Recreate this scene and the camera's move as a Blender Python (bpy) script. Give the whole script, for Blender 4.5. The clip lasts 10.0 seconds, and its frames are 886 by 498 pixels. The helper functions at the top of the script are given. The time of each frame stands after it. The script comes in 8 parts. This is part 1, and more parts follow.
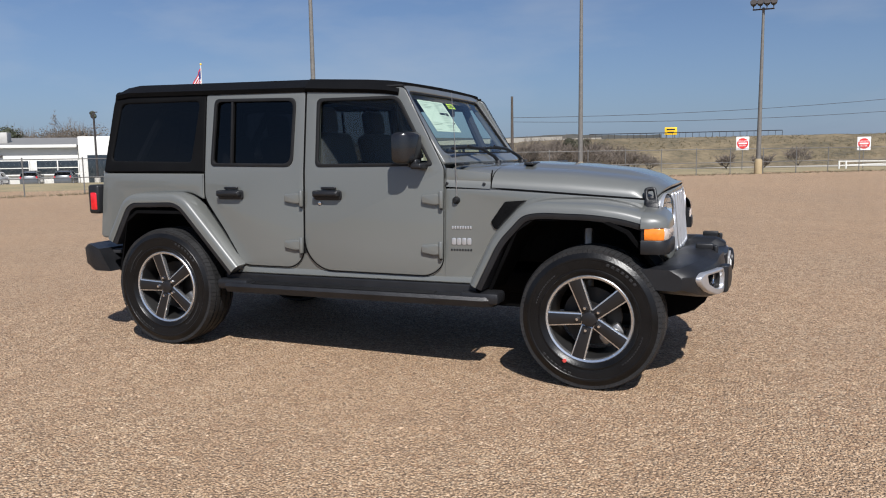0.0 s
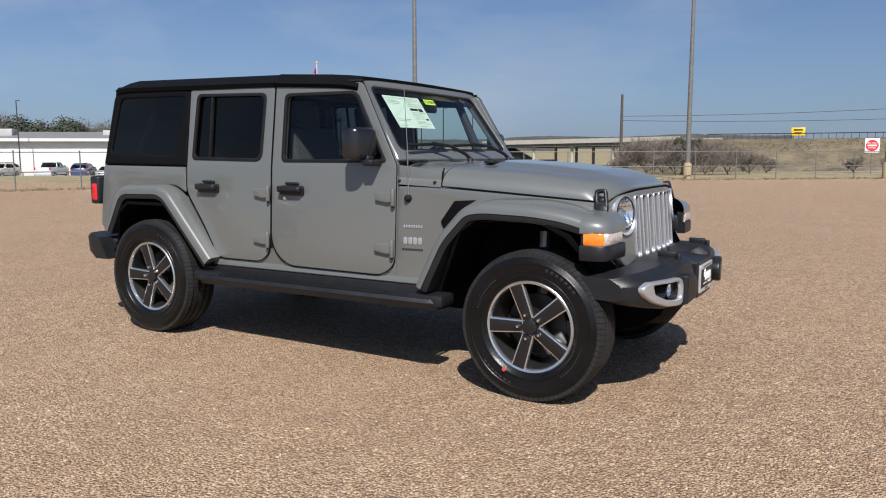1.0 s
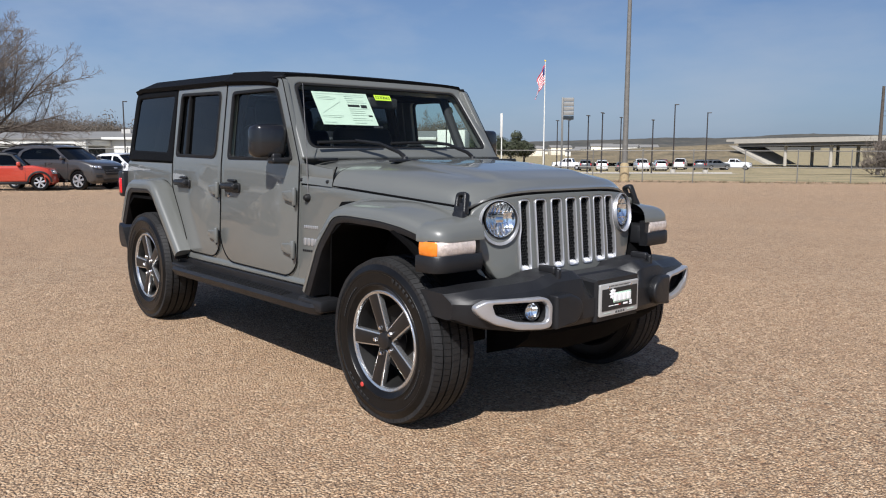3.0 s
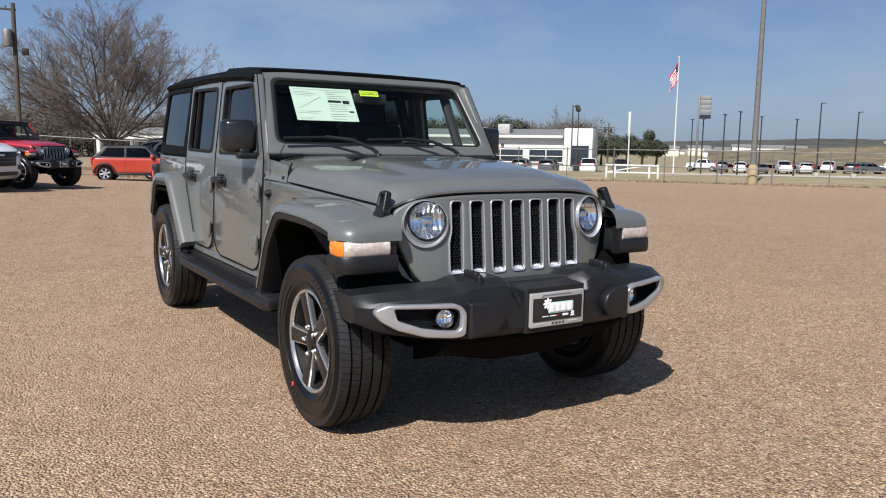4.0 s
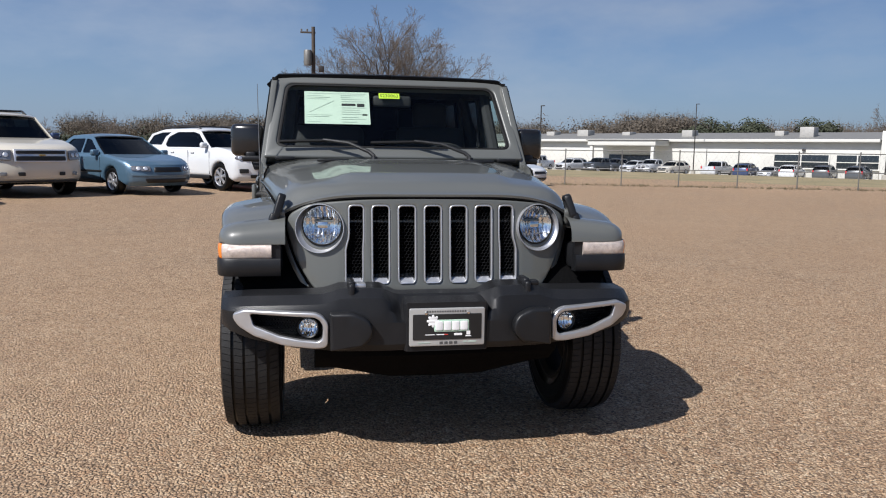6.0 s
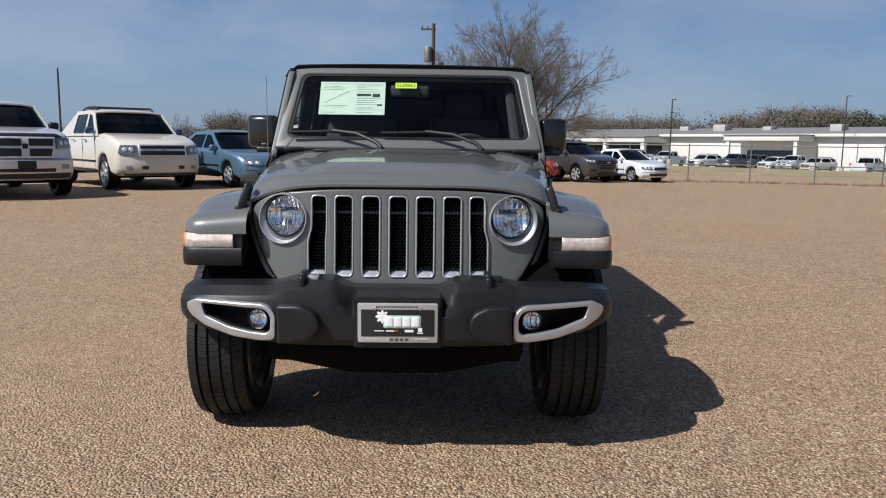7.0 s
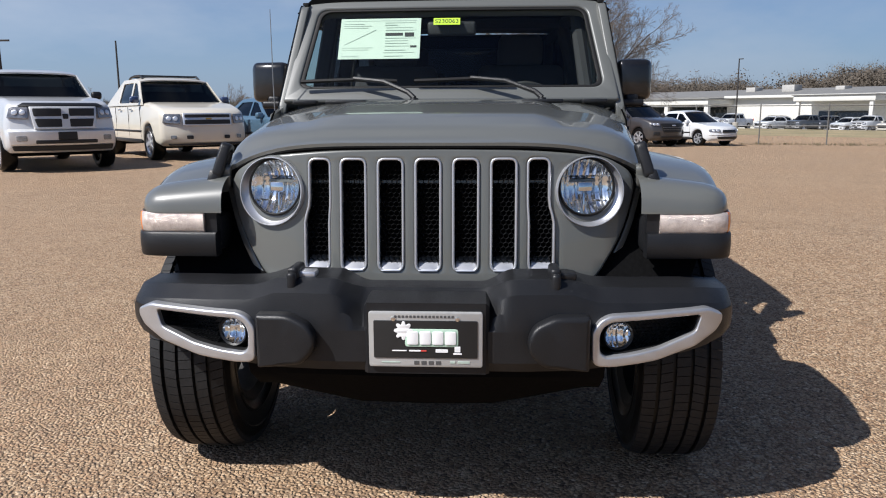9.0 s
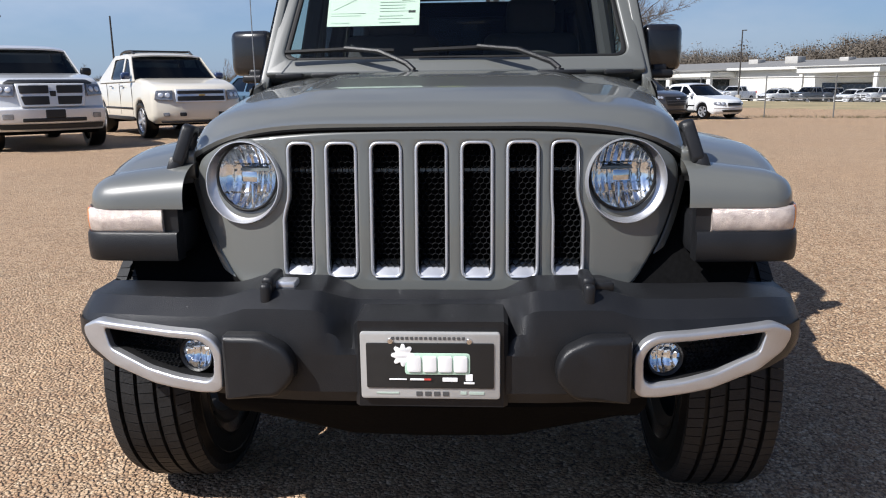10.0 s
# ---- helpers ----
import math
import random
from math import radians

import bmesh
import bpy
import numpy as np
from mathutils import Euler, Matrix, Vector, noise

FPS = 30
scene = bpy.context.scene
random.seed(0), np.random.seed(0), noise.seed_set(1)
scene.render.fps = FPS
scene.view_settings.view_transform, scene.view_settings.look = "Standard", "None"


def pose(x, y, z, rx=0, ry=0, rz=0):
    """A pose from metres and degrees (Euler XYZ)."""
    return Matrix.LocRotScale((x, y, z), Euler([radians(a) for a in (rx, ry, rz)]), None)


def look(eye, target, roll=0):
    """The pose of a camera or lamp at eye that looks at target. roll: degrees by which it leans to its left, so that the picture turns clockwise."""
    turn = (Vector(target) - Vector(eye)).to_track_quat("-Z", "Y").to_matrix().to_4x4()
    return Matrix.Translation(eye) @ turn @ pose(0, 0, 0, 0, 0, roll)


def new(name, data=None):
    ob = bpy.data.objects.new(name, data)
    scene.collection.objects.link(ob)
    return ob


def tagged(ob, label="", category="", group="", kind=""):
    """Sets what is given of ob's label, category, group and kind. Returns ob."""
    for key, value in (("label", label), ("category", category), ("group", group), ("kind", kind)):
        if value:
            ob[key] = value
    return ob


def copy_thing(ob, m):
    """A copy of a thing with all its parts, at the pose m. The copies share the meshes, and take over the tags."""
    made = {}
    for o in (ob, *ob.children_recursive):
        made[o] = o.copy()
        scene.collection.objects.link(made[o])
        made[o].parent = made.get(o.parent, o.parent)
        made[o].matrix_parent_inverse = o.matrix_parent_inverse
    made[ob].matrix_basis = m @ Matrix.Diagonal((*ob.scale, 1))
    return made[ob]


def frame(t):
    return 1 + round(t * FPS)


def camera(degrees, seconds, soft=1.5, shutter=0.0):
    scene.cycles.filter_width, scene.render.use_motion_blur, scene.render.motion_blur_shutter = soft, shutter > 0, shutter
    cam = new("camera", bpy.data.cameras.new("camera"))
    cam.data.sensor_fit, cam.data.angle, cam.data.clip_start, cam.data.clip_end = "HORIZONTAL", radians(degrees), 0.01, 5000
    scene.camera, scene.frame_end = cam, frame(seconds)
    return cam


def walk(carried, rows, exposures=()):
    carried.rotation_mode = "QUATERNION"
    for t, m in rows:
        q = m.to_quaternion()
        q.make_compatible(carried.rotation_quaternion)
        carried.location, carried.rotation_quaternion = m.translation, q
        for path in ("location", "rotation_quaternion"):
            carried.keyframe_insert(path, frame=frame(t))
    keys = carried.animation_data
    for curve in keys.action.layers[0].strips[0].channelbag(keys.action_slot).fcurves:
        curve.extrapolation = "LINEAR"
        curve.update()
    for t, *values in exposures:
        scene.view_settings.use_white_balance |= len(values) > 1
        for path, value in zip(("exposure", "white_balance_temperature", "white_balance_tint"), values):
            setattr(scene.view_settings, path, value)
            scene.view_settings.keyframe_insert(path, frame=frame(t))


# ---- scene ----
cam = camera(60.3, 10.0, soft=1.1)
PATH = [
    (0, (2.28, -5.052, 1.3), (1.54, -3.21, 1.055), -0.9),
    (0.5, (2.655, -4.807, 1.29), (1.789, -3.021, 1.04), -0.4),
    (1, (3.072, -4.516, 1.287), (2.069, -2.804, 1.039), -0.1),
    (1.5, (3.413, -4.212, 1.283), (2.291, -2.576, 1.031), -0.1),
    (2, (3.752, -3.815, 1.284), (2.496, -2.279, 1.03), -0.1),
    (2.5, (4.064, -3.473, 1.285), (2.697, -2.034, 1.034), -0.1),
    (4, (4.787, -2.241, 1.293), (3.108, -1.187, 1.032), 0.9),
    (4.5, (4.954, -1.851, 1.294), (3.193, -0.938, 1.036), 1.0),
    (5, (5.131, -1.392, 1.296), (3.286, -0.665, 1.039), 1.0),
    (5.5, (5.195, -0.998, 1.305), (3.291, -0.444, 1.049), 0.9),
    (7, (5.104, 0.141, 1.276), (3.122, 0.172, 1.005), 0.7),
    (7.5, (4.992, 0.237, 1.269), (3.014, 0.192, 0.981), 0.7),
    (8, (4.753, 0.202, 1.248), (2.779, 0.112, 0.939), 0.3),
    (8.5, (4.491, 0.182, 1.212), (2.521, 0.07, 0.886), 0.0),
    (9, (4.193, 0.181, 1.197), (2.228, 0.065, 0.843), -0.3),
    (9.5, (3.945, 0.151, 1.189), (1.985, 0.039, 0.805), -0.5),
    (10, (3.795, 0.142, 1.194), (1.843, 0.025, 0.777), -0.7),
]
walk(cam, [(t, look(eye, target, roll)) for t, eye, target, roll in PATH], exposures=((0, 0.44), (2.5, 0.48), (5, 0.42), (6.8, 0.27), (7.5, 0.33), (9, 0.44), (10, 0.60)))

# ---- light ----
# the sun stands behind the walker's starting side, 46 degrees up
SUN_WAY = Vector((-0.52, 0.79, -1.0)).normalized()
world = bpy.data.worlds.new("sky")
scene.world = world
world.use_nodes = True
wn, wl = world.node_tree.nodes, world.node_tree.links
sky = wn.new("ShaderNodeTexSky")
sky.sky_type = "NISHITA"
sky.sun_disc = False
sky.sun_elevation = radians(46)
sky.sun_rotation = radians(146.6)
sky.altitude = 200
sky.air_density, sky.dust_density, sky.ozone_density = 0.9, 1.2, 3.0
wn["Background"].inputs["Strength"].default_value = 0.056
tint = wn.new("ShaderNodeMix")
tint.data_type, tint.blend_type = "RGBA", "MULTIPLY"
tint.inputs[0].default_value, tint.inputs[7].default_value = 1.0, (0.86, 0.97, 1.16, 1)
wl.new(sky.outputs[0], tint.inputs[6])
# thin high cloud
way = wn.new("ShaderNodeTexCoord")
flat = wn.new("ShaderNodeMapping")
flat.inputs["Scale"].default_value = (1.0, 1.6, 4.0)
wl.new(way.outputs["Generated"], flat.inputs["Vector"])
wisp = wn.new("ShaderNodeTexNoise")
wisp.inputs["Scale"].default_value, wisp.inputs["Detail"].default_value, wisp.inputs["Roughness"].default_value = 1.7, 6, 0.55
wl.new(flat.outputs[0], wisp.inputs["Vector"])
veil = wn.new("ShaderNodeMapRange")
veil.inputs["From Min"].default_value, veil.inputs["From Max"].default_value, veil.inputs["To Max"].default_value = 0.47, 0.70, 0.42
wl.new(wisp.outputs["Fac"], veil.inputs["Value"])
cloud = wn.new("ShaderNodeMix")
cloud.data_type = "RGBA"
cloud.inputs[7].default_value = (7.6, 8.0, 8.6, 1)
wl.new(veil.outputs[0], cloud.inputs[0])
wl.new(tint.outputs[2], cloud.inputs[6])
# pale haze that thickens gently towards the horizon
part_z, low, thick, haze = wn.new("ShaderNodeSeparateXYZ"), wn.new("ShaderNodeMapRange"), wn.new("ShaderNodeMath"), wn.new("ShaderNodeMix")
wl.new(way.outputs["Generated"], part_z.inputs[0])
wl.new(part_z.outputs["Z"], low.inputs["Value"])
low.inputs["From Min"].default_value, low.inputs["From Max"].default_value, low.inputs["To Min"].default_value, low.inputs["To Max"].default_value = 0.0, 0.55, 1.0, 0.0
thick.operation, thick.inputs[1].default_value = "POWER", 3.0
wl.new(low.outputs[0], thick.inputs[0])
gain = wn.new("ShaderNodeMath")
gain.operation, gain.inputs[1].default_value = "MULTIPLY", 0.55
wl.new(thick.outputs[0], gain.inputs[0])
haze.data_type = "RGBA"
haze.inputs[7].default_value = (3.9, 5.3, 7.9, 1)
wl.new(gain.outputs[0], haze.inputs[0])
wl.new(cloud.outputs[2], haze.inputs[6])
wl.new(haze.outputs[2], wn["Background"].inputs["Color"])
# the haze is a little brighter towards the south-west
west = wn.new("ShaderNodeMapRange")
west.inputs["From Min"].default_value, west.inputs["From Max"].default_value, west.inputs["To Min"].default_value, west.inputs["To Max"].default_value = -0.5, 1.0, 0.0665, 0.0505
wl.new(part_z.outputs["Y"], west.inputs["Value"])
wl.new(west.outputs[0], wn["Background"].inputs["Strength"])
sun = new("sun", bpy.data.lights.new("sun", "SUN"))
sun.data.energy, sun.data.angle, sun.data.color = 5.0, radians(0.5), (1.0, 0.975, 0.955)
sun.matrix_world = look((0, 0, 30), Vector((0, 0, 30)) + SUN_WAY)


# ---- materials ----
def mat(name, color, rough=0.5, metal=0.0, scale=0.0, vary=0.0, bump=0.0, coat=0.0, spec=0.5, color2=None, fine=0.0):
    """A surface with variation at two scales (patches and grain) and relief."""
    m = bpy.data.materials.new(name)
    m.use_nodes = True
    n, l = m.node_tree.nodes, m.node_tree.links
    b = n["Principled BSDF"]
    b.inputs["Base Color"].default_value = (*color, 1)
    b.inputs["Roughness"].default_value = rough
    b.inputs["Metallic"].default_value = metal
    b.inputs["Specular IOR Level"].default_value = spec
    b.inputs["Coat Weight"].default_value = coat
    b.inputs["Coat Roughness"].default_value = 0.03
    if scale:
        co = n.new("ShaderNodeTexCoord")
        big = n.new("ShaderNodeTexNoise")
        big.inputs["Scale"].default_value, big.inputs["Detail"].default_value = scale, 5
        small = n.new("ShaderNodeTexNoise")
        small.inputs["Scale"].default_value, small.inputs["Detail"].default_value = fine or scale * 14, 3
        l.new(co.outputs["Object"], big.inputs["Vector"])
        l.new(co.outputs["Object"], small.inputs["Vector"])
        add = n.new("ShaderNodeMix")
        add.data_type = "FLOAT"
        add.inputs[0].default_value = 0.45
        l.new(big.outputs["Fac"], add.inputs[2])
        l.new(small.outputs["Fac"], add.inputs[3])
        ramp = n.new("ShaderNodeMapRange")
        ramp.inputs["From Min"].default_value, ramp.inputs["From Max"].default_value = 0.35, 0.65
        l.new(add.outputs[0], ramp.inputs["Value"])
        mix = n.new("ShaderNodeMix")
        mix.data_type = "RGBA"
        c2 = color2 or tuple(min(1, c * (1 + vary)) for c in color)
        c1 = color if color2 else tuple(c * (1 - vary) for c in color)
        mix.inputs[6].default_value, mix.inputs[7].default_value = (*c1, 1), (*c2, 1)
        l.new(ramp.outputs[0], mix.inputs[0])
        l.new(mix.outputs[2], b.inputs["Base Color"])
        rr = n.new("ShaderNodeMapRange")
        rr.inputs["To Min"].default_value, rr.inputs["To Max"].default_value = max(0.02, rough * 0.85), min(1, rough * 1.15)
        l.new(big.outputs["Fac"], rr.inputs["Value"])
        l.new(rr.outputs[0], b.inputs["Roughness"])
        if bump:
            bp = n.new("ShaderNodeBump")
            bp.inputs["Strength"].default_value, bp.inputs["Distance"].default_value = bump, 0.004
            l.new(small.outputs["Fac"], bp.inputs["Height"])
            l.new(bp.outputs[0], b.inputs["Normal"])
    return m


def glass(name, tint, rough=0.0, gloss=1.0):
    """A thin pane: it lets tinted light through and mirrors the sky at a slant."""
    m = bpy.data.materials.new(name)
    m.use_nodes = True
    n, l = m.node_tree.nodes, m.node_tree.links
    n.remove(n["Principled BSDF"])
    tr, gl, lw, mx = n.new("ShaderNodeBsdfTransparent"), n.new("ShaderNodeBsdfGlossy"), n.new("ShaderNodeLayerWeight"), n.new("ShaderNodeMixShader")
    tr.inputs["Color"].default_value = (*tint, 1)
    gl.inputs["Roughness"].default_value = rough
    gl.inputs["Color"].default_value = (gloss, gloss, gloss, 1)
    lw.inputs["Blend"].default_value = 0.5
    power, gain = n.new("ShaderNodeMath"), n.new("ShaderNodeMath")
    power.operation, gain.operation = "POWER", "MULTIPLY_ADD"
    power.inputs[1].default_value, gain.inputs[1].default_value, gain.inputs[2].default_value = 5.0, 0.9, 0.024
    l.new(lw.outputs["Facing"], power.inputs[0])
    l.new(power.outputs[0], gain.inputs[0])
    l.new(gain.outputs[0], mx.inputs[0])
    l.new(tr.outputs[0], mx.inputs[1])
    l.new(gl.outputs[0], mx.inputs[2])
    l.new(mx.outputs[0], n["Material Output"].inputs["Surface"])
    return m


PAINT = mat("grey_green_paint", (0.104, 0.108, 0.101), 0.38, 0.0, 1.1, 0.03, 0.0, coat=0.85, fine=900)
BLACK_PLASTIC = mat("black_grained_plastic", (0.010, 0.0104, 0.0118), 0.40, 0.0, 9, 0.25, 0.2, fine=420, spec=0.36)
GLOSS_BLACK = mat("gloss_black_plastic", (0.008, 0.008, 0.009), 0.22, 0.0, 9, 0.2, 0.03, fine=300, coat=0.3)
HARDTOP = mat("black_textured_hardtop", (0.0045, 0.0046, 0.005), 0.6, 0.0, 5, 0.2, 0.3, fine=500, spec=0.06)
RUBBER = mat("black_rubber", (0.007, 0.007, 0.0075), 0.6, 0.0, 10, 0.3, 0.15, spec=0.25)
TYRE = mat("tyre_rubber", (0.005, 0.005, 0.0053), 0.30, 0.0, 7, 0.4, 0.25, fine=120, spec=0.24)
TREAD = mat("tread_rubber", (0.015, 0.015, 0.0155), 0.62, 0.0, 12, 0.35, 0.4, spec=0.3)
# near-black for underbody parts and gaps; also the shade behind the grille slots
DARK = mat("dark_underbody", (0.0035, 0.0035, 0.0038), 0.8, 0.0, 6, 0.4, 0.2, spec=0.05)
BARREL = mat("dark_wheel_barrel", (0.018, 0.0175, 0.017), 0.5, 0.4, 10, 0.25, 0.1)
MESH_BLACK = mat("black_mesh_plastic", (0.016, 0.0165, 0.018), 0.42, 0, 30, 0.15)
GRID_BLACK = mat("black_lamp_grid", (0.030, 0.031, 0.033), 0.4, 0, 30, 0.15)
PLATE_FRAME = mat("grey_plate_frame", (0.42, 0.42, 0.41), 0.4, 0.3, 40, 0.05)
SILVER = mat("satin_silver", (0.64, 0.65, 0.68), 0.36, 0.8, 20, 0.04, 0.0)
BEZEL = mat("satin_grey_bezel", (0.52, 0.525, 0.54), 0.34, 0.75, 20, 0.04, 0.0)
MACHINED = mat("machined_alloy", (0.6, 0.61, 0.62), 0.25, 0.9, 30, 0.06, 0.0)
CHARCOAL = mat("charcoal_wheel_paint", (0.013, 0.012, 0.0122), 0.35, 0.2, 25, 0.15, 0.0)
CHROME = mat("chrome", (0.75, 0.76, 0.78), 0.07, 1.0)
STEEL = mat("brushed_steel", (0.32, 0.31, 0.3), 0.4, 0.9, 40, 0.15, 0.05)
LAMP_BOWL = mat("lamp_reflector", (0.92, 0.94, 0.97), 0.1, 1.0)
CLEAR = glass("clear_glass", (0.82, 0.9, 0.86))
LENS = glass("clear_lens", (0.95, 0.97, 0.97))
PRIVACY = glass("privacy_glass", (0.06, 0.065, 0.075))
SEAT = mat("black_seat_cloth", (0.018, 0.018, 0.02), 0.85, 0, 30, 0.3, 0.3)
DASH = mat("dashboard_vinyl", (0.02, 0.02, 0.021), 0.6, 0, 30, 0.2, 0.2)
WHITE = mat("white_print", (0.8, 0.8, 0.8), 0.5, 0, 40, 0.03)
PAPER = mat("pale_green_paper", (0.47, 0.56, 0.475), 0.6, 0, 12, 0.04)
PALE_GREEN = mat("pale_green_print", (0.45, 0.62, 0.50), 0.5, 0, 40, 0.05)
YELLOW = mat("yellow_green_label", (0.55, 0.75, 0.05), 0.5, 0, 30, 0.05)
BLACK_INK = mat("black_ink", (0.012, 0.012, 0.012), 0.5, 0, 50, 0.1)
GREY_TEXT = mat("dark_grey_text", (0.07, 0.07, 0.07), 0.6, 0, 50, 0.1)
GREY_INK = mat("grey_ink", (0.38, 0.46, 0.40), 0.6, 0, 50, 0.1)
AMBER = mat("amber_lens", (0.75, 0.2, 0.02), 0.15, 0, 60, 0.12, 0.1, coat=0.5)
INDICATOR = mat("clear_indicator_lens", (0.66, 0.57, 0.51), 0.18, 0.3, 45, 0.30, 0.6, coat=0.7)
REDLENS = mat("red_lens", (0.55, 0.01, 0.015), 0.15, 0, 50, 0.2, 0.1, coat=0.5)
REDDOT = mat("red_paint_dot", (0.5, 0.05, 0.04), 0.6, 0, 50, 0.1)


# ---- mesh helpers ----
def mesh_of(name, bm, smooth=True, angle=35):
    me = bpy.data.meshes.new(name)
    bmesh.ops.recalc_face_normals(bm, faces=bm.faces)
    if smooth:
        lim = radians(angle)
        for f in bm.faces:
            f.smooth = True
        for e in bm.edges:
            if len(e.link_faces) == 2 and e.calc_face_angle(0) > lim:
                e.smooth = False
    bm.to_mesh(me)
    bm.free()
    return me


def part(name, bm, material, parent, label="", smooth=True, angle=35):
    """Links a bmesh (or a ready mesh) as one mesh object under a thing or a part."""
    me = bm if isinstance(bm, bpy.types.Mesh) else mesh_of(name, bm, smooth, angle)
    if material and not me.materials:
        me.materials.append(material)
    ob = new(name, me)
    ob.parent = parent
    return tagged(ob, label)


def thing(name, label, category, at=None, group="", kind=""):
    ob = new(name)
    ob.empty_display_size = 0.2
    if at is not None:
        ob.matrix_world = at
    return tagged(ob, label, category, group, kind)


def rounded(pts, r, seg=5):
    """A polygon with its corners rounded; r: one radius or one a corner."""
    out, n = [], len(pts)
    for i, p in enumerate(pts):
        ri = r[i] if isinstance(r, (list, tuple)) else r
        p, a, b = Vector(p), Vector(pts[i - 1]), Vector(pts[(i + 1) % n])
        da, db = (a - p), (b - p)
        ri = min(ri, da.length * 0.49, db.length * 0.49)
        if ri < 1e-4:
            out.append((p.x, p.y))
            continue
        a, b = p + da.normalized() * ri, p + db.normalized() * ri
        for k in range(seg + 1):
            t = k / seg
            q = a * (1 - t) ** 2 + p * 2 * t * (1 - t) + b * t ** 2
            out.append((q.x, q.y))
    return out


def circle(cx, cy, r, n=32):
    return [(cx + r * math.cos(2 * math.pi * k / n), cy + r * math.sin(2 * math.pi * k / n)) for k in range(n)]


def plate(outer, holes=(), depth=0.02, bevel=0.004, res=1):
    """A flat plate (u, v) with holes and rounded edges; w goes from -depth / 2 to depth / 2."""
    cu = bpy.data.curves.new("plate", "CURVE")
    cu.dimensions, cu.fill_mode = "2D", "BOTH"
    cu.bevel_depth, cu.bevel_resolution = bevel, res
    cu.extrude, cu.offset = max(0.0, depth / 2 - bevel), -bevel
    for ring in (outer, *holes):
        sp = cu.splines.new("POLY")
        sp.points.add(len(ring) - 1)
        for pt, (u, v) in zip(sp.points, ring):
            pt.co = (u, v, 0, 1)
        sp.use_cyclic_u = True
    ob = bpy.data.objects.new("plate", cu)
    me = bpy.data.meshes.new_from_object(ob)
    bm = bmesh.new()
    bm.from_mesh(me)
    bmesh.ops.remove_doubles(bm, verts=bm.verts, dist=1e-5)
    bpy.data.objects.remove(ob)
    bpy.data.curves.remove(cu)
    bpy.data.meshes.remove(me)
    return bm


def cut(bm, axis, values):
    """Adds edge loops where planes axis = value cross the mesh."""
    no = [0, 0, 0]
    no[axis] = 1
    for v in values:
        co = [0, 0, 0]
        co[axis] = v
        bmesh.ops.bisect_plane(bm, geom=bm.verts[:] + bm.edges[:] + bm.faces[:], plane_co=co, plane_no=no, dist=1e-5)
    return bm


def bend(bm, fn):
    for v in bm.verts:
        v.co = Vector(fn(*v.co))
    return bm


def box(sx, sy, sz, bevel=0.01, at=(0, 0, 0), seg=2):
    bm = bmesh.new()
    bmesh.ops.create_cube(bm, size=1)
    bend(bm, lambda x, y, z: (x * sx, y * sy, z * sz))
    if bevel:
        bmesh.ops.bevel(bm, geom=bm.edges[:], offset=min(bevel, sx * 0.49, sy * 0.49, sz * 0.49), segments=seg, affect="EDGES", profile=0.5)
    return bend(bm, lambda x, y, z: (x + at[0], y + at[1], z + at[2]))


def loft(rings, closed=True, caps=True):
    """Skins rings of points; closed: each ring is a loop."""
    bm = bmesh.new()
    rows = [[bm.verts.new(p) for p in ring] for ring in rings]
    n = len(rows[0])
    for a, b in zip(rows, rows[1:]):
        for i in range(n if closed else n - 1):
            j = (i + 1) % n
            bm.faces.new((a[i], a[j], b[j], b[i]))
    if caps and closed:
        bm.faces.new(rows[0])
        bm.faces.new(rows[-1][::-1])
    bmesh.ops.remove_doubles(bm, verts=bm.verts, dist=1e-6)
    return bm


def lathe(profile, n=48, axis="y", closed=False):
    """Turns (r, w) points round an axis through the origin."""
    rings = []
    for k in range(n + 1):
        a = 2 * math.pi * k / n
        c, s = math.cos(a), math.sin(a)
        if axis == "y":
            rings.append([(r * c, w, r * s) for r, w in profile])
        elif axis == "x":
            rings.append([(w, r * c, r * s) for r, w in profile])
        else:
            rings.append([(r * c, r * s, w) for r, w in profile])
    bm = loft(rings, closed, False)
    bmesh.ops.remove_doubles(bm, verts=bm.verts, dist=1e-5)
    return bm


def tube(points, r, n=8, r2=None):
    """A round bar along points, tapering from r to r2."""
    pts = [Vector(p) for p in points]
    rings, up = [], Vector((0.13, 0.21, 0.97))
    for i, p in enumerate(pts):
        d = (pts[min(i + 1, len(pts) - 1)] - pts[max(i - 1, 0)]).normalized()
        if abs(d.dot(up)) > 0.95:
            up = Vector((1, 0.1, 0.05))
        a = d.cross(up).normalized()
        b = d.cross(a)
        rr = r + (r2 - r) * i / (len(pts) - 1) if r2 is not None else r
        rings.append([p + a * rr * math.cos(2 * math.pi * k / n) + b * rr * math.sin(2 * math.pi * k / n) for k in range(n)])
    return loft(rings)


def merge(*bms):
    out = bmesh.new()
    for bm in bms:
        me = bpy.data.meshes.new("tmp")
        bm.to_mesh(me)
        bm.free()
        out.from_mesh(me)
        bpy.data.meshes.remove(me)
    return out


def moved(bm, m):
    bmesh.ops.transform(bm, matrix=m, verts=bm.verts)
    return bm


def step(a, b, x):
    t = max(0.0, min(1.0, (x - a) / (b - a)))
    return t * t * (3 - 2 * t)


def lerp_table(table, x):
    for (x0, y0), (x1, y1) in zip(table, table[1:]):
        if x <= x1:
            return y0 + (y1 - y0) * max(0.0, (x - x0) / (x1 - x0))
    return table[-1][1]


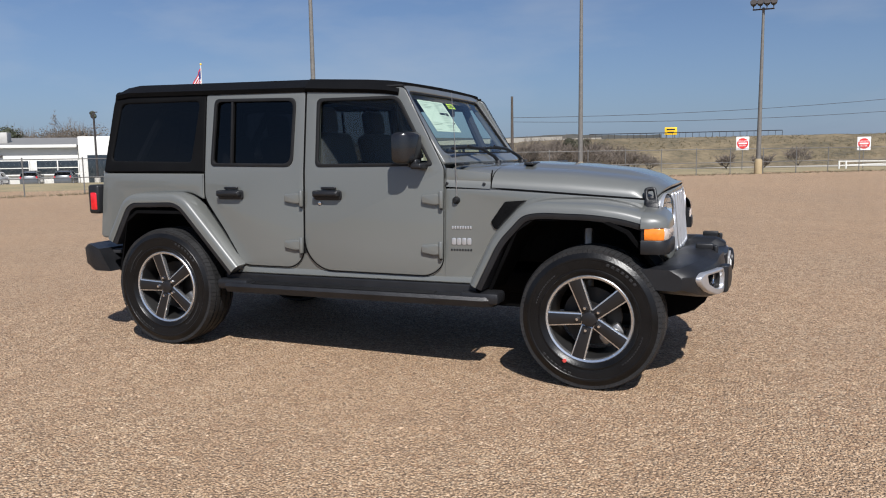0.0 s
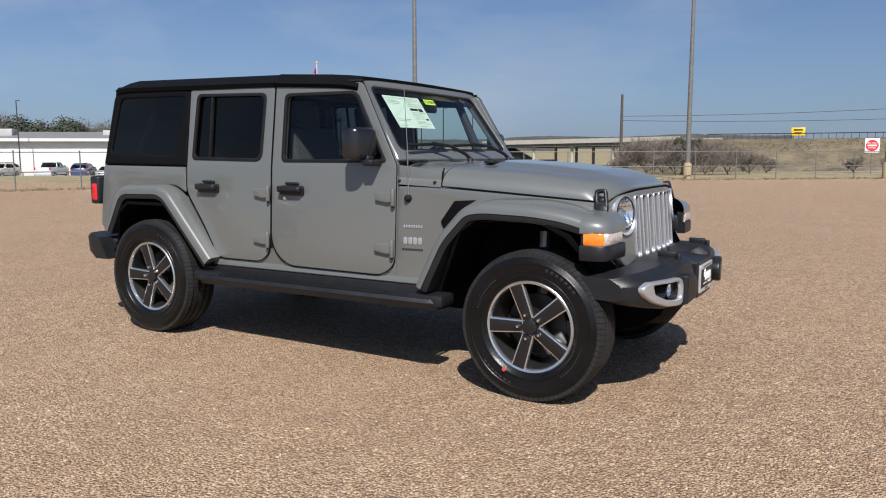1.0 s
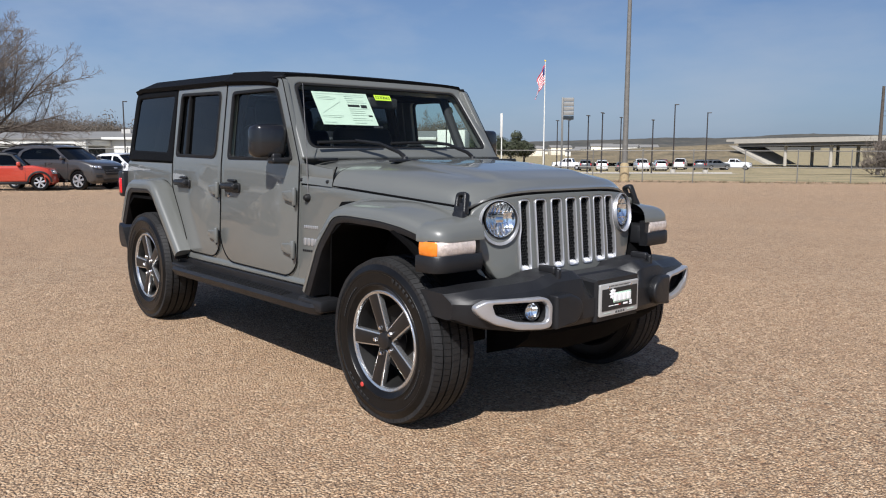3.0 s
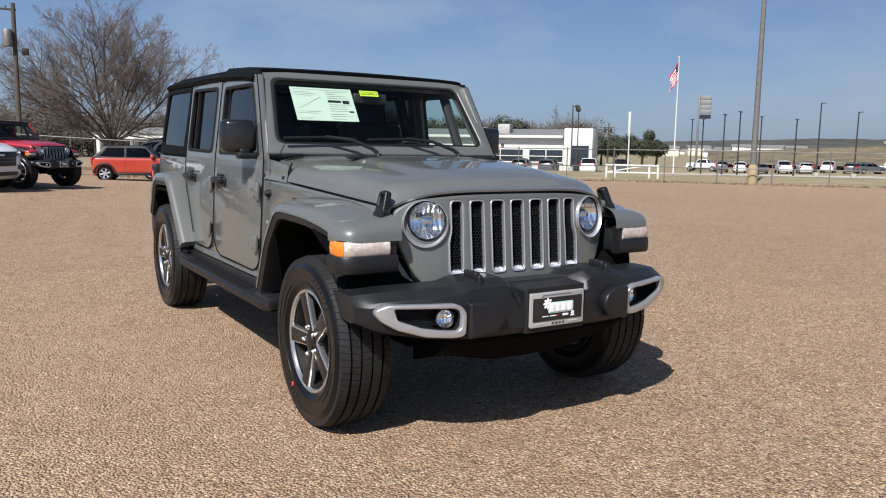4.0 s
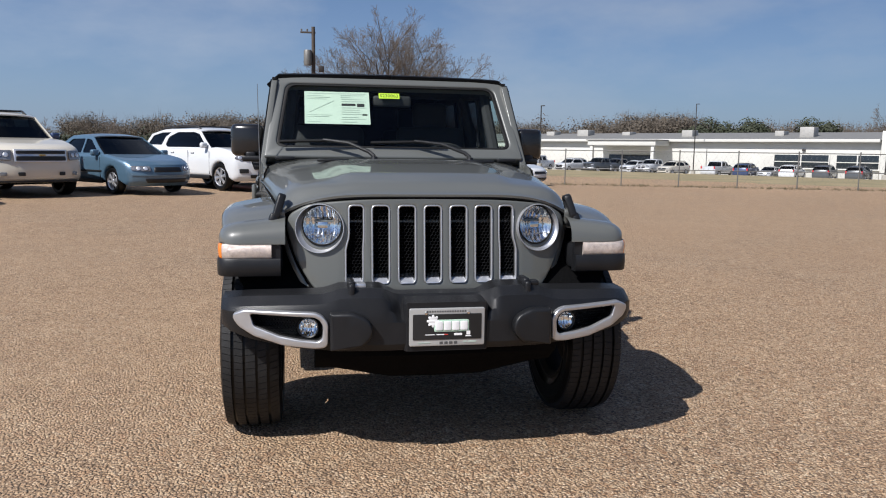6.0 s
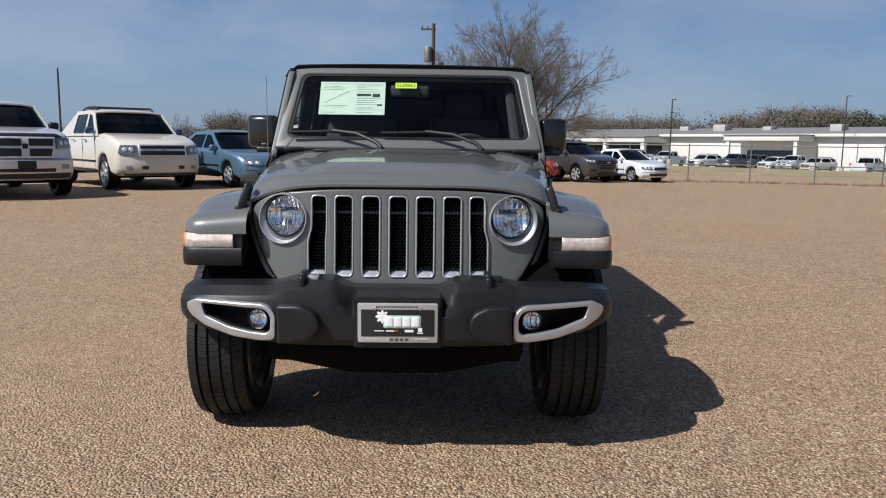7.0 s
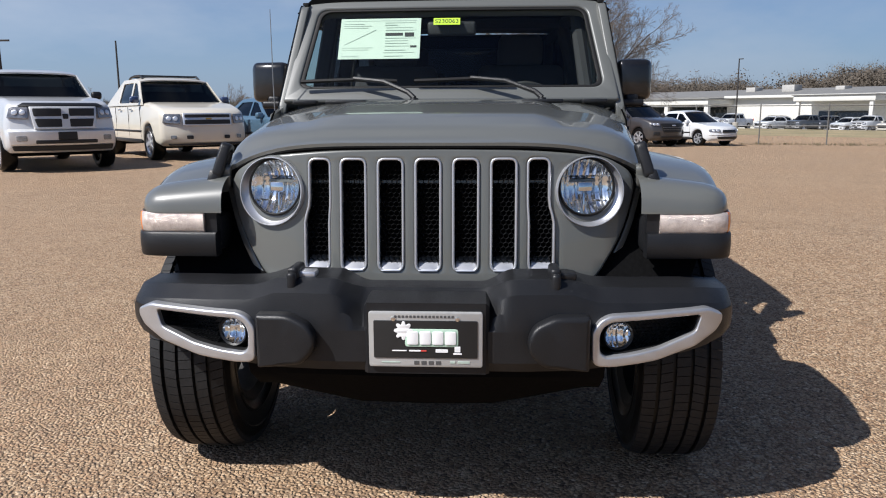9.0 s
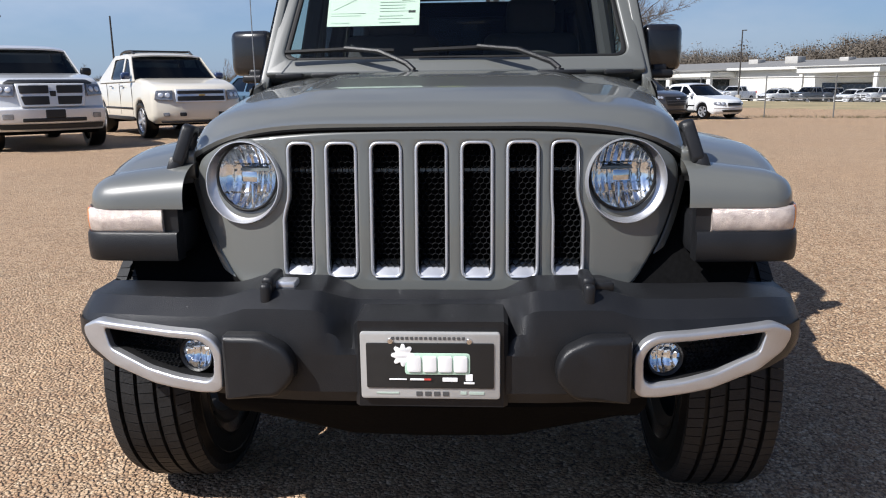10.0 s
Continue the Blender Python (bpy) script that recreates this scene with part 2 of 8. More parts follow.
def letters(text, size, depth=0.002):
    """Raised letters in the built-in font, centred, in the (u, v) plane."""
    cu = bpy.data.curves.new("letters", "FONT")
    cu.body, cu.size, cu.extrude, cu.align_x, cu.align_y = text, size, depth, "CENTER", "CENTER"
    ob = bpy.data.objects.new("letters", cu)
    me = bpy.data.meshes.new_from_object(ob)
    bm = bmesh.new()
    bm.from_mesh(me)
    bpy.data.objects.remove(ob)
    bpy.data.curves.remove(cu)
    bpy.data.meshes.remove(me)
    return bm


# ---- ground ----
def ground_z(x, y):
    """The lot: level round the car, a little higher towards the parked row, falling gently to the road side."""
    r, far = math.hypot(x, y), -0.625 * x + 0.78 * y
    h = -0.28 * step(8, 34, r) * step(-2, 6, y) + 0.12 * step(2, 12, -x) * (1 - step(-5, 1, y))
    h -= 1.5 * step(50, 105, far)
    h -= 0.0133 * max(-2.2, min(2.2, x)) * (1 - step(2.6, 7.0, r))
    return h + 0.0095 * max(0.0, r - 215) * (1 - step(0, 200, x))


def ground_material():
    m = bpy.data.materials.new("tan_gravel")
    m.use_nodes = True
    n, l = m.node_tree.nodes, m.node_tree.links
    b = n["Principled BSDF"]
    geo = n.new("ShaderNodeNewGeometry")

    def noise_tex(scale, detail=4, kind="ShaderNodeTexNoise"):
        t = n.new(kind)
        t.inputs["Scale"].default_value = scale
        if kind == "ShaderNodeTexNoise":
            t.inputs["Detail"].default_value = detail
        l.new(geo.outputs["Position"], t.inputs["Vector"])
        return t

    def mix(fac, a, c, kind="MIX"):
        x = n.new("ShaderNodeMix")
        x.data_type, x.blend_type = "RGBA", kind
        for k, v in ((0, fac), (6, a), (7, c)):
            if isinstance(v, (int, float)):
                x.inputs[k].default_value = v
            elif isinstance(v, tuple):
                x.inputs[k].default_value = (*v, 1)
            else:
                l.new(v, x.inputs[k])
        return x.outputs[2]

    def rng(v, a, c, lo=0.0, hi=1.0):
        x = n.new("ShaderNodeMapRange")
        for key, val in (("From Min", a), ("From Max", c), ("To Min", lo), ("To Max", hi)):
            x.inputs[key].default_value = val
        l.new(v, x.inputs["Value"])
        return x.outputs[0]

    pebble = noise_tex(78, kind="ShaderNodeTexVoronoi")
    pebble2 = noise_tex(27, kind="ShaderNodeTexVoronoi")
    hue = n.new("ShaderNodeSeparateColor")
    l.new(pebble.outputs["Color"], hue.inputs[0])
    c = mix(rng(hue.outputs[0], 0.0, 1.0), (0.278, 0.172, 0.095), (0.530, 0.368, 0.225))
    c = mix(rng(hue.outputs[1], 0.80, 0.97), c, (0.655, 0.516, 0.364))
    c = mix(rng(hue.outputs[2], 0.83, 0.93), c, (0.086, 0.051, 0.031))
    hue2 = n.new("ShaderNodeSeparateColor")
    l.new(pebble2.outputs["Color"], hue2.inputs[0])
    c = mix(rng(hue2.outputs[0], 0.72, 1.0, 0, 0.6), c, (0.290, 0.149, 0.073))
    c = mix(rng(hue2.outputs[1], 0.82, 1.0, 0, 0.6), c, (0.598, 0.461, 0.310))
    c = mix(rng(noise_tex(0.35, 6).outputs["Fac"], 0.35, 0.7, 0, 0.3), c, (0.467, 0.278, 0.146))
    c = mix(rng(noise_tex(1.6, 6).outputs["Fac"], 0.52, 0.75, 0, 0.4), c, (0.302, 0.193, 0.116))
    c = mix(rng(noise_tex(0.09, 3).outputs["Fac"], 0.42, 0.66, 0, 0.3), c, (0.478, 0.328, 0.201))
    c = mix(rng(noise_tex(5.0, 6).outputs["Fac"], 0.5, 0.72, 0, 0.35), c, (0.252, 0.155, 0.091))
    c = mix(rng(noise_tex(125, 3).outputs["Fac"], 0.55, 0.64, 0, 0.85), c, (0.090, 0.060, 0.036))
    c = mix(rng(noise_tex(90, 2).outputs["Fac"], 0.60, 0.70, 0, 0.6), c, (0.529, 0.412, 0.298))
    gap = rng(pebble.outputs["Distance"], 0.35, 0.75)
    c = mix(rng(pebble.outputs["Distance"], 0.52, 0.85, 0, 0.65), c, (0.074, 0.044, 0.025))
    l.new(c, b.inputs["Base Color"])
    b.inputs["Roughness"].default_value = 0.85
    bp = n.new("ShaderNodeBump")
    bp.inputs["Strength"].default_value, bp.inputs["Distance"].default_value = 1.0, 0.0085
    bp.invert = True
    l.new(gap, bp.inputs["Height"])
    bp2 = n.new("ShaderNodeBump")
    bp2.inputs["Strength"].default_value, bp2.inputs["Distance"].default_value = 0.3, 0.01
    l.new(noise_tex(30, 5).outputs["Fac"], bp2.inputs["Height"])
    l.new(bp.outputs[0], bp2.inputs["Normal"])
    l.new(bp2.outputs[0], b.inputs["Normal"])
    return m


GRAVEL = ground_material()
GRASS = mat("dry_grass", (0.15, 0.13, 0.062), 0.9, 0, 0.4, 0, 0.6, color2=(0.33, 0.26, 0.15), fine=9)


def build_ground():
    # one sheet of rings out to the horizon
    radii = [0.0] + [0.5 * k for k in range(1, 15)] + [1.5 * k for k in range(5, 40)] + [60 * 1.09 ** k for k in range(1, 48)]
    n = 120
    bm = bmesh.new()
    mid = bm.verts.new((0, 0, 0))
    prev = None
    for r in radii[1:]:
        row = []
        for k in range(n):
            a = 2 * math.pi * k / n
            x, y = r * math.cos(a), r * math.sin(a)
            row.append(bm.verts.new((x, y, ground_z(x, y))))
        for k in range(n):
            j = (k + 1) % n
            if prev is None:
                bm.faces.new((mid, row[k], row[j]))
            else:
                bm.faces.new((prev[k], row[k], row[j], prev[j]))
        prev = row
    ob = part("ground", bm, GRAVEL, None)
    ob.data.materials.append(GRASS)
    for f in ob.data.polygons:
        cx, cy, _ = f.center
        if -0.616 * cx + 0.788 * cy > 39.5 or math.hypot(cx, cy) > 60:
            f.material_index = 1
    return tagged(ob, "tan pea-gravel lot with dry grass beyond", "ground", kind="structure")


LOOSE = mat("loose_pebbles", (0.5, 0.34, 0.21), 0.85, 0, 30, 0, 0, color2=(0.62, 0.47, 0.33))


def random_tone(m, dark, light):
    """Varies a material from piece to piece of one joined mesh."""
    n, l = m.node_tree.nodes, m.node_tree.links
    geo, mix = n.new("ShaderNodeNewGeometry"), n.new("ShaderNodeMix")
    mix.data_type = "RGBA"
    mix.inputs[6].default_value, mix.inputs[7].default_value = (*dark, 1), (*light, 1)
    l.new(geo.outputs["Random Per Island"], mix.inputs[0])
    l.new(mix.outputs[2], n["Principled BSDF"].inputs["Base Color"])


def build_pebbles():
    """Loose stones lying on the gravel where the walk passes nearest."""
    random_tone(LOOSE, (0.12, 0.072, 0.042), (0.50, 0.36, 0.24))
    rng = random.Random(8)
    shape = [(1, 0, 0), (0, 1, 0), (-1, 0, 0), (0, -1, 0), (0, 0, 1), (0, 0, -0.6)]
    tris = [(0, 1, 4), (1, 2, 4), (2, 3, 4), (3, 0, 4), (1, 0, 5), (2, 1, 5), (3, 2, 5), (0, 3, 5)]
    verts, faces = [], []
    while len(faces) < 8 * 52000:
        x, y = rng.uniform(-3.5, 6.5), rng.uniform(-5.5, 4.5)
        # denser towards the arc that the walk follows
        d = abs(math.hypot(x - 0.3, y) - 3.2)
        if rng.random() > 1.15 - d * 0.42 or (abs(x) < 2.0 and abs(y) < 0.7):
            continue
        r = rng.uniform(0.003, 0.0078) * (1.5 if rng.random() < 0.04 else 1)
        a, sx, sy, sz = rng.uniform(0, 6.28), rng.uniform(0.7, 1.4), rng.uniform(0.7, 1.2), rng.uniform(0.45, 0.85)
        c, s, g, k = math.cos(a), math.sin(a), ground_z(x, y) + 0.001, len(verts)
        for px, py, pz in shape:
            u, v = px * sx * r * rng.uniform(0.8, 1.2), py * sy * r * rng.uniform(0.8, 1.2)
            verts.append((x + c * u - s * v, y + s * u + c * v, g + pz * sz * r))
        faces += [(i + k, j + k, q + k) for i, j, q in tris]
    me = bpy.data.meshes.new("loose_gravel")
    me.from_pydata(verts, [], faces)
    tagged(part("loose_gravel", me, LOOSE, None), "small loose tan pebbles scattered on the lot", "gravel", kind="stuff")


build_ground()
build_pebbles()


# ---- the grey off-roader ----
def side_y(z):
    return 0.845 - 0.035 * (z - 0.55) / 0.65 if z < 1.2 else 0.81 - 0.07 * (z - 1.2) / 0.56


def on_side(bm, s, out=0.0):
    """Lays a plate drawn in (x, z) on the body side; s: -1 the near side, 1 the far one."""
    cut(bm, 1, [1.2])
    return bend(bm, lambda u, v, w: (u, s * (side_y(v) + out + w), v))


def fender_y(x):
    return 0.80 - 0.115 * (x - 0.6)


def tyre_meshes():
    R, W = 0.405, 0.1275
    prof = [(0.236, -W * 0.78), (0.25, -W * 0.86), (0.272, -W * 0.95), (0.275, -W * 0.985), (0.282, -W * 0.985), (0.285, -W * 0.96), (0.31, -W * 0.99), (0.335, -W * 1.0), (0.338, -W * 1.02), (0.348, -W * 1.02), (0.351, -W * 0.995), (0.375, -W * 0.94), (0.388, -W * 0.84), (0.392, -W * 0.6), (0.392, W * 0.6),
            (0.388, W * 0.84), (0.375, W * 0.94), (0.351, W * 0.995), (0.348, W * 1.02), (0.338, W * 1.02), (0.335, W * 1.0), (0.31, W * 0.99), (0.285, W * 0.96), (0.282, W * 0.985), (0.275, W * 0.985), (0.272, W * 0.95), (0.25, W * 0.86), (0.236, W * 0.78)]
    tyre = mesh_of("tyre", lathe(prof, 72))
    tyre.materials.append(TYRE)
    bm = bmesh.new()
    n = 84
    for row, (w0, w1) in enumerate(((-0.120, -0.082), (-0.069, -0.032), (-0.021, 0.021), (0.032, 0.069), (0.082, 0.120))):
        for k in range(n):
            a0 = 2 * math.pi * (k + 0.25 * (row % 2)) / n
            a1 = a0 + 2 * math.pi * 0.92 / n
            slant = 0.02 * (1 if row in (0, 1) else -1 if row in (3, 4) else 0.4)
            vs = []
            for r in (0.386, R):
                for a, w, sl in ((a0, w0, 0), (a1, w0, 0), (a1 + slant, w1, 0), (a0 + slant, w1, 0)):
                    edge = 0.012 if abs(w) > 0.11 else 0.0
                    rr = r - edge
                    vs.append(bm.verts.new((rr * math.cos(a), w, rr * math.sin(a))))
            for q in ((4, 5, 6, 7), (0, 1, 5, 4), (1, 2, 6, 5), (2, 3, 7, 6), (3, 0, 4, 7)):
                bm.faces.new([vs[i] for i in q])
    tread = mesh_of("tread", bm, False)
    tread.materials.append(TREAD)
    return tyre, tread


TYRE_ME, TREAD_ME = tyre_meshes()


def sidewall_marks():
    """Raised bars on the outer sidewall where the maker's marks stand."""
    bms = []
    for mid, count, r0, r1 in ((20, 7, 0.318, 0.334), (200, 7, 0.318, 0.334), (110, 12, 0.300, 0.308), (290, 12, 0.300, 0.308)):
        for k in range(count):
            a = radians(mid + (k - count / 2) * (5.2 if count < 10 else 3.2))
            bms.append(moved(box(0.018 if count < 10 else 0.010, 0.006, r1 - r0, 0.0015, (0, 0.1275 * 1.0, (r0 + r1) / 2), 1), pose(0, 0, 0, 0, math.degrees(a), 0)))
    me = mesh_of("sidewall_mark", merge(*bms))
    me.materials.append(TREAD)
    return me


MARK_ME = sidewall_marks()


def rim_meshes():
    """An alloy wheel with five broad two-tone spokes; its face looks towards +y."""
    barrel = lathe([(0.246, 0.108), (0.246, 0.098), (0.226, 0.088), (0.216, 0.04), (0.21, -0.09), (0.236, -0.11), (0.246, -0.11)], 64)
    barrel = mesh_of("rim", barrel)
    barrel.materials.append(BARREL)
    lip = mesh_of("rim_lip", lathe([(0.25, 0.094), (0.25, 0.106), (0.243, 0.112), (0.232, 0.108), (0.228, 0.096)], 72, closed=True))
    lip.materials.append(MACHINED)
    sp = plate(rounded([(-0.033, 0.04), (0.033, 0.04), (0.042, 0.233), (-0.042, 0.233)], 0.004, 2), [], 0.03, 0.004)
    bend(sp, lambda u, v, w: (u, 0.078 + w + 0.012 * (v / 0.23), v))
    spoke = mesh_of("spoke", sp)
    spoke.materials.append(MACHINED)
    ins = plate(rounded([(-0.0255, 0.044), (0.0255, 0.044), (0.0335, 0.231), (-0.0335, 0.231)], 0.004, 2), [], 0.006, 0.002)
    bend(ins, lambda u, v, w: (u, 0.0935 + w + 0.012 * (v / 0.23), v))
    inset = mesh_of("spoke_inlay", ins)
    inset.materials.append(CHARCOAL)
    hub = mesh_of("hub", lathe([(0.0, 0.114), (0.030, 0.113), (0.040, 0.109), (0.044, 0.098), (0.046, 0.088), (0.076, 0.084), (0.082, 0.074), (0.084, 0.03)], 40))
    hub.materials.append(CHARCOAL)
    nut = mesh_of("lug_nut", lathe([(0.0, 0.114), (0.008, 0.113), (0.0115, 0.108), (0.0125, 0.08)], 6))
    nut.materials.append(CHROME)
    disc = mesh_of("brake_disc", lathe([(0.05, 0.0), (0.165, 0.0), (0.165, -0.02), (0.05, -0.02)], 48, closed=True))
    disc.materials.append(BARREL)
    cal = mesh_of("brake_caliper", box(0.075, 0.07, 0.14, 0.015, (-0.145, 0.0, 0.03)))
    cal.materials.append(STEEL)
    return barrel, lip, spoke, inset, hub, nut, disc, cal


RIM_MES = rim_meshes()


def add_wheel(parent, x, y, z, s, steer=0.0, turn=0.0):
    """One wheel with its face towards s * y."""
    barrel, lip, spoke, inset, hub, nut, disc, cal = RIM_MES
    w = part("wheel", barrel, None, parent, "five-spoke two-tone alloy wheel")
    w.matrix_basis = pose(x, y, z, 0, turn if s > 0 else -turn, steer + (0 if s > 0 else 180))
    part("tyre", TYRE_ME, None, w, "black all-terrain tyre")
    part("tread", TREAD_ME, None, w)
    tagged(part("sidewall_mark", MARK_ME, None, w), kind="stuff")
    part("rim_lip", lip, None, w, "machined silver rim edge")
    part("hub", hub, None, w)
    part("brake_disc", disc, None, w)
    part("brake_caliper", cal, None, w)
    for k in range(5):
        a = 72 * k
        for name, me in (("spoke", spoke), ("spoke_inlay", inset)):
            part(name, me, None, w).matrix_basis = pose(0, 0, 0, 0, a, 0)
        t = radians(a)
        part("lug_nut", nut, None, w).location = (0.066 * math.sin(t), 0.002, 0.066 * math.cos(t))
    return w


def grille_x(y, z):
    return 1.876 + 0.09 * (1.06 - z) - 0.088 * (abs(y) / 0.635) ** 3


def on_grille(bm, out=0.0, flat=None):
    """Lays a plate drawn in (y, z) on the front; w points forward."""
    return bend(bm, lambda u, v, w: (grille_x(u if flat is None else flat, v) + out + w, u, v))


def slot_outline(c, grow=0.0, z0=0.722, z1=1.052, k=0):
    """A grille slot; the outermost ones (k = -1, 1) curve round the lamp."""
    a, b = c - 0.0335 - grow, c + 0.0335 + grow
    lo, hi = z0 - grow, z1 + grow
    pts = rounded([(a, lo), (b, lo), (b, hi), (a, hi)], 0.016 + grow, 5)
    if k:
        out = []
        for (u, v) in pts:
            side = (u - c) * k > 0
            t = step(0.86, 0.93, v)
            out.append((u - (0.015 * t * k if side else 0.004 * t * k), v))
        dense = []
        for i, p in enumerate(out):
            q = out[(i + 1) % len(out)]
            dense.append(p)
            if abs(p[1] - q[1]) > 0.1:
                for j in range(1, 12):
                    v = p[1] + (q[1] - p[1]) * j / 12
                    side = (p[0] - c) * k > 0
                    base = b if k > 0 else a
                    base = base if side else (a if k > 0 else b)
                    t = step(0.86, 0.93, v)
                    dense.append((base - (0.015 * t * k if side else 0.004 * t * k), v))
        pts = dense
    return pts


def build_front(car):
    slots = [(-0.345 + 0.115 * i, -1 if i == 0 else 1 if i == 6 else 0) for i in range(7)]
    outer = rounded([(-0.505, 0.665), (0.505, 0.665), (0.60, 0.82), (0.638, 0.96), (0.625, 1.012), (0.54, 1.062), (0.3, 1.084), (0, 1.09), (-0.3, 1.084), (-0.54, 1.062),
                     (-0.625, 1.012), (-0.638, 0.96), (-0.60, 0.82)], [0.06, 0.06, 0.08, 0.05, 0.03, 0.1, 0.1, 0.1, 0.1, 0.1, 0.03, 0.05, 0.08])
    bm = plate(outer, [slot_outline(c, 0.006, k=k) for c, k in slots] + [circle(s * 0.485, 0.972, 0.0875) for s in (-1, 1)], 0.05, 0.008, 2)
    cut(bm, 0, [-0.58 + 0.04 * i for i in range(30)])
    cut(bm, 1, [0.75, 0.9, 1.0])
    grille = part("grille", on_grille(bm, -0.025), PAINT, car, "grey seven-slot front grille")
    ring = lambda g: [(u * (1 + g / 0.62), 0.88 + (v - 0.88) * (1 + g / 0.21)) for u, v in outer]
    low = lambda pts: [(u, min(v, 1.055)) for u, v in pts]
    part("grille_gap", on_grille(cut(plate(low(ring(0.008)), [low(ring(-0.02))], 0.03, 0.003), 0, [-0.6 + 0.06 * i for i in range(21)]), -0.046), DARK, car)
    edge = lambda pts: [(u, min(v, 0.985)) for u, v in pts]
    part("grille_surround", on_grille(cut(plate(edge(ring(0.034)), [edge(ring(0.013))], 0.03, 0.004), 0, [-0.66 + 0.06 * i for i in range(23)]), -0.052), PAINT, car)
    for c, k in slots:
        ring = plate(slot_outline(c, 0.0085, k=k), [slot_outline(c, 0.0005, k=k)], 0.026, 0.0035, 2)
        part("slot_bezel", on_grille(ring, -0.0085, c), BEZEL, grille, "satin silver slot surround")
        lip = plate(rounded([(c - 0.033, 0.716), (c + 0.033, 0.716), (c + 0.031, 0.752), (c - 0.031, 0.752)], 0.006, 3), [], 0.03, 0.006, 2)
        bend(lip, lambda u, v, w: (u, v, w - 1.1 * (v - 0.716)))
        part("slot_lip", on_grille(lip, -0.006, c), SILVER, grille)
        # honeycomb insert
        pitch, rad = 0.0160, 0.0080
        net = bmesh.new()
        for iz in range(25):
            for iy in range(-3, 4):
                y = c + iy * pitch + (0.5 * pitch if iz % 2 else 0)
                z = 0.724 + iz * pitch * 0.866
                if abs(y - c) > 0.039 or (k and (y - c) * k > 0.020 and z > 0.88):
                    continue
                hexa, inner = [], []
                for q in range(6):
                    a = math.pi / 6 + q * math.pi / 3
                    hexa.append(net.verts.new((grille_x(c, z) - 0.014, y + 0.0093 * math.cos(a), z + 0.0093 * math.sin(a))))
                    inner.append(net.verts.new((grille_x(c, z) - 0.024, y + rad * math.cos(a), z + rad * math.sin(a))))
                for q in range(6):
                    j = (q + 1) % 6
                    net.faces.new((hexa[q], hexa[j], inner[j], inner[q]))
        part("slot_mesh", net, MESH_BLACK, grille, "black honeycomb insert", False)
    # added near-black sheet that stands in for the deep shade behind the slots
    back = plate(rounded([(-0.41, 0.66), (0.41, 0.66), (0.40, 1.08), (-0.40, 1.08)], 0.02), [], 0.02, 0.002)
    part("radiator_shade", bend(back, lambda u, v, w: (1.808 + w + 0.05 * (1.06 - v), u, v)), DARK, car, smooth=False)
    for s in (-1, 1):
        cx, cy, cz = 1.847, s * 0.482, 0.970
        rings = []
        for rad, dy, dz, x in ((0.081, 0, 0, -0.03), (0.0825, 0, 0, -0.010), (0.0855, 0.002, -0.004, -0.008), (0.0935, 0.008, -0.012, 0.003), (0.0955, 0.009, -0.014, 0.012), (0.0975, 0.009, -0.014, 0.012), (0.0990, 0.009, -0.014, 0.004), (0.0980, 0.009, -0.014, -0.03)):
            rings.append([(x, s * dy + rad * math.cos(a), dz + rad * math.sin(a)) for a in [2 * math.pi * k / 56 for k in range(56)]])
        ring = loft(rings, True, False)
        tilt = pose(cx, cy, cz, 0, -5, s * 13) @ Matrix.Scale(1.09, 4)
        lamp = part("headlight", moved(ring, tilt), SILVER, car, "round headlight in a satin silver ring")
        bowl = lathe([(0.079 * k / 22, -0.05 + 0.044 * (k / 22) ** 2.2) for k in range(23)], 120, "x")
        # vertical flutes of the reflector
        bend(bowl, lambda x, y, z: (x + 0.008 * abs((y * 52) % 1 - 0.5) + (0.006 if z > 0.03 else 0.0) - (0.005 if z < -0.04 else 0.0), y, z))
        part("reflector", moved(bowl, tilt), LAMP_BOWL, lamp, "fluted chrome reflector", angle=20)
        part("bulb_shield", moved(merge(box(0.02, 0.042, 0.026, 0.004, (-0.018, 0, 0)), box(0.02, 0.006, 0.07, 0.002, (-0.03, 0, -0.05))), tilt), CHROME, lamp)
        part("lamp_gap", moved(lathe([(0.0795 + 0.0035 * math.cos(a), 0.002 + 0.004 * math.sin(a)) for a in [q * math.pi / 4 for q in range(8)]], 48, "x", True), tilt), RUBBER, lamp)
        lens = lathe([(0.0, 0.016), (0.03, 0.0155), (0.06, 0.012), (0.072, 0.007), (0.079, 0.0)], 48, "x")
        part("lens", moved(lens, tilt), LENS, lamp, "clear lens").visible_shadow = False
        # hood latch
        latch = merge(moved(plate(rounded([(-0.027, -0.055), (0.027, -0.055), (0.023, 0.05), (-0.023, 0.05)], 0.018), [rounded([(-0.011, -0.012), (0.011, -0.012), (0.010, 0.033), (-0.010, 0.033)], 0.008)],
                                  0.030, 0.007, 2), pose(0, 0, 0, 90, 0, 0)),
                      box(0.05, 0.034, 0.05, 0.01, (0.0, 0.006 * s, -0.058)), box(0.02, 0.012, 0.02, 0.004, (0, 0, -0.005)))
        part("hood_latch", moved(latch, pose(1.775, s * 0.667, 1.048, 18 * s, -8, -6 * s) @ Matrix.Diagonal((1.4, 1.15, 1.12, 1.0))), BLACK_PLASTIC, car, "black rubber hood latch")


def hood_seam(x):
    return 1.108 - 0.068 * (x - 0.87) / 0.9


def hood_half(x):
    return 0.765 - 0.125 * (x - 0.87) / 0.95


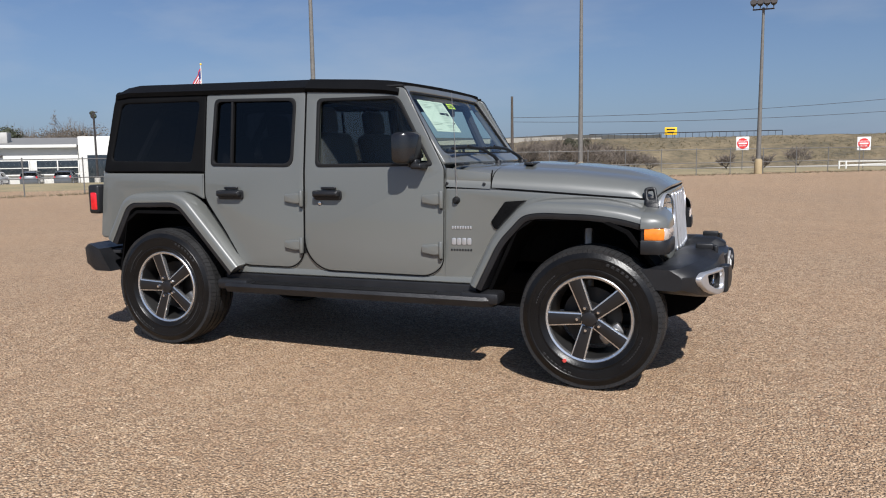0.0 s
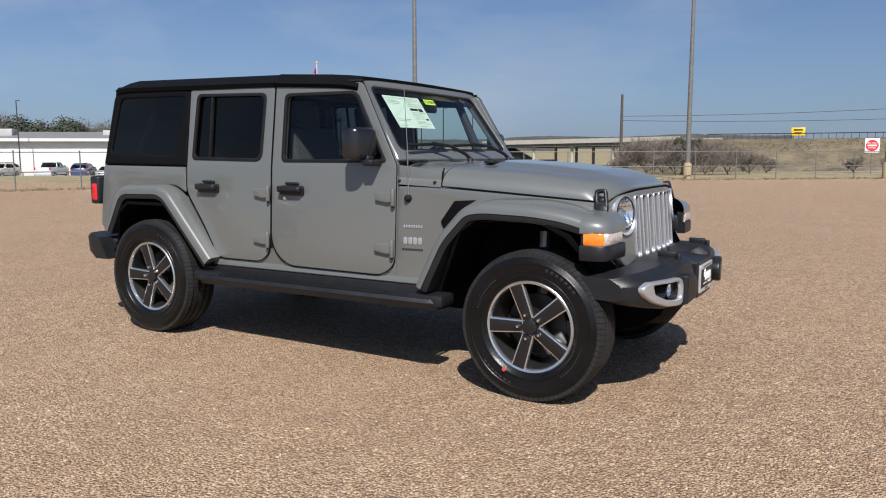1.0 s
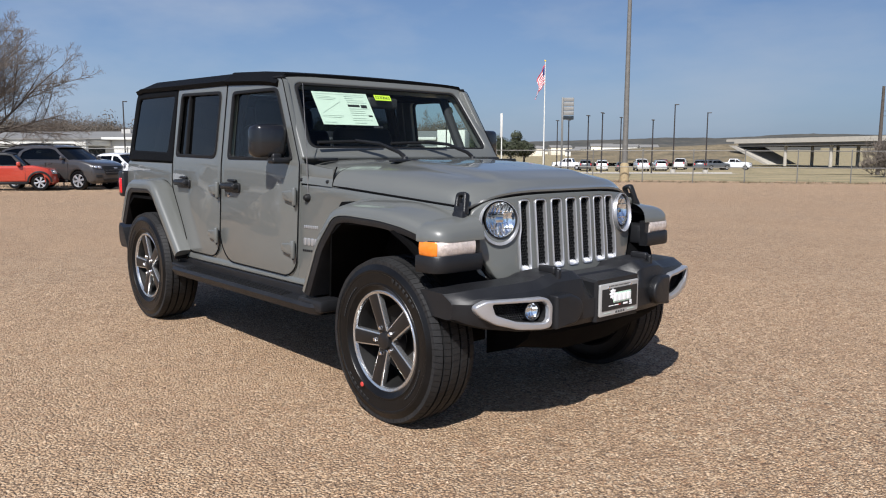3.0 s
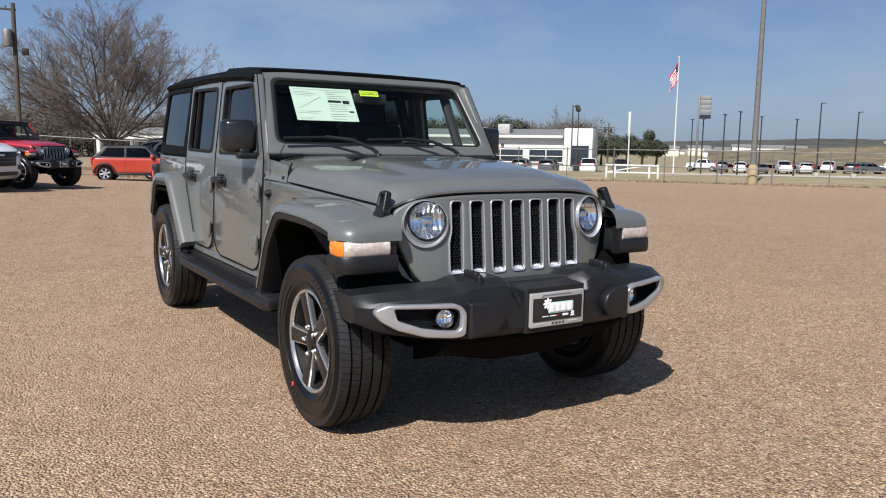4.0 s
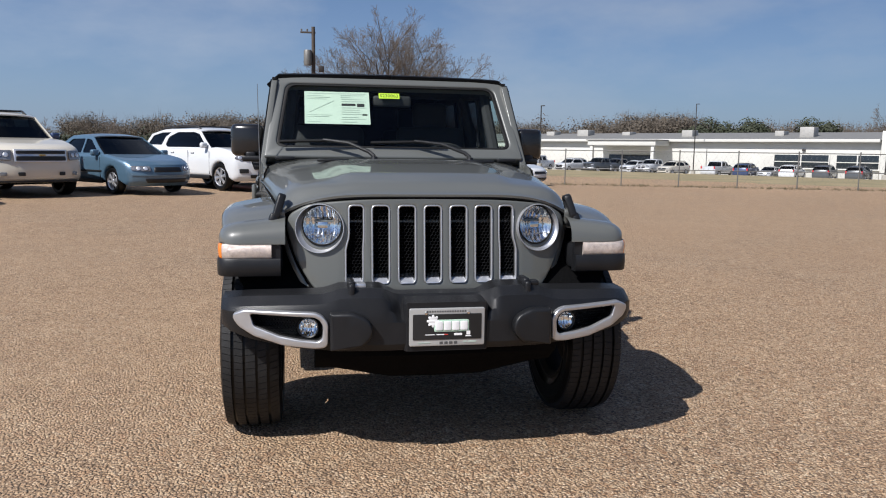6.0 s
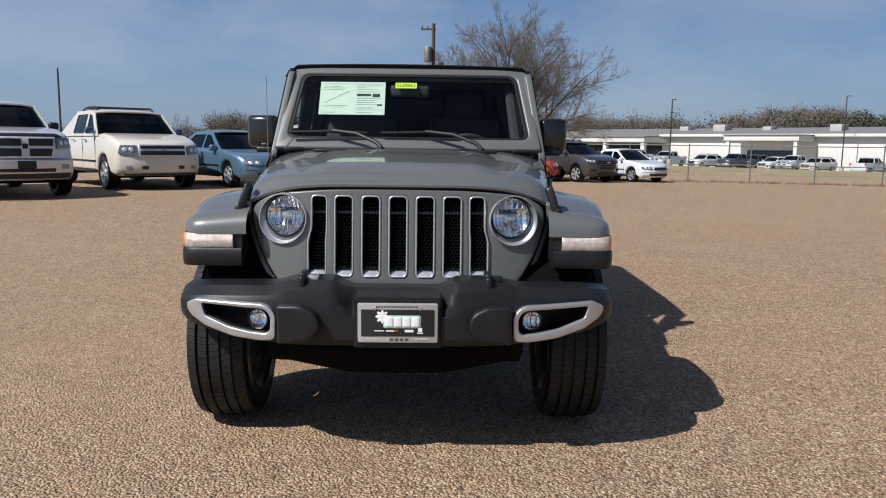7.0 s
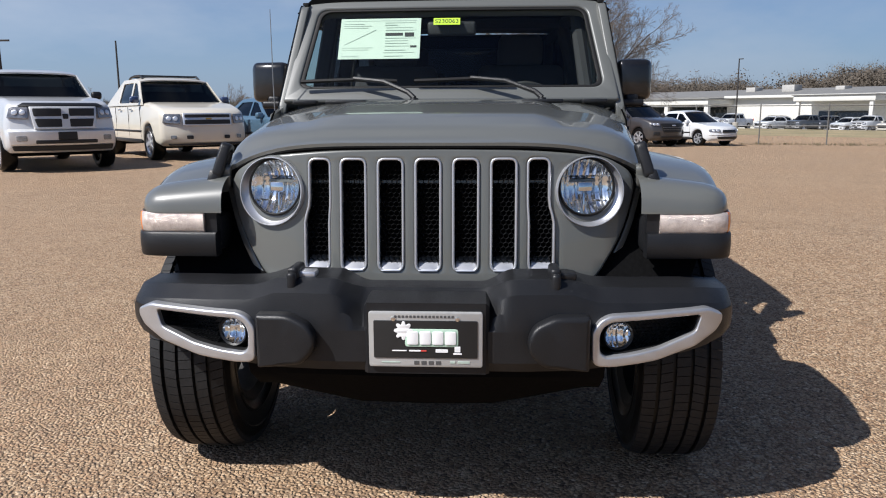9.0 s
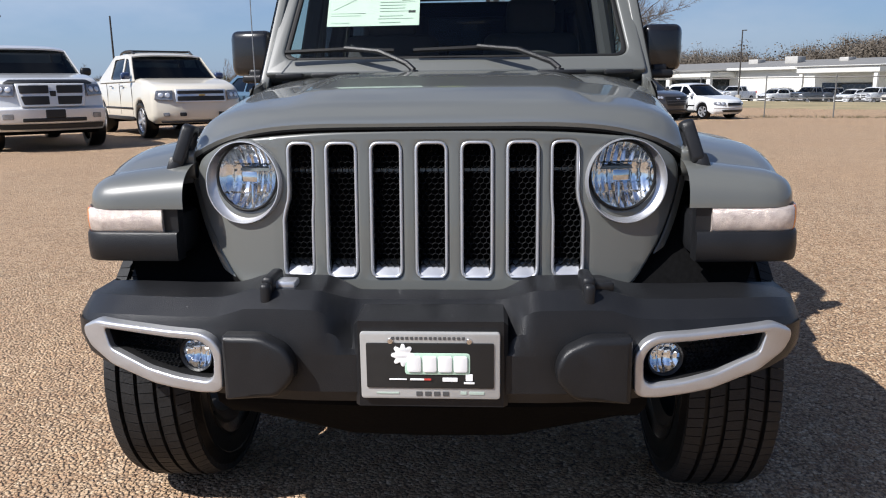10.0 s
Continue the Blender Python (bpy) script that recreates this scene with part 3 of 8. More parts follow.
def hood_top(x):
    return lerp_table([(0.6, 1.228), (0.87, 1.222), (1.3, 1.195), (1.6, 1.162), (1.75, 1.135), (1.82, 1.112), (1.88, 1.09)], x)


def build_hood(car):
    ss = [-1, -0.997, -0.99, -0.975, -0.95, -0.92, -0.88, -0.82, -0.74, -0.68, -0.64, -0.60, -0.56, -0.5, -0.4, -0.25, 0]
    ss = ss + [-v for v in ss[-2::-1]]
    rows = []
    for i in range(41):
        t = i / 40
        row = []
        for v in ss:
            a = abs(v)
            xf = 1.872 - 0.10 * a ** 3
            x = 0.875 + (xf - 0.875) * t
            f = 1 - (1 - a ** 7) ** (1 / 2.2)
            nose = step(0.86, 1.0, t)
            z = hood_top(x) - (hood_top(x) - hood_seam(x)) * f
            z += 0.020 * (1 - step(0.50, 0.66, a)) * step(0.0, 0.1, t) * (1 - step(0.72, 0.97, t))
            z -= 0.012 * a * a
            front = 1.094 - 0.082 * a ** 5
            z = z + (front - z) * nose ** 1.6 if front < z else z
            row.append((x, v * hood_half(x), z))
        rows.append(row)
    bm = loft(rows, False, False)
    bmesh.ops.solidify(bm, geom=bm.faces[:], thickness=0.012)
    part("hood", bm, PAINT, car, "grey hood with a raised middle", angle=50)
    # dark gaps round the hood: along its sides and before its front edge
    for sg in (-1, 1):
        part("hood_gap", tube([(0.875 + 0.9 * k / 12, sg * (fender_y(0.875 + 0.9 * k / 12) + 0.003), hood_seam(0.875 + 0.9 * k / 12) - 0.006) for k in range(13)], 0.006, 6), DARK, car)
        part("cowl_gap", tube([(0.872, sg * 0.772, 1.10), (0.872, sg * 0.766, 1.16), (0.872, sg * 0.745, 1.205)], 0.004, 6), DARK, car)
    edge = []
    for k in range(41):
        v = -1 + k / 20
        a = abs(v)
        edge.append((1.868 - 0.10 * a ** 3, v * (hood_half(1.872 - 0.1 * a ** 3) - 0.004), 1.088 - 0.082 * a ** 5))
    part("hood_gap", tube([(x + 0.002, y, z + 0.003) for x, y, z in edge], 0.006, 6), DARK, car)
    # cowl between hood and windscreen
    rows = []
    for i in range(9):
        x = 0.60 + 0.268 * i / 8
        rows.append([(x, v * (0.80 - 0.115 * (x - 0.6)), 1.222 + 0.014 * (0.868 - x) / 0.268 - 0.114 * (1 - (1 - abs(v) ** 7) ** (1 / 2.2)) - 0.012 * v * v) for v in ss])
    bm = loft(rows, False, False)
    bmesh.ops.solidify(bm, geom=bm.faces[:], thickness=0.01)
    part("cowl", bm, PAINT, car, angle=50)
    for s in (-1, 1):
        part("cowl_hinge", box(0.05, 0.11, 0.018, 0.005, (0.655, s * 0.66, 1.243)), BLACK_PLASTIC, car)
        part("cowl_bolt", moved(lathe([(0, 0.012), (0.008, 0.01), (0.011, 0)], 12), pose(0.606, s * 0.803, 1.13, 0, 0, 0 if s > 0 else 180)), BLACK_PLASTIC, car)
        part("cowl_bolt", moved(lathe([(0, 0.012), (0.008, 0.01), (0.011, 0)], 12), pose(0.83, s * 0.777, 1.124, 0, 0, 0 if s > 0 else 180)), BLACK_PLASTIC, car)
    part("hood_vent", box(0.06, 0.17, 0.016, 0.006, (1.02, -0.40, 1.238)), BLACK_PLASTIC, car, "black hood vent")
    part("hood_vent", box(0.06, 0.17, 0.016, 0.006, (1.02, 0.40, 1.238)), BLACK_PLASTIC, car, "black hood vent")


def flare(path, inner, s, car, name, lip=0.045, wide=0.055, boxy=False):
    """A wheel-arch flare swept along (x, z) points: a grey top band and a black lip under it."""
    pts = rounded_path(path, 0.07)
    n = len(pts)
    top, low = [], []
    for i, (x, z) in enumerate(pts):
        dx = pts[min(i + 1, n - 1)][0] - pts[max(i - 1, 0)][0]
        dz = pts[min(i + 1, n - 1)][1] - pts[max(i - 1, 0)][1]
        L = math.hypot(dx, dz)
        nx, nz = -dz / L, dx / L
        if nz < 0 and abs(nz) > 0.3:
            nx, nz = -nx, -nz
        yi = inner(x)
        e = 0.034 * step(1.45, 1.9, x)
        q = lambda y, d: (x - nx * d, s * (y - e if y > 0.86 else y), z - nz * d)
        top.append([q(yi - 0.02, -0.036), q(yi + 0.02, -0.034), q(0.865, -0.014), q(0.90, -0.006), q(0.925, 0.006), q(0.936, 0.022), q(0.938, wide), q(0.915, wide), q(yi - 0.02, 0.012)])
        if boxy:
            top[-1] = [q(yi - 0.02, -0.030), q(yi + 0.03, -0.030), q(0.905, -0.028), q(0.924, -0.022), q(0.935, -0.010), q(0.938, 0.004), q(0.938, wide), q(0.915, wide), q(yi - 0.02, 0.012)]
        low.append([q(0.70, 0.03), q(0.932, wide + 0.001), q(0.934, wide + 0.006), q(0.926, wide + lip), q(0.905, wide + lip + 0.004), q(0.70, wide + lip + 0.004)])
    part(name, loft(top), PAINT, car, "grey wheel-arch flare", angle=55)
    part("flare_lip", loft(low), BLACK_PLASTIC, car, "black plastic flare lip", angle=40)


def nose_plan(t, y0=0.66, x0=1.755, xf=1.902, yo=0.926):
    """The outline of the flare's nose seen from above, from its inner end (t = 0) round the corner and back (t = 1)."""
    cx, cy, r = x0 + 0.03, 0.80, 3.4
    if t < 0.45:
        return xf - 0.004 * (t / 0.45) ** 2, y0 + (cy - y0) * t / 0.45
    a = (t - 0.45) / 0.55 * math.pi / 2
    return cx + (xf - 0.004 - cx) * math.cos(a) ** (2 / r) - (0.03 if a > 1.5 else 0.0), cy + (yo - cy) * math.sin(a) ** (2 / r)


def build_flare_nose(car, s):
    """The rounded grey nose of the flare, the lamp that wraps its corner and the black block under it."""
    tops = [(0.60, 1.008), (0.70, 0.996), (0.80, 0.984), (0.86, 0.976), (0.89, 0.966), (0.912, 0.950), (0.924, 0.925)]
    rows = []
    for j in range(13):
        a = j / 12 * math.pi / 2
        k, drop = math.sin(a) ** 0.85, math.cos(a) ** 0.72
        row = []
        for y in (0.64, 0.70, 0.76, 0.81, 0.85, 0.88, 0.90, 0.912, 0.920, 0.924, 0.924):
            t = (y - 0.66) / 0.253
            fx = 1.900 - 0.006 * max(0, t) - 0.10 * max(0.0, (y - 0.78) / 0.144) ** 6
            z = 0.893 + (lerp_table(tops, y) - 0.893) * drop
            row.append((1.752 + max(0.0, fx - 1.752) * k, s * y, z))
        row[-1] = (row[-1][0], row[-1][1], 0.893)
        rows.append(row)
    bm = loft(rows, False, False)
    part("flare_nose", bm, PAINT, car, "rounded grey flare nose", angle=60)

    def wrap(t0, t1, z0, z1, inset, bulge, n=26):
        rings = []
        for k in range(n + 1):
            x, y = nose_plan(t0 + (t1 - t0) * k / n)
            kx, ky = (x - 1.76) / 0.142, y / 0.913
            sec = []
            for z, d in ((z0, -0.05), (z0, inset), (z0 + 0.006, inset + bulge), ((z0 + z1) / 2, inset + bulge * 1.6), (z1 - 0.006, inset + bulge), (z1, inset), (z1, -0.05)):
                sec.append((x + d * (1 if y < 0.80 else kx), s * (y + d * (0 if y < 0.80 else (1 - kx * 0.8))), z))
            rings.append(sec)
        return loft(rings)
    part("flare_end", wrap(0.0, 1.0, 0.757, 0.832, 0.0, 0.004), BLACK_PLASTIC, car, "black flare end", angle=50)
    part("lamp_housing", wrap(0.0, 1.0, 0.830, 0.899, -0.014, 0.0), BLACK_PLASTIC, car, angle=50)
    part("front_indicator", wrap(0.12, 0.735, 0.832, 0.895, -0.008, 0.005), INDICATOR, car, "clear parking lamp lens", angle=50)
    part("side_marker", wrap(0.74, 0.985, 0.832, 0.895, -0.008, 0.005), AMBER, car, "amber side marker lens", angle=50)
    part("flare_end_back", box(0.13, 0.20, 0.115, 0.02, (1.80, s * 0.755, 0.822), 2), BLACK_PLASTIC, car)


def rounded_path(path, r, seg=6):
    """An open line with rounded corners."""
    out = [path[0]]
    for a, p, b in zip(path, path[1:], path[2:]):
        a, p, b = Vector(a), Vector(p), Vector(b)
        ra = min(r, (a - p).length * 0.49, (b - p).length * 0.49)
        q0, q1 = p + (a - p).normalized() * ra, p + (b - p).normalized() * ra
        for k in range(seg + 1):
            t = k / seg
            q = q0 * (1 - t) ** 2 + p * 2 * t * (1 - t) + q1 * t * t
            out.append((q.x, q.y))
    return out + [path[-1]]


def build_door(car, s, front):
    """A door with its window frame, glass, handle and hinges."""
    if front:
        low = [(-0.372, 1.2), (-0.372, 0.70), (-0.25, 0.578), (0.46, 0.573), (0.583, 0.68), (0.583, 1.2)]
        outer = rounded([(-0.376, 1.720), (-0.376, 0.70), (-0.25, 0.578), (0.50, 0.573), (0.589, 0.64), (0.589, 1.22), (0.312, 1.716)], [0.02, 0.10, 0.10, 0.08, 0.06, 0.02, 0.03])
        hole = rounded([(-0.286, 1.66), (-0.286, 1.245), (0.505, 1.245), (0.268, 1.655)], [0.04, 0.035, 0.03, 0.05])
        hx, hinge_x = -0.20, 0.535
        label, gl = "grey front door with a black handle", CLEAR
    else:
        outer = rounded([(-1.165, 1.730), (-1.165, 1.03), (-0.99, 0.80), (-0.86, 0.60), (-0.80, 0.588), (-0.46, 0.588), (-0.385, 0.66), (-0.385, 1.722)], [0.02, 0.05, 0.1, 0.05, 0.02, 0.07, 0.05, 0.02])
        hole = rounded([(-1.085, 1.688), (-1.105, 1.258), (-0.475, 1.248), (-0.462, 1.672)], [0.04, 0.035, 0.06, 0.05])
        hx, hinge_x = -0.945, -0.435
        label, gl = "grey rear door with a black handle", PRIVACY
    door = part("door", on_side(plate(outer, [hole], 0.04, 0.006, 2), s, -0.02), PAINT, car, label)
    mx, mz = (min(p[0] for p in outer) + max(p[0] for p in outer)) / 2, (min(p[1] for p in outer) + max(p[1] for p in outer)) / 2
    hw, hh = max(p[0] for p in outer) - mx, max(p[1] for p in outer) - mz
    rim = [(mx + (u - mx) * (1 + 0.0045 / hw), mz + (v - mz) * (1 + 0.0045 / hh)) for u, v in outer]
    part("door_gap", on_side(plate(rim, [outer], 0.004, 0.0005), s, 0.0), DARK, door)
    cx, cz = sum(p[0] for p in hole) / len(hole), sum(p[1] for p in hole) / len(hole)
    grow = lambda g: [(cx + (u - cx) * (1 + g), cz + (v - cz) * (1 + g * 1.4)) for u, v in hole]
    part("window_seal", on_side(plate(grow(0.035), [grow(-0.035)], 0.02, 0.004), s, -0.004), RUBBER, door, "black rubber window seal")
    pane = part("window_pane", on_side(plate(grow(0.0), [], 0, 0), s, -0.018), gl, door, "clear side glass" if front else "dark tinted side glass")
    pane.visible_shadow = False
    if not front:
        part("window_divider", on_side(plate([(-0.955, 1.25), (-0.94, 1.25), (-0.945, 1.685), (-0.96, 1.685)], [], 0.022, 0.002), s, -0.008), RUBBER, door)
    handle = merge(bend(plate(rounded([(-0.088, -0.03), (0.088, -0.03), (0.088, 0.022), (-0.088, 0.022)], 0.016, 3), [], 0.02, 0.006), lambda u, v, w: (u, w - 0.014, v)), box(0.155, 0.024, 0.026, 0.011, (0.0, 0.022, 0.004), 3),
                   box(0.03, 0.05, 0.034, 0.01, (-0.068, 0.004, 0.004), 3), box(0.03, 0.05, 0.034, 0.01, (0.068, 0.004, 0.004), 3), box(0.095, 0.02, 0.014, 0.006, (0.008, -0.008, 0.033), 3))
    part("door_handle", bend(handle, lambda x, y, z: (x * 1.12 + hx, s * (side_y(1.065) + 0.022 + y), z * 1.2 + 1.062)), BLACK_PLASTIC, door, "black door handle")
    if front:
        part("key_lock", moved(lathe([(0, 0.008), (0.011, 0.007), (0.013, 0)], 16), pose(hx - 0.06, s * side_y(1.0), 1.005, 0, 0, 0 if s > 0 else 180)), CHROME, door)
    for z in (1.035, 0.735):
        strap = plate(rounded([(-0.082, -0.020), (0.0, -0.034), (0.040, -0.030), (0.040, 0.030), (0.0, 0.034), (-0.082, 0.026)], 0.010, 3), [], 0.026, 0.007, 2)
        hinge = merge(bend(strap, lambda u, v, w: (u, w, v)), moved(lathe([(0.0, -0.05), (0.012, -0.05), (0.014, -0.045), (0.014, 0.045), (0.012, 0.05), (0, 0.05)], 12, "z"), pose(0.045, 0.01, 0)))
        part("door_hinge", bend(hinge, lambda x, y, z0: (x + hinge_x, s * (side_y(z) + 0.012 + y), z0 + z)), PAINT, door, "exposed grey door hinge")
        part("hinge_bolt", moved(lathe([(0, 0.008), (0.006, 0.006), (0.008, 0)], 8), pose(hinge_x + 0.045, s * (side_y(z) + 0.02), z - 0.055, 0, 0, 0 if s > 0 else 180)), BLACK_PLASTIC, door)


def build_body(car):
    for s in (-1, 1):
        # front fender side with its vent
        outer = [(0.594, 0.54), (0.80, 0.54), (0.95, 0.82), (1.08, 0.955), (1.20, 0.985), (1.78, 0.955), (1.80, 1.03), (0.87, 1.10), (0.597, 1.10)]
        bm = plate(rounded(outer, [0.01, 0.02, 0.1, 0.1, 0.05, 0.02, 0.02, 0.01, 0.01]), [], 0.03, 0.005)
        fender = part("front_fender", bend(bm, lambda u, v, w: (u, s * (fender_y(u) + 0.055 * max(0, 1.1 - v) + 0.003 + w - 0.015), v)), PAINT, car)
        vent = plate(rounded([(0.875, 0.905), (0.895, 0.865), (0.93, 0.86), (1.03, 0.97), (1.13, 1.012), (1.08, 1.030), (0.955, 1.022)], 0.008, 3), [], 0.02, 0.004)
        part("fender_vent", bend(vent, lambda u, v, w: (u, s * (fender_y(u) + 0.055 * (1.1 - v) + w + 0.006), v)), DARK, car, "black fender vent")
        # badges as plain bars
        for z, w0, h, m in ((0.868, 0.125, 0.018, BEZEL), (0.785, 0.125, 0.042, BEZEL), (0.735, 0.135, 0.012, BLACK_PLASTIC)):
            count = 4 if h > 0.03 else 6 if m is SILVER else 8
            pitch = w0 / count
            for k in range(count):
                u0 = -w0 / 2 + pitch * k
                wide = pitch * (0.82 if h > 0.03 else 0.62)
                bar = plate(rounded([(u0, -h / 2), (u0 + wide, -h / 2), (u0 + wide, h / 2), (u0, h / 2)], h * 0.25, 3), [], 0.005, 0.0012)
                part("badge", bend(bar, lambda u, v, w: (0.70 + u, s * (fender_y(0.70 + u) + 0.055 * (1.1 - z) + 0.005 + w), z + v)), m, car)
        # cowl side, sill, rear quarter
        bm = plate([(0.597, 1.112), (0.868, 1.112), (0.868, 1.19), (0.60, 1.222)], [], 0.02, 0.003)
        part("cowl_side", bend(bm, lambda u, v, w: (u, s * (fender_y(u) - 0.012 + w), v)), PAINT, car)
        bm = plate(rounded([(-1.0, 0.535), (0.80, 0.535), (0.80, 0.572), (-1.0, 0.582)], 0.005), [], 0.05, 0.008)
        part("sill", on_side(bm, s, -0.03), PAINT, car)
        bm = plate(rounded([(-1.0, 0.44), (0.80, 0.44), (0.80, 0.533), (-1.0, 0.533)], 0.01), [], 0.05, 0.008)
        part("rocker_panel", on_side(bm, s, -0.025), BLACK_PLASTIC, car)
        outer = rounded([(-2.105, 0.74), (-1.93, 0.74), (-1.80, 1.0), (-1.70, 1.06), (-1.28, 1.07), (-1.175, 1.02), (-1.172, 1.198), (-2.07, 1.206)], [0.04, 0.02, 0.06, 0.05, 0.05, 0.02, 0.005, 0.03])
        bm = plate(outer, [], 0.05, 0.012, 2)
        part("rear_quarter", bend(bm, lambda u, v, w: (u, s * (side_y(v) - 0.025 + w), v)), PAINT, car)
        bm = plate(rounded([(-0.389, 0.68), (-0.373, 0.68), (-0.373, 1.71), (-0.389, 1.71)], 0.002), [], 0.02, 0.002)
        part("b_pillar", on_side(bm, s, -0.018), RUBBER, car)
        bm = plate([(-1.16, 1.02), (-1.0, 0.80), (-0.86, 0.575), (0.594, 0.570), (0.594, 1.16), (-1.16, 1.16)], [], 0.02, 0.002)
        part("door_opening", on_side(bm, s, -0.022), PAINT, car)
        # hardtop side with its window
        outer = rounded([(-2.065, 1.212), (-1.172, 1.204), (-1.172, 1.730), (-1.915, 1.772), (-1.985, 1.72)], [0.02, 0.005, 0.01, 0.05, 0.07])
        hole = rounded([(-1.996, 1.293), (-1.286, 1.278), (-1.225, 1.687), (-1.915, 1.694)], [0.04, 0.03, 0.04, 0.05])
        top_side = part("hardtop_side", on_side(plate(outer, [hole], 0.05, 0.012, 2), s, -0.025), HARDTOP, car, "black textured hardtop side")
        part("quarter_pane", on_side(plate(hole, [], 0, 0), s, -0.012), PRIVACY, top_side, "dark tinted quarter window").visible_shadow = False
        # flares
        flare([(0.785, 0.55), (0.925, 0.83), (1.085, 1.0), (1.20, 1.02), (1.50, 1.012), (1.66, 0.990), (1.775, 0.958)], lambda x: fender_y(x) + 0.01, s, car, "front_flare", 0.034, 0.045)
        flare([(-1.925, 0.74), (-1.775, 1.00), (-1.70, 1.040), (-1.34, 1.046), (-1.258, 1.012), (-0.862, 0.575)], lambda x: 0.80, s, car, "rear_flare", 0.032, 0.036, True)
        build_flare_nose(car, s)
        # running board
        bm = loft([[(x, s * (0.79 - e), 0.485), (x, s * (0.93 - e), 0.475), (x, s * (0.94 - e), 0.455), (x, s * (0.92 - e), 0.415), (x, s * (0.80 - e), 0.41)] for x, e in
                   ((-0.97, 0.05), (-0.94, 0.0), (0.86, 0.0), (0.92, 0.03))])
        stepb = part("running_board", bm, BLACK_PLASTIC, car, "black running board")
        for k in range(5):
            part("tread_strip", box(1.3, 0.008, 0.006, 0.002, (-0.1, s * (0.83 + 0.02 * k), 0.486 - 0.0016 * k)), RUBBER, stepb)
        for x in (-0.97, 0.9):
            part("board_cap", box(0.24, 0.15, 0.07, 0.02, (x * 0.93, s * 0.845, 0.465)), BLACK_PLASTIC, stepb)
        # tail lamp and rear bumper end
        lamp = part("tail_light", box(0.10, 0.12, 0.21, 0.02, (-2.13, s * 0.80, 1.02), 3), BLACK_PLASTIC, car, "tail light in a black housing")
        part("lens", box(0.06, 0.125, 0.13, 0.012, (-2.125, s * 0.803, 1.005), 3), REDLENS, lamp, "red lens")
        # mirror
        wide = 0.195 if s < 0 else 0.175
        head = box(0.10, wide, 0.19, 0.035, (0, 0, 0), 4)
        bend(head, lambda x, y, z: (x - 0.03 * (y * s > 0) * (abs(y) / 0.08) ** 2, y, z))
        mir = part("door_mirror", moved(head, pose(0.40, s * (0.79 + wide / 2), 1.345)), GLOSS_BLACK, car, "boxy gloss-black door mirror")
        part("mirror_arm", merge(box(0.07, 0.17, 0.035, 0.012, (0.45, s * 0.83, 1.235), 3), box(0.06, 0.06, 0.05, 0.012, (0.42, s * 0.865, 1.252), 3)), BLACK_PLASTIC, mir)
        part("mirror_glass", box(0.004, 0.13, 0.145, 0.001, (0.348, s * (0.79 + wide / 2), 1.345)), CHROME, mir)
    # antenna on the near side
    ant = part("antenna", tube([(0.665, -0.80, 1.05), (0.66, -0.805, 1.35), (0.645, -0.81, 1.66)], 0.0035, 6, 0.0015), STEEL, car, "thin whip antenna")
    part("antenna_base", moved(lathe([(0, 0.03), (0.012, 0.03), (0.02, 0.018), (0.024, 0)], 20), pose(0.662, -0.796, 1.03, 0, 0, 180)), RUBBER, ant)
    # closing panels
    part("tailgate", box(0.05, 1.58, 0.5, 0.02, (-2.07, 0, 0.98)), PAINT, car)
    bm = plate(rounded([(-0.78, 1.2), (0.78, 1.2), (0.735, 1.785), (-0.735, 1.785)], 0.03), [rounded([(-0.62, 1.27), (0.62, 1.27), (0.58, 1.68), (-0.58, 1.68)], 0.05)], 0.04, 0.008)
    part("hardtop_back", bend(bm, lambda u, v, w: (-2.04 + (v - 1.2) * 0.15 + w, u, v)), HARDTOP, car)
    bm = plate(rounded([(-0.62, 1.27), (0.62, 1.27), (0.58, 1.68), (-0.58, 1.68)], 0.05), [], 0.006, 0.001)
    part("rear_window", bend(bm, lambda u, v, w: (-2.04 + (v - 1.2) * 0.15 + w, u, v)), PRIVACY, car, "dark tinted rear window").visible_shadow = False
    bump = loft([[(-2.08 - 0.02, y, 0.66), (-2.26 + 0.09 * a, y, 0.69), (-2.31 + 0.12 * a, y, 0.66), (-2.30 + 0.12 * a, y, 0.55), (-2.22 + 0.08 * a, y, 0.50), (-2.0, y, 0.5)]
                 for y, a in ((-0.87, 1.0), (-0.84, 0.4), (-0.7, 0), (0.7, 0), (0.84, 0.4), (0.87, 1.0))])
    part("rear_bumper", bump, BLACK_PLASTIC, car, "black rear bumper")
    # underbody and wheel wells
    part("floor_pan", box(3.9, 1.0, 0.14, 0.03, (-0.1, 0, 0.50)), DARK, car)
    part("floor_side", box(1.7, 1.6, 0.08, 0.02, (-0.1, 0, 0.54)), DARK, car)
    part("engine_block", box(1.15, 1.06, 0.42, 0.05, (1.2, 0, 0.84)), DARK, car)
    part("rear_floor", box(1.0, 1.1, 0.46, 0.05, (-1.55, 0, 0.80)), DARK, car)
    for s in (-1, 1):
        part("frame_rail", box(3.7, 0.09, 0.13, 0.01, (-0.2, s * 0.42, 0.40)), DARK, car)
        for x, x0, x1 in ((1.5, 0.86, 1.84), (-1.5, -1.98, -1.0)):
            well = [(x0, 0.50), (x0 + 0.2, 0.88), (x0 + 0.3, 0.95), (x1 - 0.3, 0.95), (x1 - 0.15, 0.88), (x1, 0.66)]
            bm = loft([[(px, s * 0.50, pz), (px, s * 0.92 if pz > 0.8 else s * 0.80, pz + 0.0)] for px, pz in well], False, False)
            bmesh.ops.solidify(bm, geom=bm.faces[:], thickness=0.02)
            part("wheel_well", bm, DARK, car)
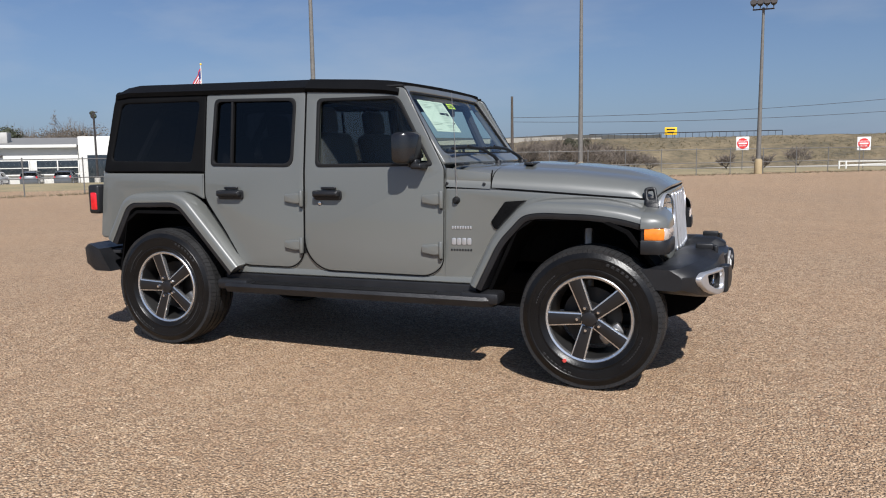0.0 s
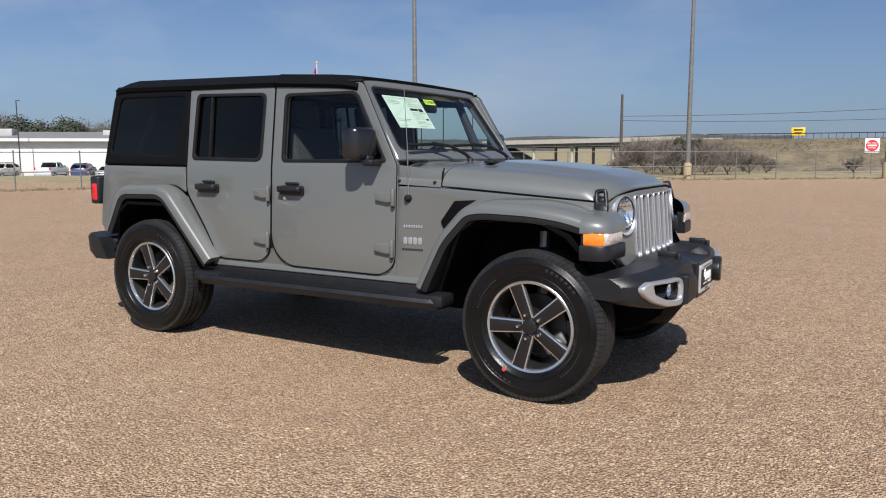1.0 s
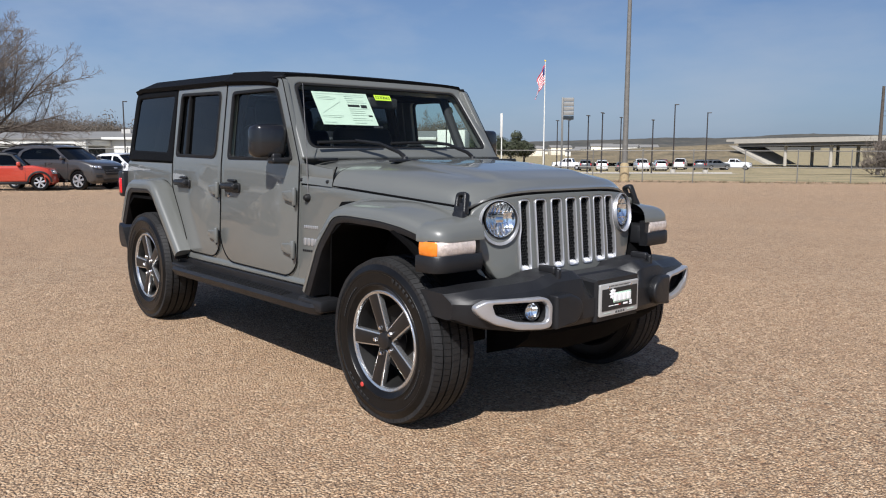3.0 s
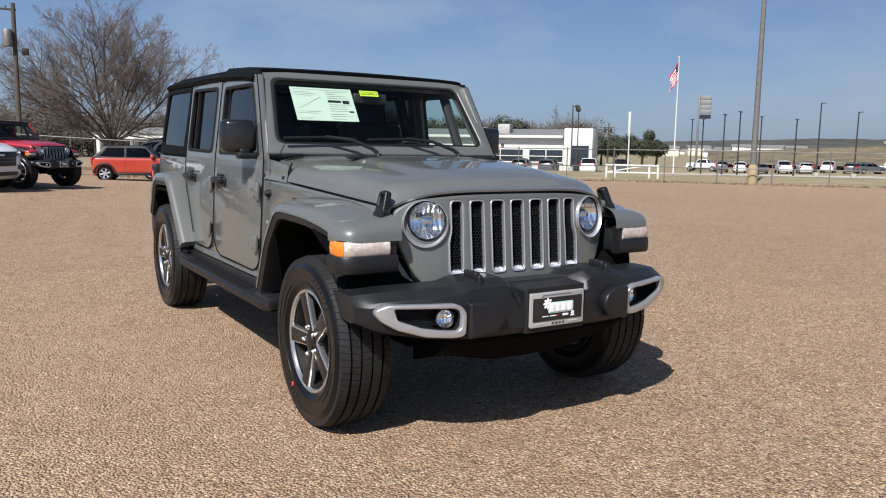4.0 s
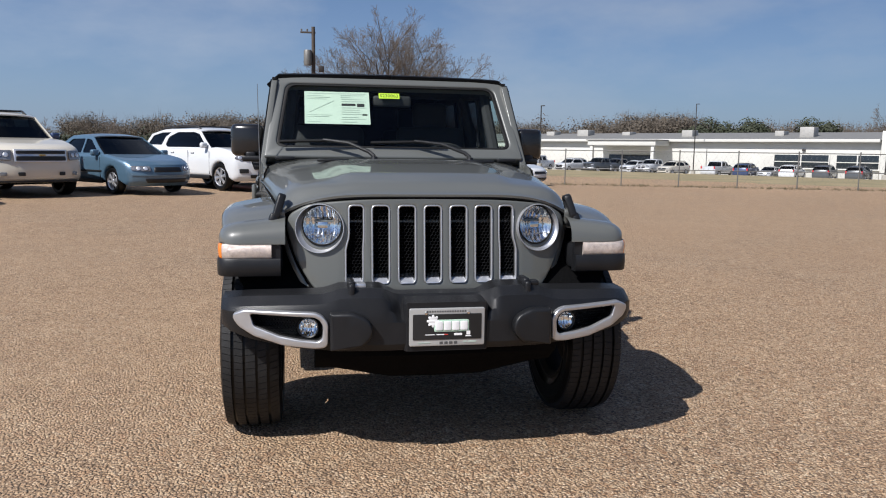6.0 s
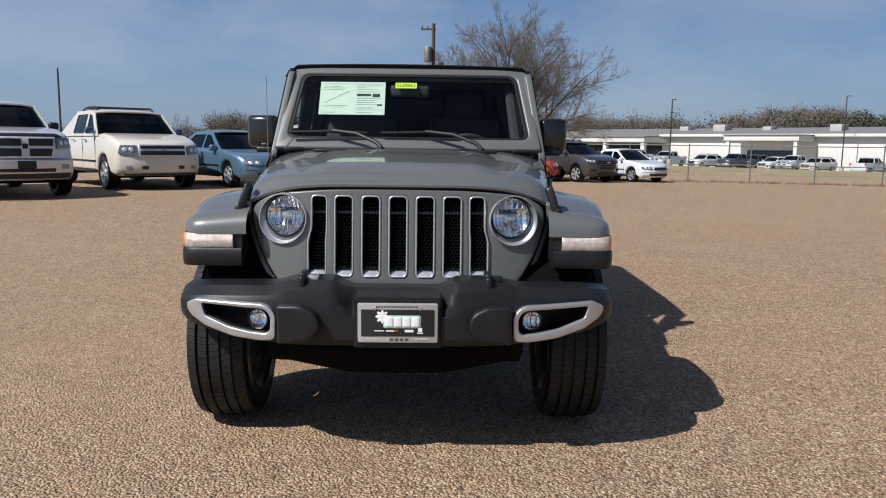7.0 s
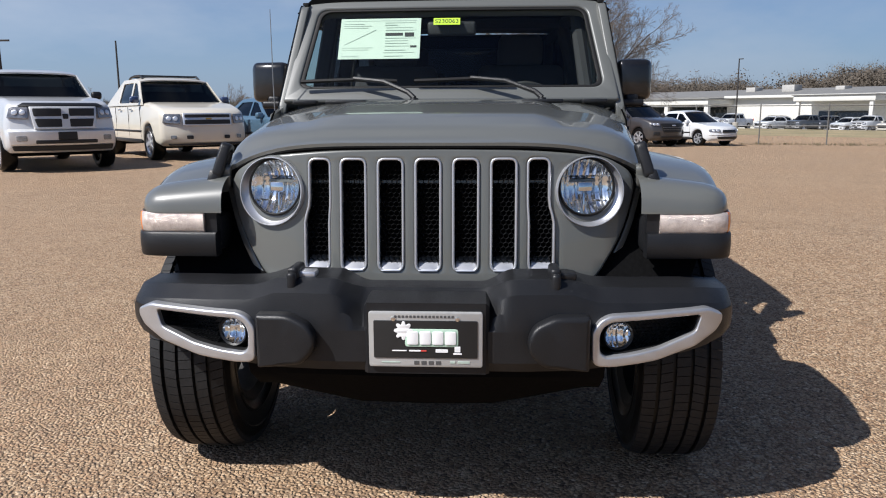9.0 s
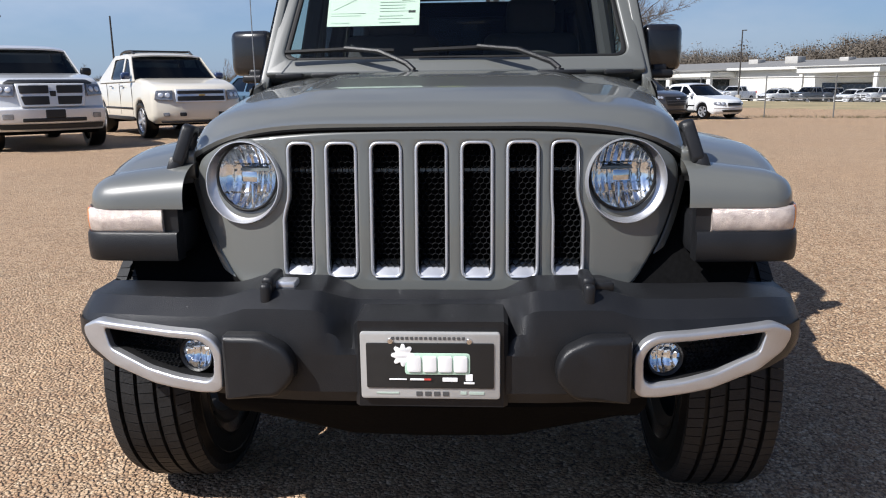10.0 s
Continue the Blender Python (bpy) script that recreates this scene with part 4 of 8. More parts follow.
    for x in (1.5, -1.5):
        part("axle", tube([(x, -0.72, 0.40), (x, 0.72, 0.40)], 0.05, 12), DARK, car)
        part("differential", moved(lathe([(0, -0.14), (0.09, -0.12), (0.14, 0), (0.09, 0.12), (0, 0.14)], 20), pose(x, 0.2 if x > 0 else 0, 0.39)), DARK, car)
    part("exhaust", tube([(-0.6, 0.25, 0.36), (-1.2, 0.3, 0.35), (-1.9, 0.45, 0.42)], 0.05, 10), STEEL, car)
    for s in (-1, 1):
        part("shock_absorber", tube([(1.42, s * 0.60, 0.33), (1.40, s * 0.52, 0.85)], 0.03, 10), STEEL, car)


SLOPE = 0.596


def on_screen(bm, out=0.0):
    """Lays a plate drawn in (y, length up the slope) on the windscreen plane."""
    return bend(bm, lambda u, v, w: (0.625 - 0.335 * v / SLOPE + 0.826 * (w + out) - 0.03 * (u / 0.76) ** 2, u, 1.25 + 0.492 * v / SLOPE + 0.563 * (w + out)))


def build_windscreen(car):
    outer = rounded([(-0.785, 0.0), (0.785, 0.0), (0.72, SLOPE), (-0.72, SLOPE)], [0.02, 0.02, 0.05, 0.05])
    hole = rounded([(-0.715, 0.075), (0.715, 0.075), (0.655, 0.545), (-0.655, 0.545)], 0.055, 8)
    cols = [-0.7 + 0.1 * i for i in range(15)]
    fr = part("windscreen_frame", on_screen(cut(plate(outer, [hole], 0.075, 0.012, 2), 0, cols), -0.037), PAINT, car, "grey windscreen frame")
    inner = [(u * 0.972, 0.31 + (v - 0.31) * 0.95) for u, v in hole]
    part("windscreen_seal", on_screen(cut(plate(hole, [inner], 0.012, 0.003), 0, cols), -0.012), RUBBER, fr)
    part("windscreen", on_screen(cut(plate(hole, [], 0, 0), 0, cols), -0.016), CLEAR, fr, "clear windscreen").visible_shadow = False
    # window sheet and stock label behind the glass
    sheet = part("window_sheet", on_screen(plate([(-0.545, 0.258), (-0.148, 0.258), (-0.148, 0.503), (-0.545, 0.503)], [], 0.002, 0.0002), -0.026), PAPER, fr, "pale green printed price sheet", False)
    rows = [(-0.53, 0.489, 0.36, 0.004), (-0.325, 0.476, 0.15, 0.003), (-0.325, 0.462, 0.06, 0.006), (-0.32, 0.446, 0.13, 0.003), (-0.32, 0.430, 0.15, 0.005), (-0.32, 0.405, 0.085, 0.016), (-0.225, 0.402, 0.045, 0.024),
            (-0.32, 0.382, 0.15, 0.004), (-0.32, 0.366, 0.11, 0.003), (-0.32, 0.35, 0.11, 0.003), (-0.32, 0.334, 0.14, 0.003), (-0.32, 0.31, 0.10, 0.005), (-0.325, 0.295, 0.15, 0.003), (-0.53, 0.275, 0.08, 0.006), (-0.32, 0.275, 0.09, 0.004),
            (-0.53, 0.470, 0.10, 0.003), (-0.53, 0.458, 0.14, 0.002), (-0.53, 0.446, 0.12, 0.002), (-0.53, 0.325, 0.15, 0.002), (-0.53, 0.313, 0.13, 0.002), (-0.195, 0.33, 0.03, 0.012)]
    for u, v, w, h in rows:
        part("print_bar", on_screen(plate([(u, v - h / 2), (u + w, v - h / 2), (u + w, v + h / 2), (u, v + h / 2)], [], 0.001, 0.0001), -0.0246), BLACK_INK if h > 0.0075 and w < 0.2 else GREY_INK, sheet, smooth=False)
    part("print_line", on_screen(plate([(-0.52, 0.345), (-0.518, 0.342), (-0.368, 0.432), (-0.37, 0.435)], [], 0.001, 0.0001), -0.0246), GREY_INK, sheet, smooth=False)
    lab = part("stock_label", on_screen(plate([(-0.087, 0.460), (0.043, 0.460), (0.043, 0.501), (-0.087, 0.501)], [], 0.002, 0.0002), -0.026), YELLOW, fr, "yellow-green stock label", False)
    part("label_digits", on_screen(moved(letters("S230063", 0.034, 0.0004), pose(-0.022, 0.480, 0)), -0.0246), BLACK_INK, lab, smooth=False)
    # wipers
    for y0, ym, ya, yb in ((-0.15, -0.44, -0.69, -0.24), (0.42, 0.10, -0.16, 0.28)):
        arm = tube([(0.715, y0, 1.258), (0.70, y0 - 0.03, 1.285), (0.655, y0 + (ym - y0) * 0.5, 1.335), (0.612, ym, 1.352)], 0.013, 8, 0.009)
        w = part("wiper", arm, BLACK_PLASTIC, car, "black windscreen wiper")
        part("wiper_blade", tube([(0.600, ya, 1.338), (0.606, ym, 1.346), (0.600, yb, 1.338)], 0.010, 6), RUBBER, w)
        part("wiper_pivot", moved(lathe([(0, 0.02), (0.018, 0.018), (0.022, 0)], 16, "z"), pose(0.72, y0, 1.24)), BLACK_PLASTIC, w)
    for u, w0 in ((-0.3, 0.12), (0.12, 0.3)):
        part("cowl_grille", box(0.035, w0, 0.012, 0.004, (0.70, u, 1.236)), BLACK_PLASTIC, car)


def build_roof(car):
    def skin(x0, x1, y0, y1, n=14):
        rows = []
        for i in range(n + 1):
            x = x0 + (x1 - x0) * i / n
            zt = lerp_table([(-2.0, 1.772), (-1.93, 1.803), (-1.85, 1.810), (-0.38, 1.781), (0.05, 1.757), (0.2, 1.744), (0.285, 1.728)], x)
            row = []
            for k in range(13):
                y = y0 + (y1 - y0) * k / 12
                a = abs(y) / 0.752
                z = zt - 0.012 * a * a - 0.055 * max(0, (a - 0.90) / 0.10) ** 2.2
                row.append((x, y, z))
            rows.append(row)
        bm = loft(rows, False, False)
        bmesh.ops.solidify(bm, geom=bm.faces[:], thickness=0.03)
        return bm
    part("hardtop_roof", skin(-1.945, -0.385, -0.752, 0.752), HARDTOP, car, "black textured hardtop roof", angle=60)
    part("roof_panel", skin(-0.378, 0.275, -0.752, -0.004), HARDTOP, car, "black removable roof panel", angle=60)
    part("roof_panel", skin(-0.378, 0.275, 0.004, 0.752), HARDTOP, car, "black removable roof panel", angle=60)
    for s in (-1, 1):
        part("roof_rail", on_side(plate([(-1.93, 1.735), (0.30, 1.719), (0.30, 1.732), (-1.93, 1.748)], [], 0.03, 0.004), s, -0.02), RUBBER, car)


def bumper_x(y):
    return lerp_table([(0, 2.165), (0.28, 2.165), (0.42, 2.15), (0.6, 2.12), (0.76, 2.075), (0.83, 2.045), (0.885, 2.01), (0.903, 1.965)], abs(y))


def on_bumper(bm, out=0.0):
    cut(bm, 0, [k * 0.05 * sg for k in range(1, 18) for sg in (-1, 1)])
    return bend(bm, lambda u, v, w: (bumper_x(u) + out + w - 0.25 * max(0, v - 0.645), u, v))


def build_bumper(car):
    ys = [0, 0.12, 0.155, 0.170, 0.180, 0.192, 0.205, 0.218, 0.230, 0.240, 0.25, 0.265, 0.30, 0.36, 0.42, 0.46, 0.484, 0.4885, 0.492, 0.51, 0.545, 0.6, 0.66, 0.71, 0.755, 0.774, 0.781, 0.81, 0.86, 0.893, 0.901]
    ys = [-y for y in ys[::-1]] + ys[1:]
    rings = []
    for y in ys:
        a = abs(y)
        xf = bumper_x(y)
        zt = lerp_table([(0.40, 0.737), (0.43, 0.733), (0.47, 0.716), (0.50, 0.711), (0.76, 0.698), (0.85, 0.690), (0.882, 0.677)], a) if a > 0.4 else 0.70 + 0.037 * step(0.165, 0.26, a)
        zb = lerp_table([(0, 0.475), (0.42, 0.475), (0.6, 0.488), (0.76, 0.515), (0.85, 0.535), (0.882, 0.56)], a)
        rec = 0.055 * (1 - step(0.16, 0.25, a))
        # the lamp recess
        zu = lerp_table([(0.489, 0.600), (0.523, 0.628), (0.779, 0.636)], a)
        zl = lerp_table([(0.489, 0.560), (0.492, 0.543), (0.508, 0.529), (0.57, 0.534), (0.66, 0.549), (0.764, 0.588), (0.781, 0.630)], a)
        deep = 0.07 if 0.488 < a < 0.778 else 0.0
        rings.append([(xf - 0.26, y, zt - 0.02), (xf - 0.20, y, zt), (xf - 0.07 - rec, y, zt - 0.004), (xf - 0.055 - rec, y, zt - 0.012), (xf - 0.014 - rec * 0.9, y, zt - 0.036 - rec * 0.35), (xf - 0.004 - rec * 0.35, y, min(zt - 0.052 - rec * 0.8, 0.648)),
                      (xf, y, zu), (xf - deep, y, zu - 0.002), (xf - deep, y, zl + 0.002), (xf, y, zl), (xf, y, min(zb + 0.035, zl - 0.004)), (xf - 0.012, y, zb + 0.008), (xf - 0.04, y, zb), (xf - 0.26, y, zb + 0.01)])
    bumper = part("front_bumper", loft(rings), BLACK_PLASTIC, car, "black plastic front bumper", angle=23)
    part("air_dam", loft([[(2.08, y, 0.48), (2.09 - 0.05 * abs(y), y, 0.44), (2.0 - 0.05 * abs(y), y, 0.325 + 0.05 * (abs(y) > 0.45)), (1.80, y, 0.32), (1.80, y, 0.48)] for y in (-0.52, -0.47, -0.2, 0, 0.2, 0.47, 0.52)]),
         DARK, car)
    for s in (-1, 1):
        flip = lambda pts: [(s * u, v) for u, v in pts]
        pad = rounded(flip([(0.462, 0.492), (0.462, 0.647), (0.37, 0.650), (0.312, 0.624), (0.293, 0.592), (0.293, 0.552), (0.333, 0.508)]), [0.008, 0.008, 0.02, 0.02, 0.02, 0.02, 0.02])
        part("bumper_pad", on_bumper(plate(pad, [], 0.06, 0.013, 2), 0.012), BLACK_PLASTIC, bumper)
        outer = rounded(flip([(0.847, 0.632), (0.80, 0.653), (0.52, 0.647), (0.491, 0.635), (0.468, 0.604), (0.470, 0.516), (0.486, 0.503), (0.53, 0.500), (0.65, 0.512), (0.765, 0.546), (0.827, 0.583), (0.848, 0.612)]), 0.014)
        hole = rounded(flip([(0.779, 0.636), (0.523, 0.628), (0.500, 0.615), (0.489, 0.590), (0.492, 0.543), (0.508, 0.529), (0.57, 0.534), (0.66, 0.549), (0.764, 0.588)]), 0.012)
        bez = part("fog_bezel", on_bumper(plate(outer, [hole], 0.044, 0.006, 2), 0.004), BEZEL, bumper, "satin silver fog lamp surround")
        liner = [(0.535 * s + (u - 0.535 * s) * 0.985, 0.58 + (v - 0.58) * 0.97) for u, v in hole]
        part("fog_recess", on_bumper(plate(hole, [liner], 0.075, 0.0005), -0.034), RUBBER, bez)
        net = bmesh.new()
        for iz in range(9):
            for iy in range(15):
                y = 0.598 + iy * 0.0120 + (0.006 if iz % 2 else 0)
                z = 0.535 + iz * 0.0105
                low = 0.527 + (y - 0.60) * 0.19 + 0.008
                if z < low or z > 0.622 or y > 0.75:
                    continue
                vs = []
                for du, dv in ((-0.006, 0), (0, 0.0042), (0.006, 0), (0, -0.0042)):
                    vs.append(net.verts.new((bumper_x(y) - 0.018, s * (y + du), z + dv)))
                ins = []
                for du, dv in ((-0.0042, 0), (0, 0.0028), (0.0042, 0), (0, -0.0028)):
                    ins.append(net.verts.new((bumper_x(y) - 0.027, s * (y + du), z + dv)))
                for q in range(4):
                    j = (q + 1) % 4
                    net.faces.new((vs[q], vs[j], ins[j], ins[q]))
        part("fog_mesh", net, GRID_BLACK, bez, smooth=False)
        lamp = lathe([(0.036, -0.03), (0.037, 0.012), (0.042, 0.016), (0.046, 0.008), (0.046, -0.03)], 36, "x", True)
        at = pose(bumper_x(0.542) - 0.030, s * 0.546, 0.579, 0, 0, s * 10)
        fog = part("fog_light", moved(lamp, at), BLACK_PLASTIC, bumper, "round fog light")
        bowl = lathe([(0.037 * k / 10, -0.016 + 0.02 * (k / 10) ** 2.4) for k in range(11)], 48, "x")
        bend(bowl, lambda x, y, z: (x + 0.006 * abs((y * 75) % 1 - 0.5), y, z))
        part("reflector", moved(bowl, at), LAMP_BOWL, fog, angle=20)
        part("lens", moved(lathe([(0, 0.014), (0.02, 0.012), (0.037, 0.005)], 28, "x"), at), LENS, fog).visible_shadow = False
        # tow hook recess and hook
        hook = merge(box(0.10, 0.03, 0.04, 0.01, (2.05, s * 0.372, 0.744), 3), box(0.026, 0.026, 0.075, 0.01, (2.112, s * 0.372, 0.716), 3))
        part("tow_hook", hook, BLACK_PLASTIC, bumper, "black tow hook")
        part("hook_tip", box(0.05, 0.05, 0.022, 0.006, (2.055, s * 0.372 + 0.036, 0.738), 2), SILVER if s < 0 else BLACK_PLASTIC, bumper)
    # dealer plate on its bracket
    part("plate_bracket", loft([[(2.06, y, 0.475), (2.172 - e, y, 0.480), (2.172 - e, y, 0.682 - e), (2.06, y, 0.69 - e)] for y, e in ((-0.160, 0.012), (-0.150, 0), (0.178, 0), (0.188, 0.012))]), BLACK_PLASTIC, bumper, angle=15)
    PY = 0.013
    flat = lambda pts, x, depth=0.003, holes=(): bend(plate(pts, holes, depth, min(0.0005, depth / 4)), lambda u, v, w: (x + w, PY + u, v))
    lp = part("dealer_plate", bend(plate(rounded([(-0.157, 0.503), (0.157, 0.503), (0.157, 0.660), (-0.157, 0.660)], 0.008), [], 0.012, 0.003), lambda u, v, w: (2.178 + w, PY + u, v)), PLATE_FRAME, bumper, "dealer plate in a silver frame")
    part("plate_face", flat(rounded([(-0.143, 0.530), (0.143, 0.530), (0.143, 0.636), (-0.143, 0.636)], 0.004), 2.1845, 0.004), BLACK_INK, lp, "black plate face")
    bar = lambda u, w0, v, h, x, r=0.0012: flat(rounded([(u, v - h / 2), (u + w0, v - h / 2), (u + w0, v + h / 2), (u, v + h / 2)], r, 3), x)
    petals = []
    for k in range(64):
        a = 2 * math.pi * k / 64
        r = 0.0265 - 0.009 * abs(math.sin(a * 4)) ** 3
        petals.append((-0.060 + r * math.cos(a), 0.608 + r * math.sin(a)))
    part("plate_flower", flat(petals, 2.1872), WHITE, lp, "white flower emblem")
    part("plate_outline", bar(-0.056, 0.146, 0.588, 0.050, 2.1868, 0.008), PALE_GREEN, lp)
    for k in range(4):
        part("plate_mark", bar(-0.050 + 0.0345 * k, 0.0305, 0.588, 0.037, 2.1895, 0.005), WHITE, lp)
    for u, w0, v, h, m in ((-0.092, 0.040, 0.551, 0.003, WHITE), (-0.045, 0.032, 0.551, 0.004, WHITE), (-0.013, 0.016, 0.551, 0.004, REDDOT), (0.028, 0.034, 0.551, 0.009, WHITE), (0.080, 0.016, 0.556, 0.016, WHITE), (0.076, 0.024, 0.543, 0.004, WHITE)):
        part("plate_mark", bar(u, w0, v, h, 2.1870), m, lp, smooth=False)
    for k in range(16):
        part("frame_mark", bar(-0.086 + 0.0105 * k, 0.0068, 0.647, 0.0065, 2.1838), GREY_TEXT, lp, smooth=False)
    for k in range(4):
        part("frame_mark", bar(-0.032 + 0.020 * k, 0.014, 0.516, 0.0105, 2.1838), GREY_TEXT, lp, smooth=False)
    for u, w0, v, h in ((-0.122, 0.052, 0.517, 0.004), (0.068, 0.014, 0.518, 0.007), (0.088, 0.034, 0.518, 0.007)):
        part("frame_mark", bar(u, w0, v, h, 2.1838), GREY_INK, lp, smooth=False)
    for u in (-0.088, 0.088):
        part("plate_screw", moved(lathe([(0, 0.004), (0.006, 0.003), (0.0075, 0)], 12, "x"), pose(2.184, PY + u, 0.640)), CHROME, lp)


def build_cabin(car):
    rows = []
    for y in (-0.72, -0.4, 0, 0.4, 0.72):
        rows.append([(0.56, y, 1.0), (0.56, y, 1.245), (0.40, y, 1.25), (0.22, y, 1.20), (0.18, y, 1.0)])
    part("dashboard", loft(rows), DASH, car, "black dashboard")
    col = pose(0.10, 0.37, 1.17, 0, -65, 0)
    ring = lathe([(0.185 + 0.014 * math.cos(a), 0.014 * math.sin(a)) for a in [k * math.pi / 4 for k in range(8)]], 32, "z", True)
    part("steering_wheel", moved(merge(ring, box(0.34, 0.04, 0.02, 0.008), box(0.09, 0.09, 0.05, 0.02)), col), DASH, car, "black steering wheel")
    def seat(x, y, w):
        s = part("seat", merge(box(0.50, w, 0.16, 0.05, (x + 0.1, y, 0.84), 3), moved(box(0.13, w, 0.62, 0.05, (0, 0, 0.31), 3), pose(x - 0.18, y, 0.86, 0, -14, 0))), SEAT, car, "black cloth seat")
        part("headrest", moved(box(0.09, 0.26, 0.19, 0.045, (0, 0, 0), 3), pose(x - 0.35, y, 1.55, 0, -8, 0)), SEAT, s)
    for y in (-0.37, 0.37):
        seat(-0.12, y, 0.5)
        seat(-1.0, y, 0.52)
    part("mirror_inside", box(0.03, 0.24, 0.07, 0.015, (0.30, 0.0, 1.60), 3), DASH, car, "inside mirror")
    for s in (-1, 1):
        part("roll_bar", tube([(0.36, s * 0.66, 1.28), (0.20, s * 0.62, 1.66), (-0.4, s * 0.62, 1.70), (-1.6, s * 0.62, 1.70), (-1.9, s * 0.64, 1.25)], 0.035, 8), SEAT, car)
        part("roll_hoop", tube([(-0.42, s * 0.70, 0.7), (-0.42, s * 0.68, 1.4), (-0.42, s * 0.60, 1.70)], 0.038, 8), SEAT, car)
        part("door_card", box(0.9, 0.04, 0.58, 0.015, (0.1, s * 0.765, 0.92)), DASH, car)
        part("door_card", box(0.72, 0.04, 0.52, 0.015, (-0.78, s * 0.765, 0.94)), DASH, car)
    part("roll_hoop", tube([(-0.42, -0.62, 1.70), (-0.42, 0.62, 1.70)], 0.035, 8), SEAT, car)
    part("cabin_floor", box(2.6, 1.5, 0.03, 0.005, (-0.8, 0, 0.63)), SEAT, car)
    part("firewall", box(0.04, 1.4, 0.5, 0.01, (0.60, 0, 0.95)), DARK, car)


def build_off_roader():
    car = thing("off_roader", "grey four-door off-road SUV with a black hardtop, parked on gravel", "car", Matrix.Identity(4))
    build_body(car)
    for s in (-1, 1):
        build_door(car, s, True)
        build_door(car, s, False)
    build_hood(car)
    build_front(car)
    build_windscreen(car)
    build_roof(car)
    build_bumper(car)
    build_cabin(car)
    for x in (1.478, -1.458):
        for s in (-1, 1):
            add_wheel(car, x, s * (0.795 if x > 0 else 0.81), 0.381 if x > 0 else 0.420, s, turn=51.5 if x > 0 else 55)
    part("paint_dot", moved(lathe([(0, 0.004), (0.011, 0.003), (0.012, 0)], 14), pose(1.35, -0.937, 0.145, 0, 0, 180)), REDDOT, car, "red paint dot on the tyre")
    return car


build_off_roader()


# ---- the place round the lot ----
def at_heading(eye, heading, dist):
    return eye[0] + dist * math.cos(radians(heading)), eye[1] + dist * math.sin(radians(heading))


WHITE_WALL = mat("white_painted_wall", (0.56, 0.55, 0.51), 0.7, 0, 0.6, 0.06, 0.2, fine=30)
CREAM_WALL = mat("cream_wall", (0.66, 0.60, 0.48), 0.7, 0, 0.6, 0.06, 0.2, fine=30)
UNIT_GREY = mat("pale_grey_unit", (0.36, 0.35, 0.33), 0.6, 0.1, 3, 0.12, 0.1)
GREY_ROOF = mat("grey_roof_metal", (0.19, 0.185, 0.175), 0.6, 0.1, 1.5, 0.12, 0.1)
DARK_GLASS = mat("dark_shop_glass", (0.02, 0.026, 0.03), 0.08, 0, 3, 0.2)
POLE_GREY = mat("weathered_pole", (0.13, 0.125, 0.115), 0.7, 0.1, 6, 0.2, 0.2)
POLE_DARK = mat("dark_bronze_pole", (0.035, 0.03, 0.028), 0.5, 0.2, 6, 0.2)
POLE_WOOD = mat("weathered_wood_pole", (0.065, 0.052, 0.042), 0.85, 0, 5, 0.3, 0.4)
GALV = mat("galvanised_steel", (0.16, 0.157, 0.148), 0.55, 0.4, 8, 0.15, 0.1)
FOOT_TAN = mat("tan_painted_sleeve", (0.30, 0.23, 0.13), 0.8, 0, 4, 0.15, 0.2)
CONCRETE = mat("pale_concrete", (0.36, 0.335, 0.29), 0.8, 0, 1.2, 0.1, 0.3)
PALE_DIRT = mat("pale_dusty_concrete", (0.42, 0.385, 0.33), 0.9, 0, 0.15, 0.16, 0.3, fine=6)
BARK = mat("bark", (0.075, 0.062, 0.052), 0.9, 0, 6, 0.35, 0.5)
TWIG = mat("bare_twigs", (0.135, 0.110, 0.090), 0.9, 0, 4, 0.35)
FOLIAGE = mat("dark_evergreen_leaves", (0.030, 0.036, 0.017), 0.8, 0, 0.8, 0.5, 0.3)
BROWN_WOODS = mat("bare_woods", (0.15, 0.115, 0.085), 0.9, 0, 0.5, 0.35, 0.3)
CEDAR = mat("dull_cedar_leaves", (0.050, 0.050, 0.028), 0.85, 0, 0.6, 0.4, 0.3)
HILL = mat("far_wooded_hill", (0.030, 0.032, 0.028), 0.95, 0, 0.02, 0, color2=(0.085, 0.077, 0.060), fine=0.14)
DRY_SLOPE = mat("dry_grass_slope", (0.060, 0.052, 0.030), 0.95, 0, 0.22, 0, 0.5, color2=(0.215, 0.165, 0.095), fine=1.6)
SCRUB = mat("dead_grass_tufts", (0.14, 0.11, 0.065), 0.95, 0, 2.0, 0.3)
SIGN_RED = mat("red_sign", (0.62, 0.03, 0.03), 0.5, 0, 5, 0.1)
SIGN_YELLOW = mat("yellow_sign", (0.85, 0.50, 0.01), 0.5, 0, 5, 0.1)
FLAG_RED, FLAG_BLUE, FLAG_WHITE = mat("flag_red", (0.5, 0.03, 0.05), 0.8, 0, 4, 0.1), mat("flag_blue", (0.03, 0.04, 0.16), 0.8, 0, 4, 0.1), mat("flag_white", (0.75, 0.75, 0.75), 0.8, 0, 4, 0.05)


def post(h, r, r2=None, n=8):
    return tube([(0, 0, 0), (0, 0, h * 0.5), (0, 0, h)], r, n, r2)


def put(x, y, dz=0.0, turn=0.0):
    return pose(x, y, ground_z(x, y) + dz, 0, 0, turn)


# fence round the lot: posts with two rails
FENCE = [(-34.5, -0.6), (-25.0, 27.1), (3.1, 50.2), (26, 69)]


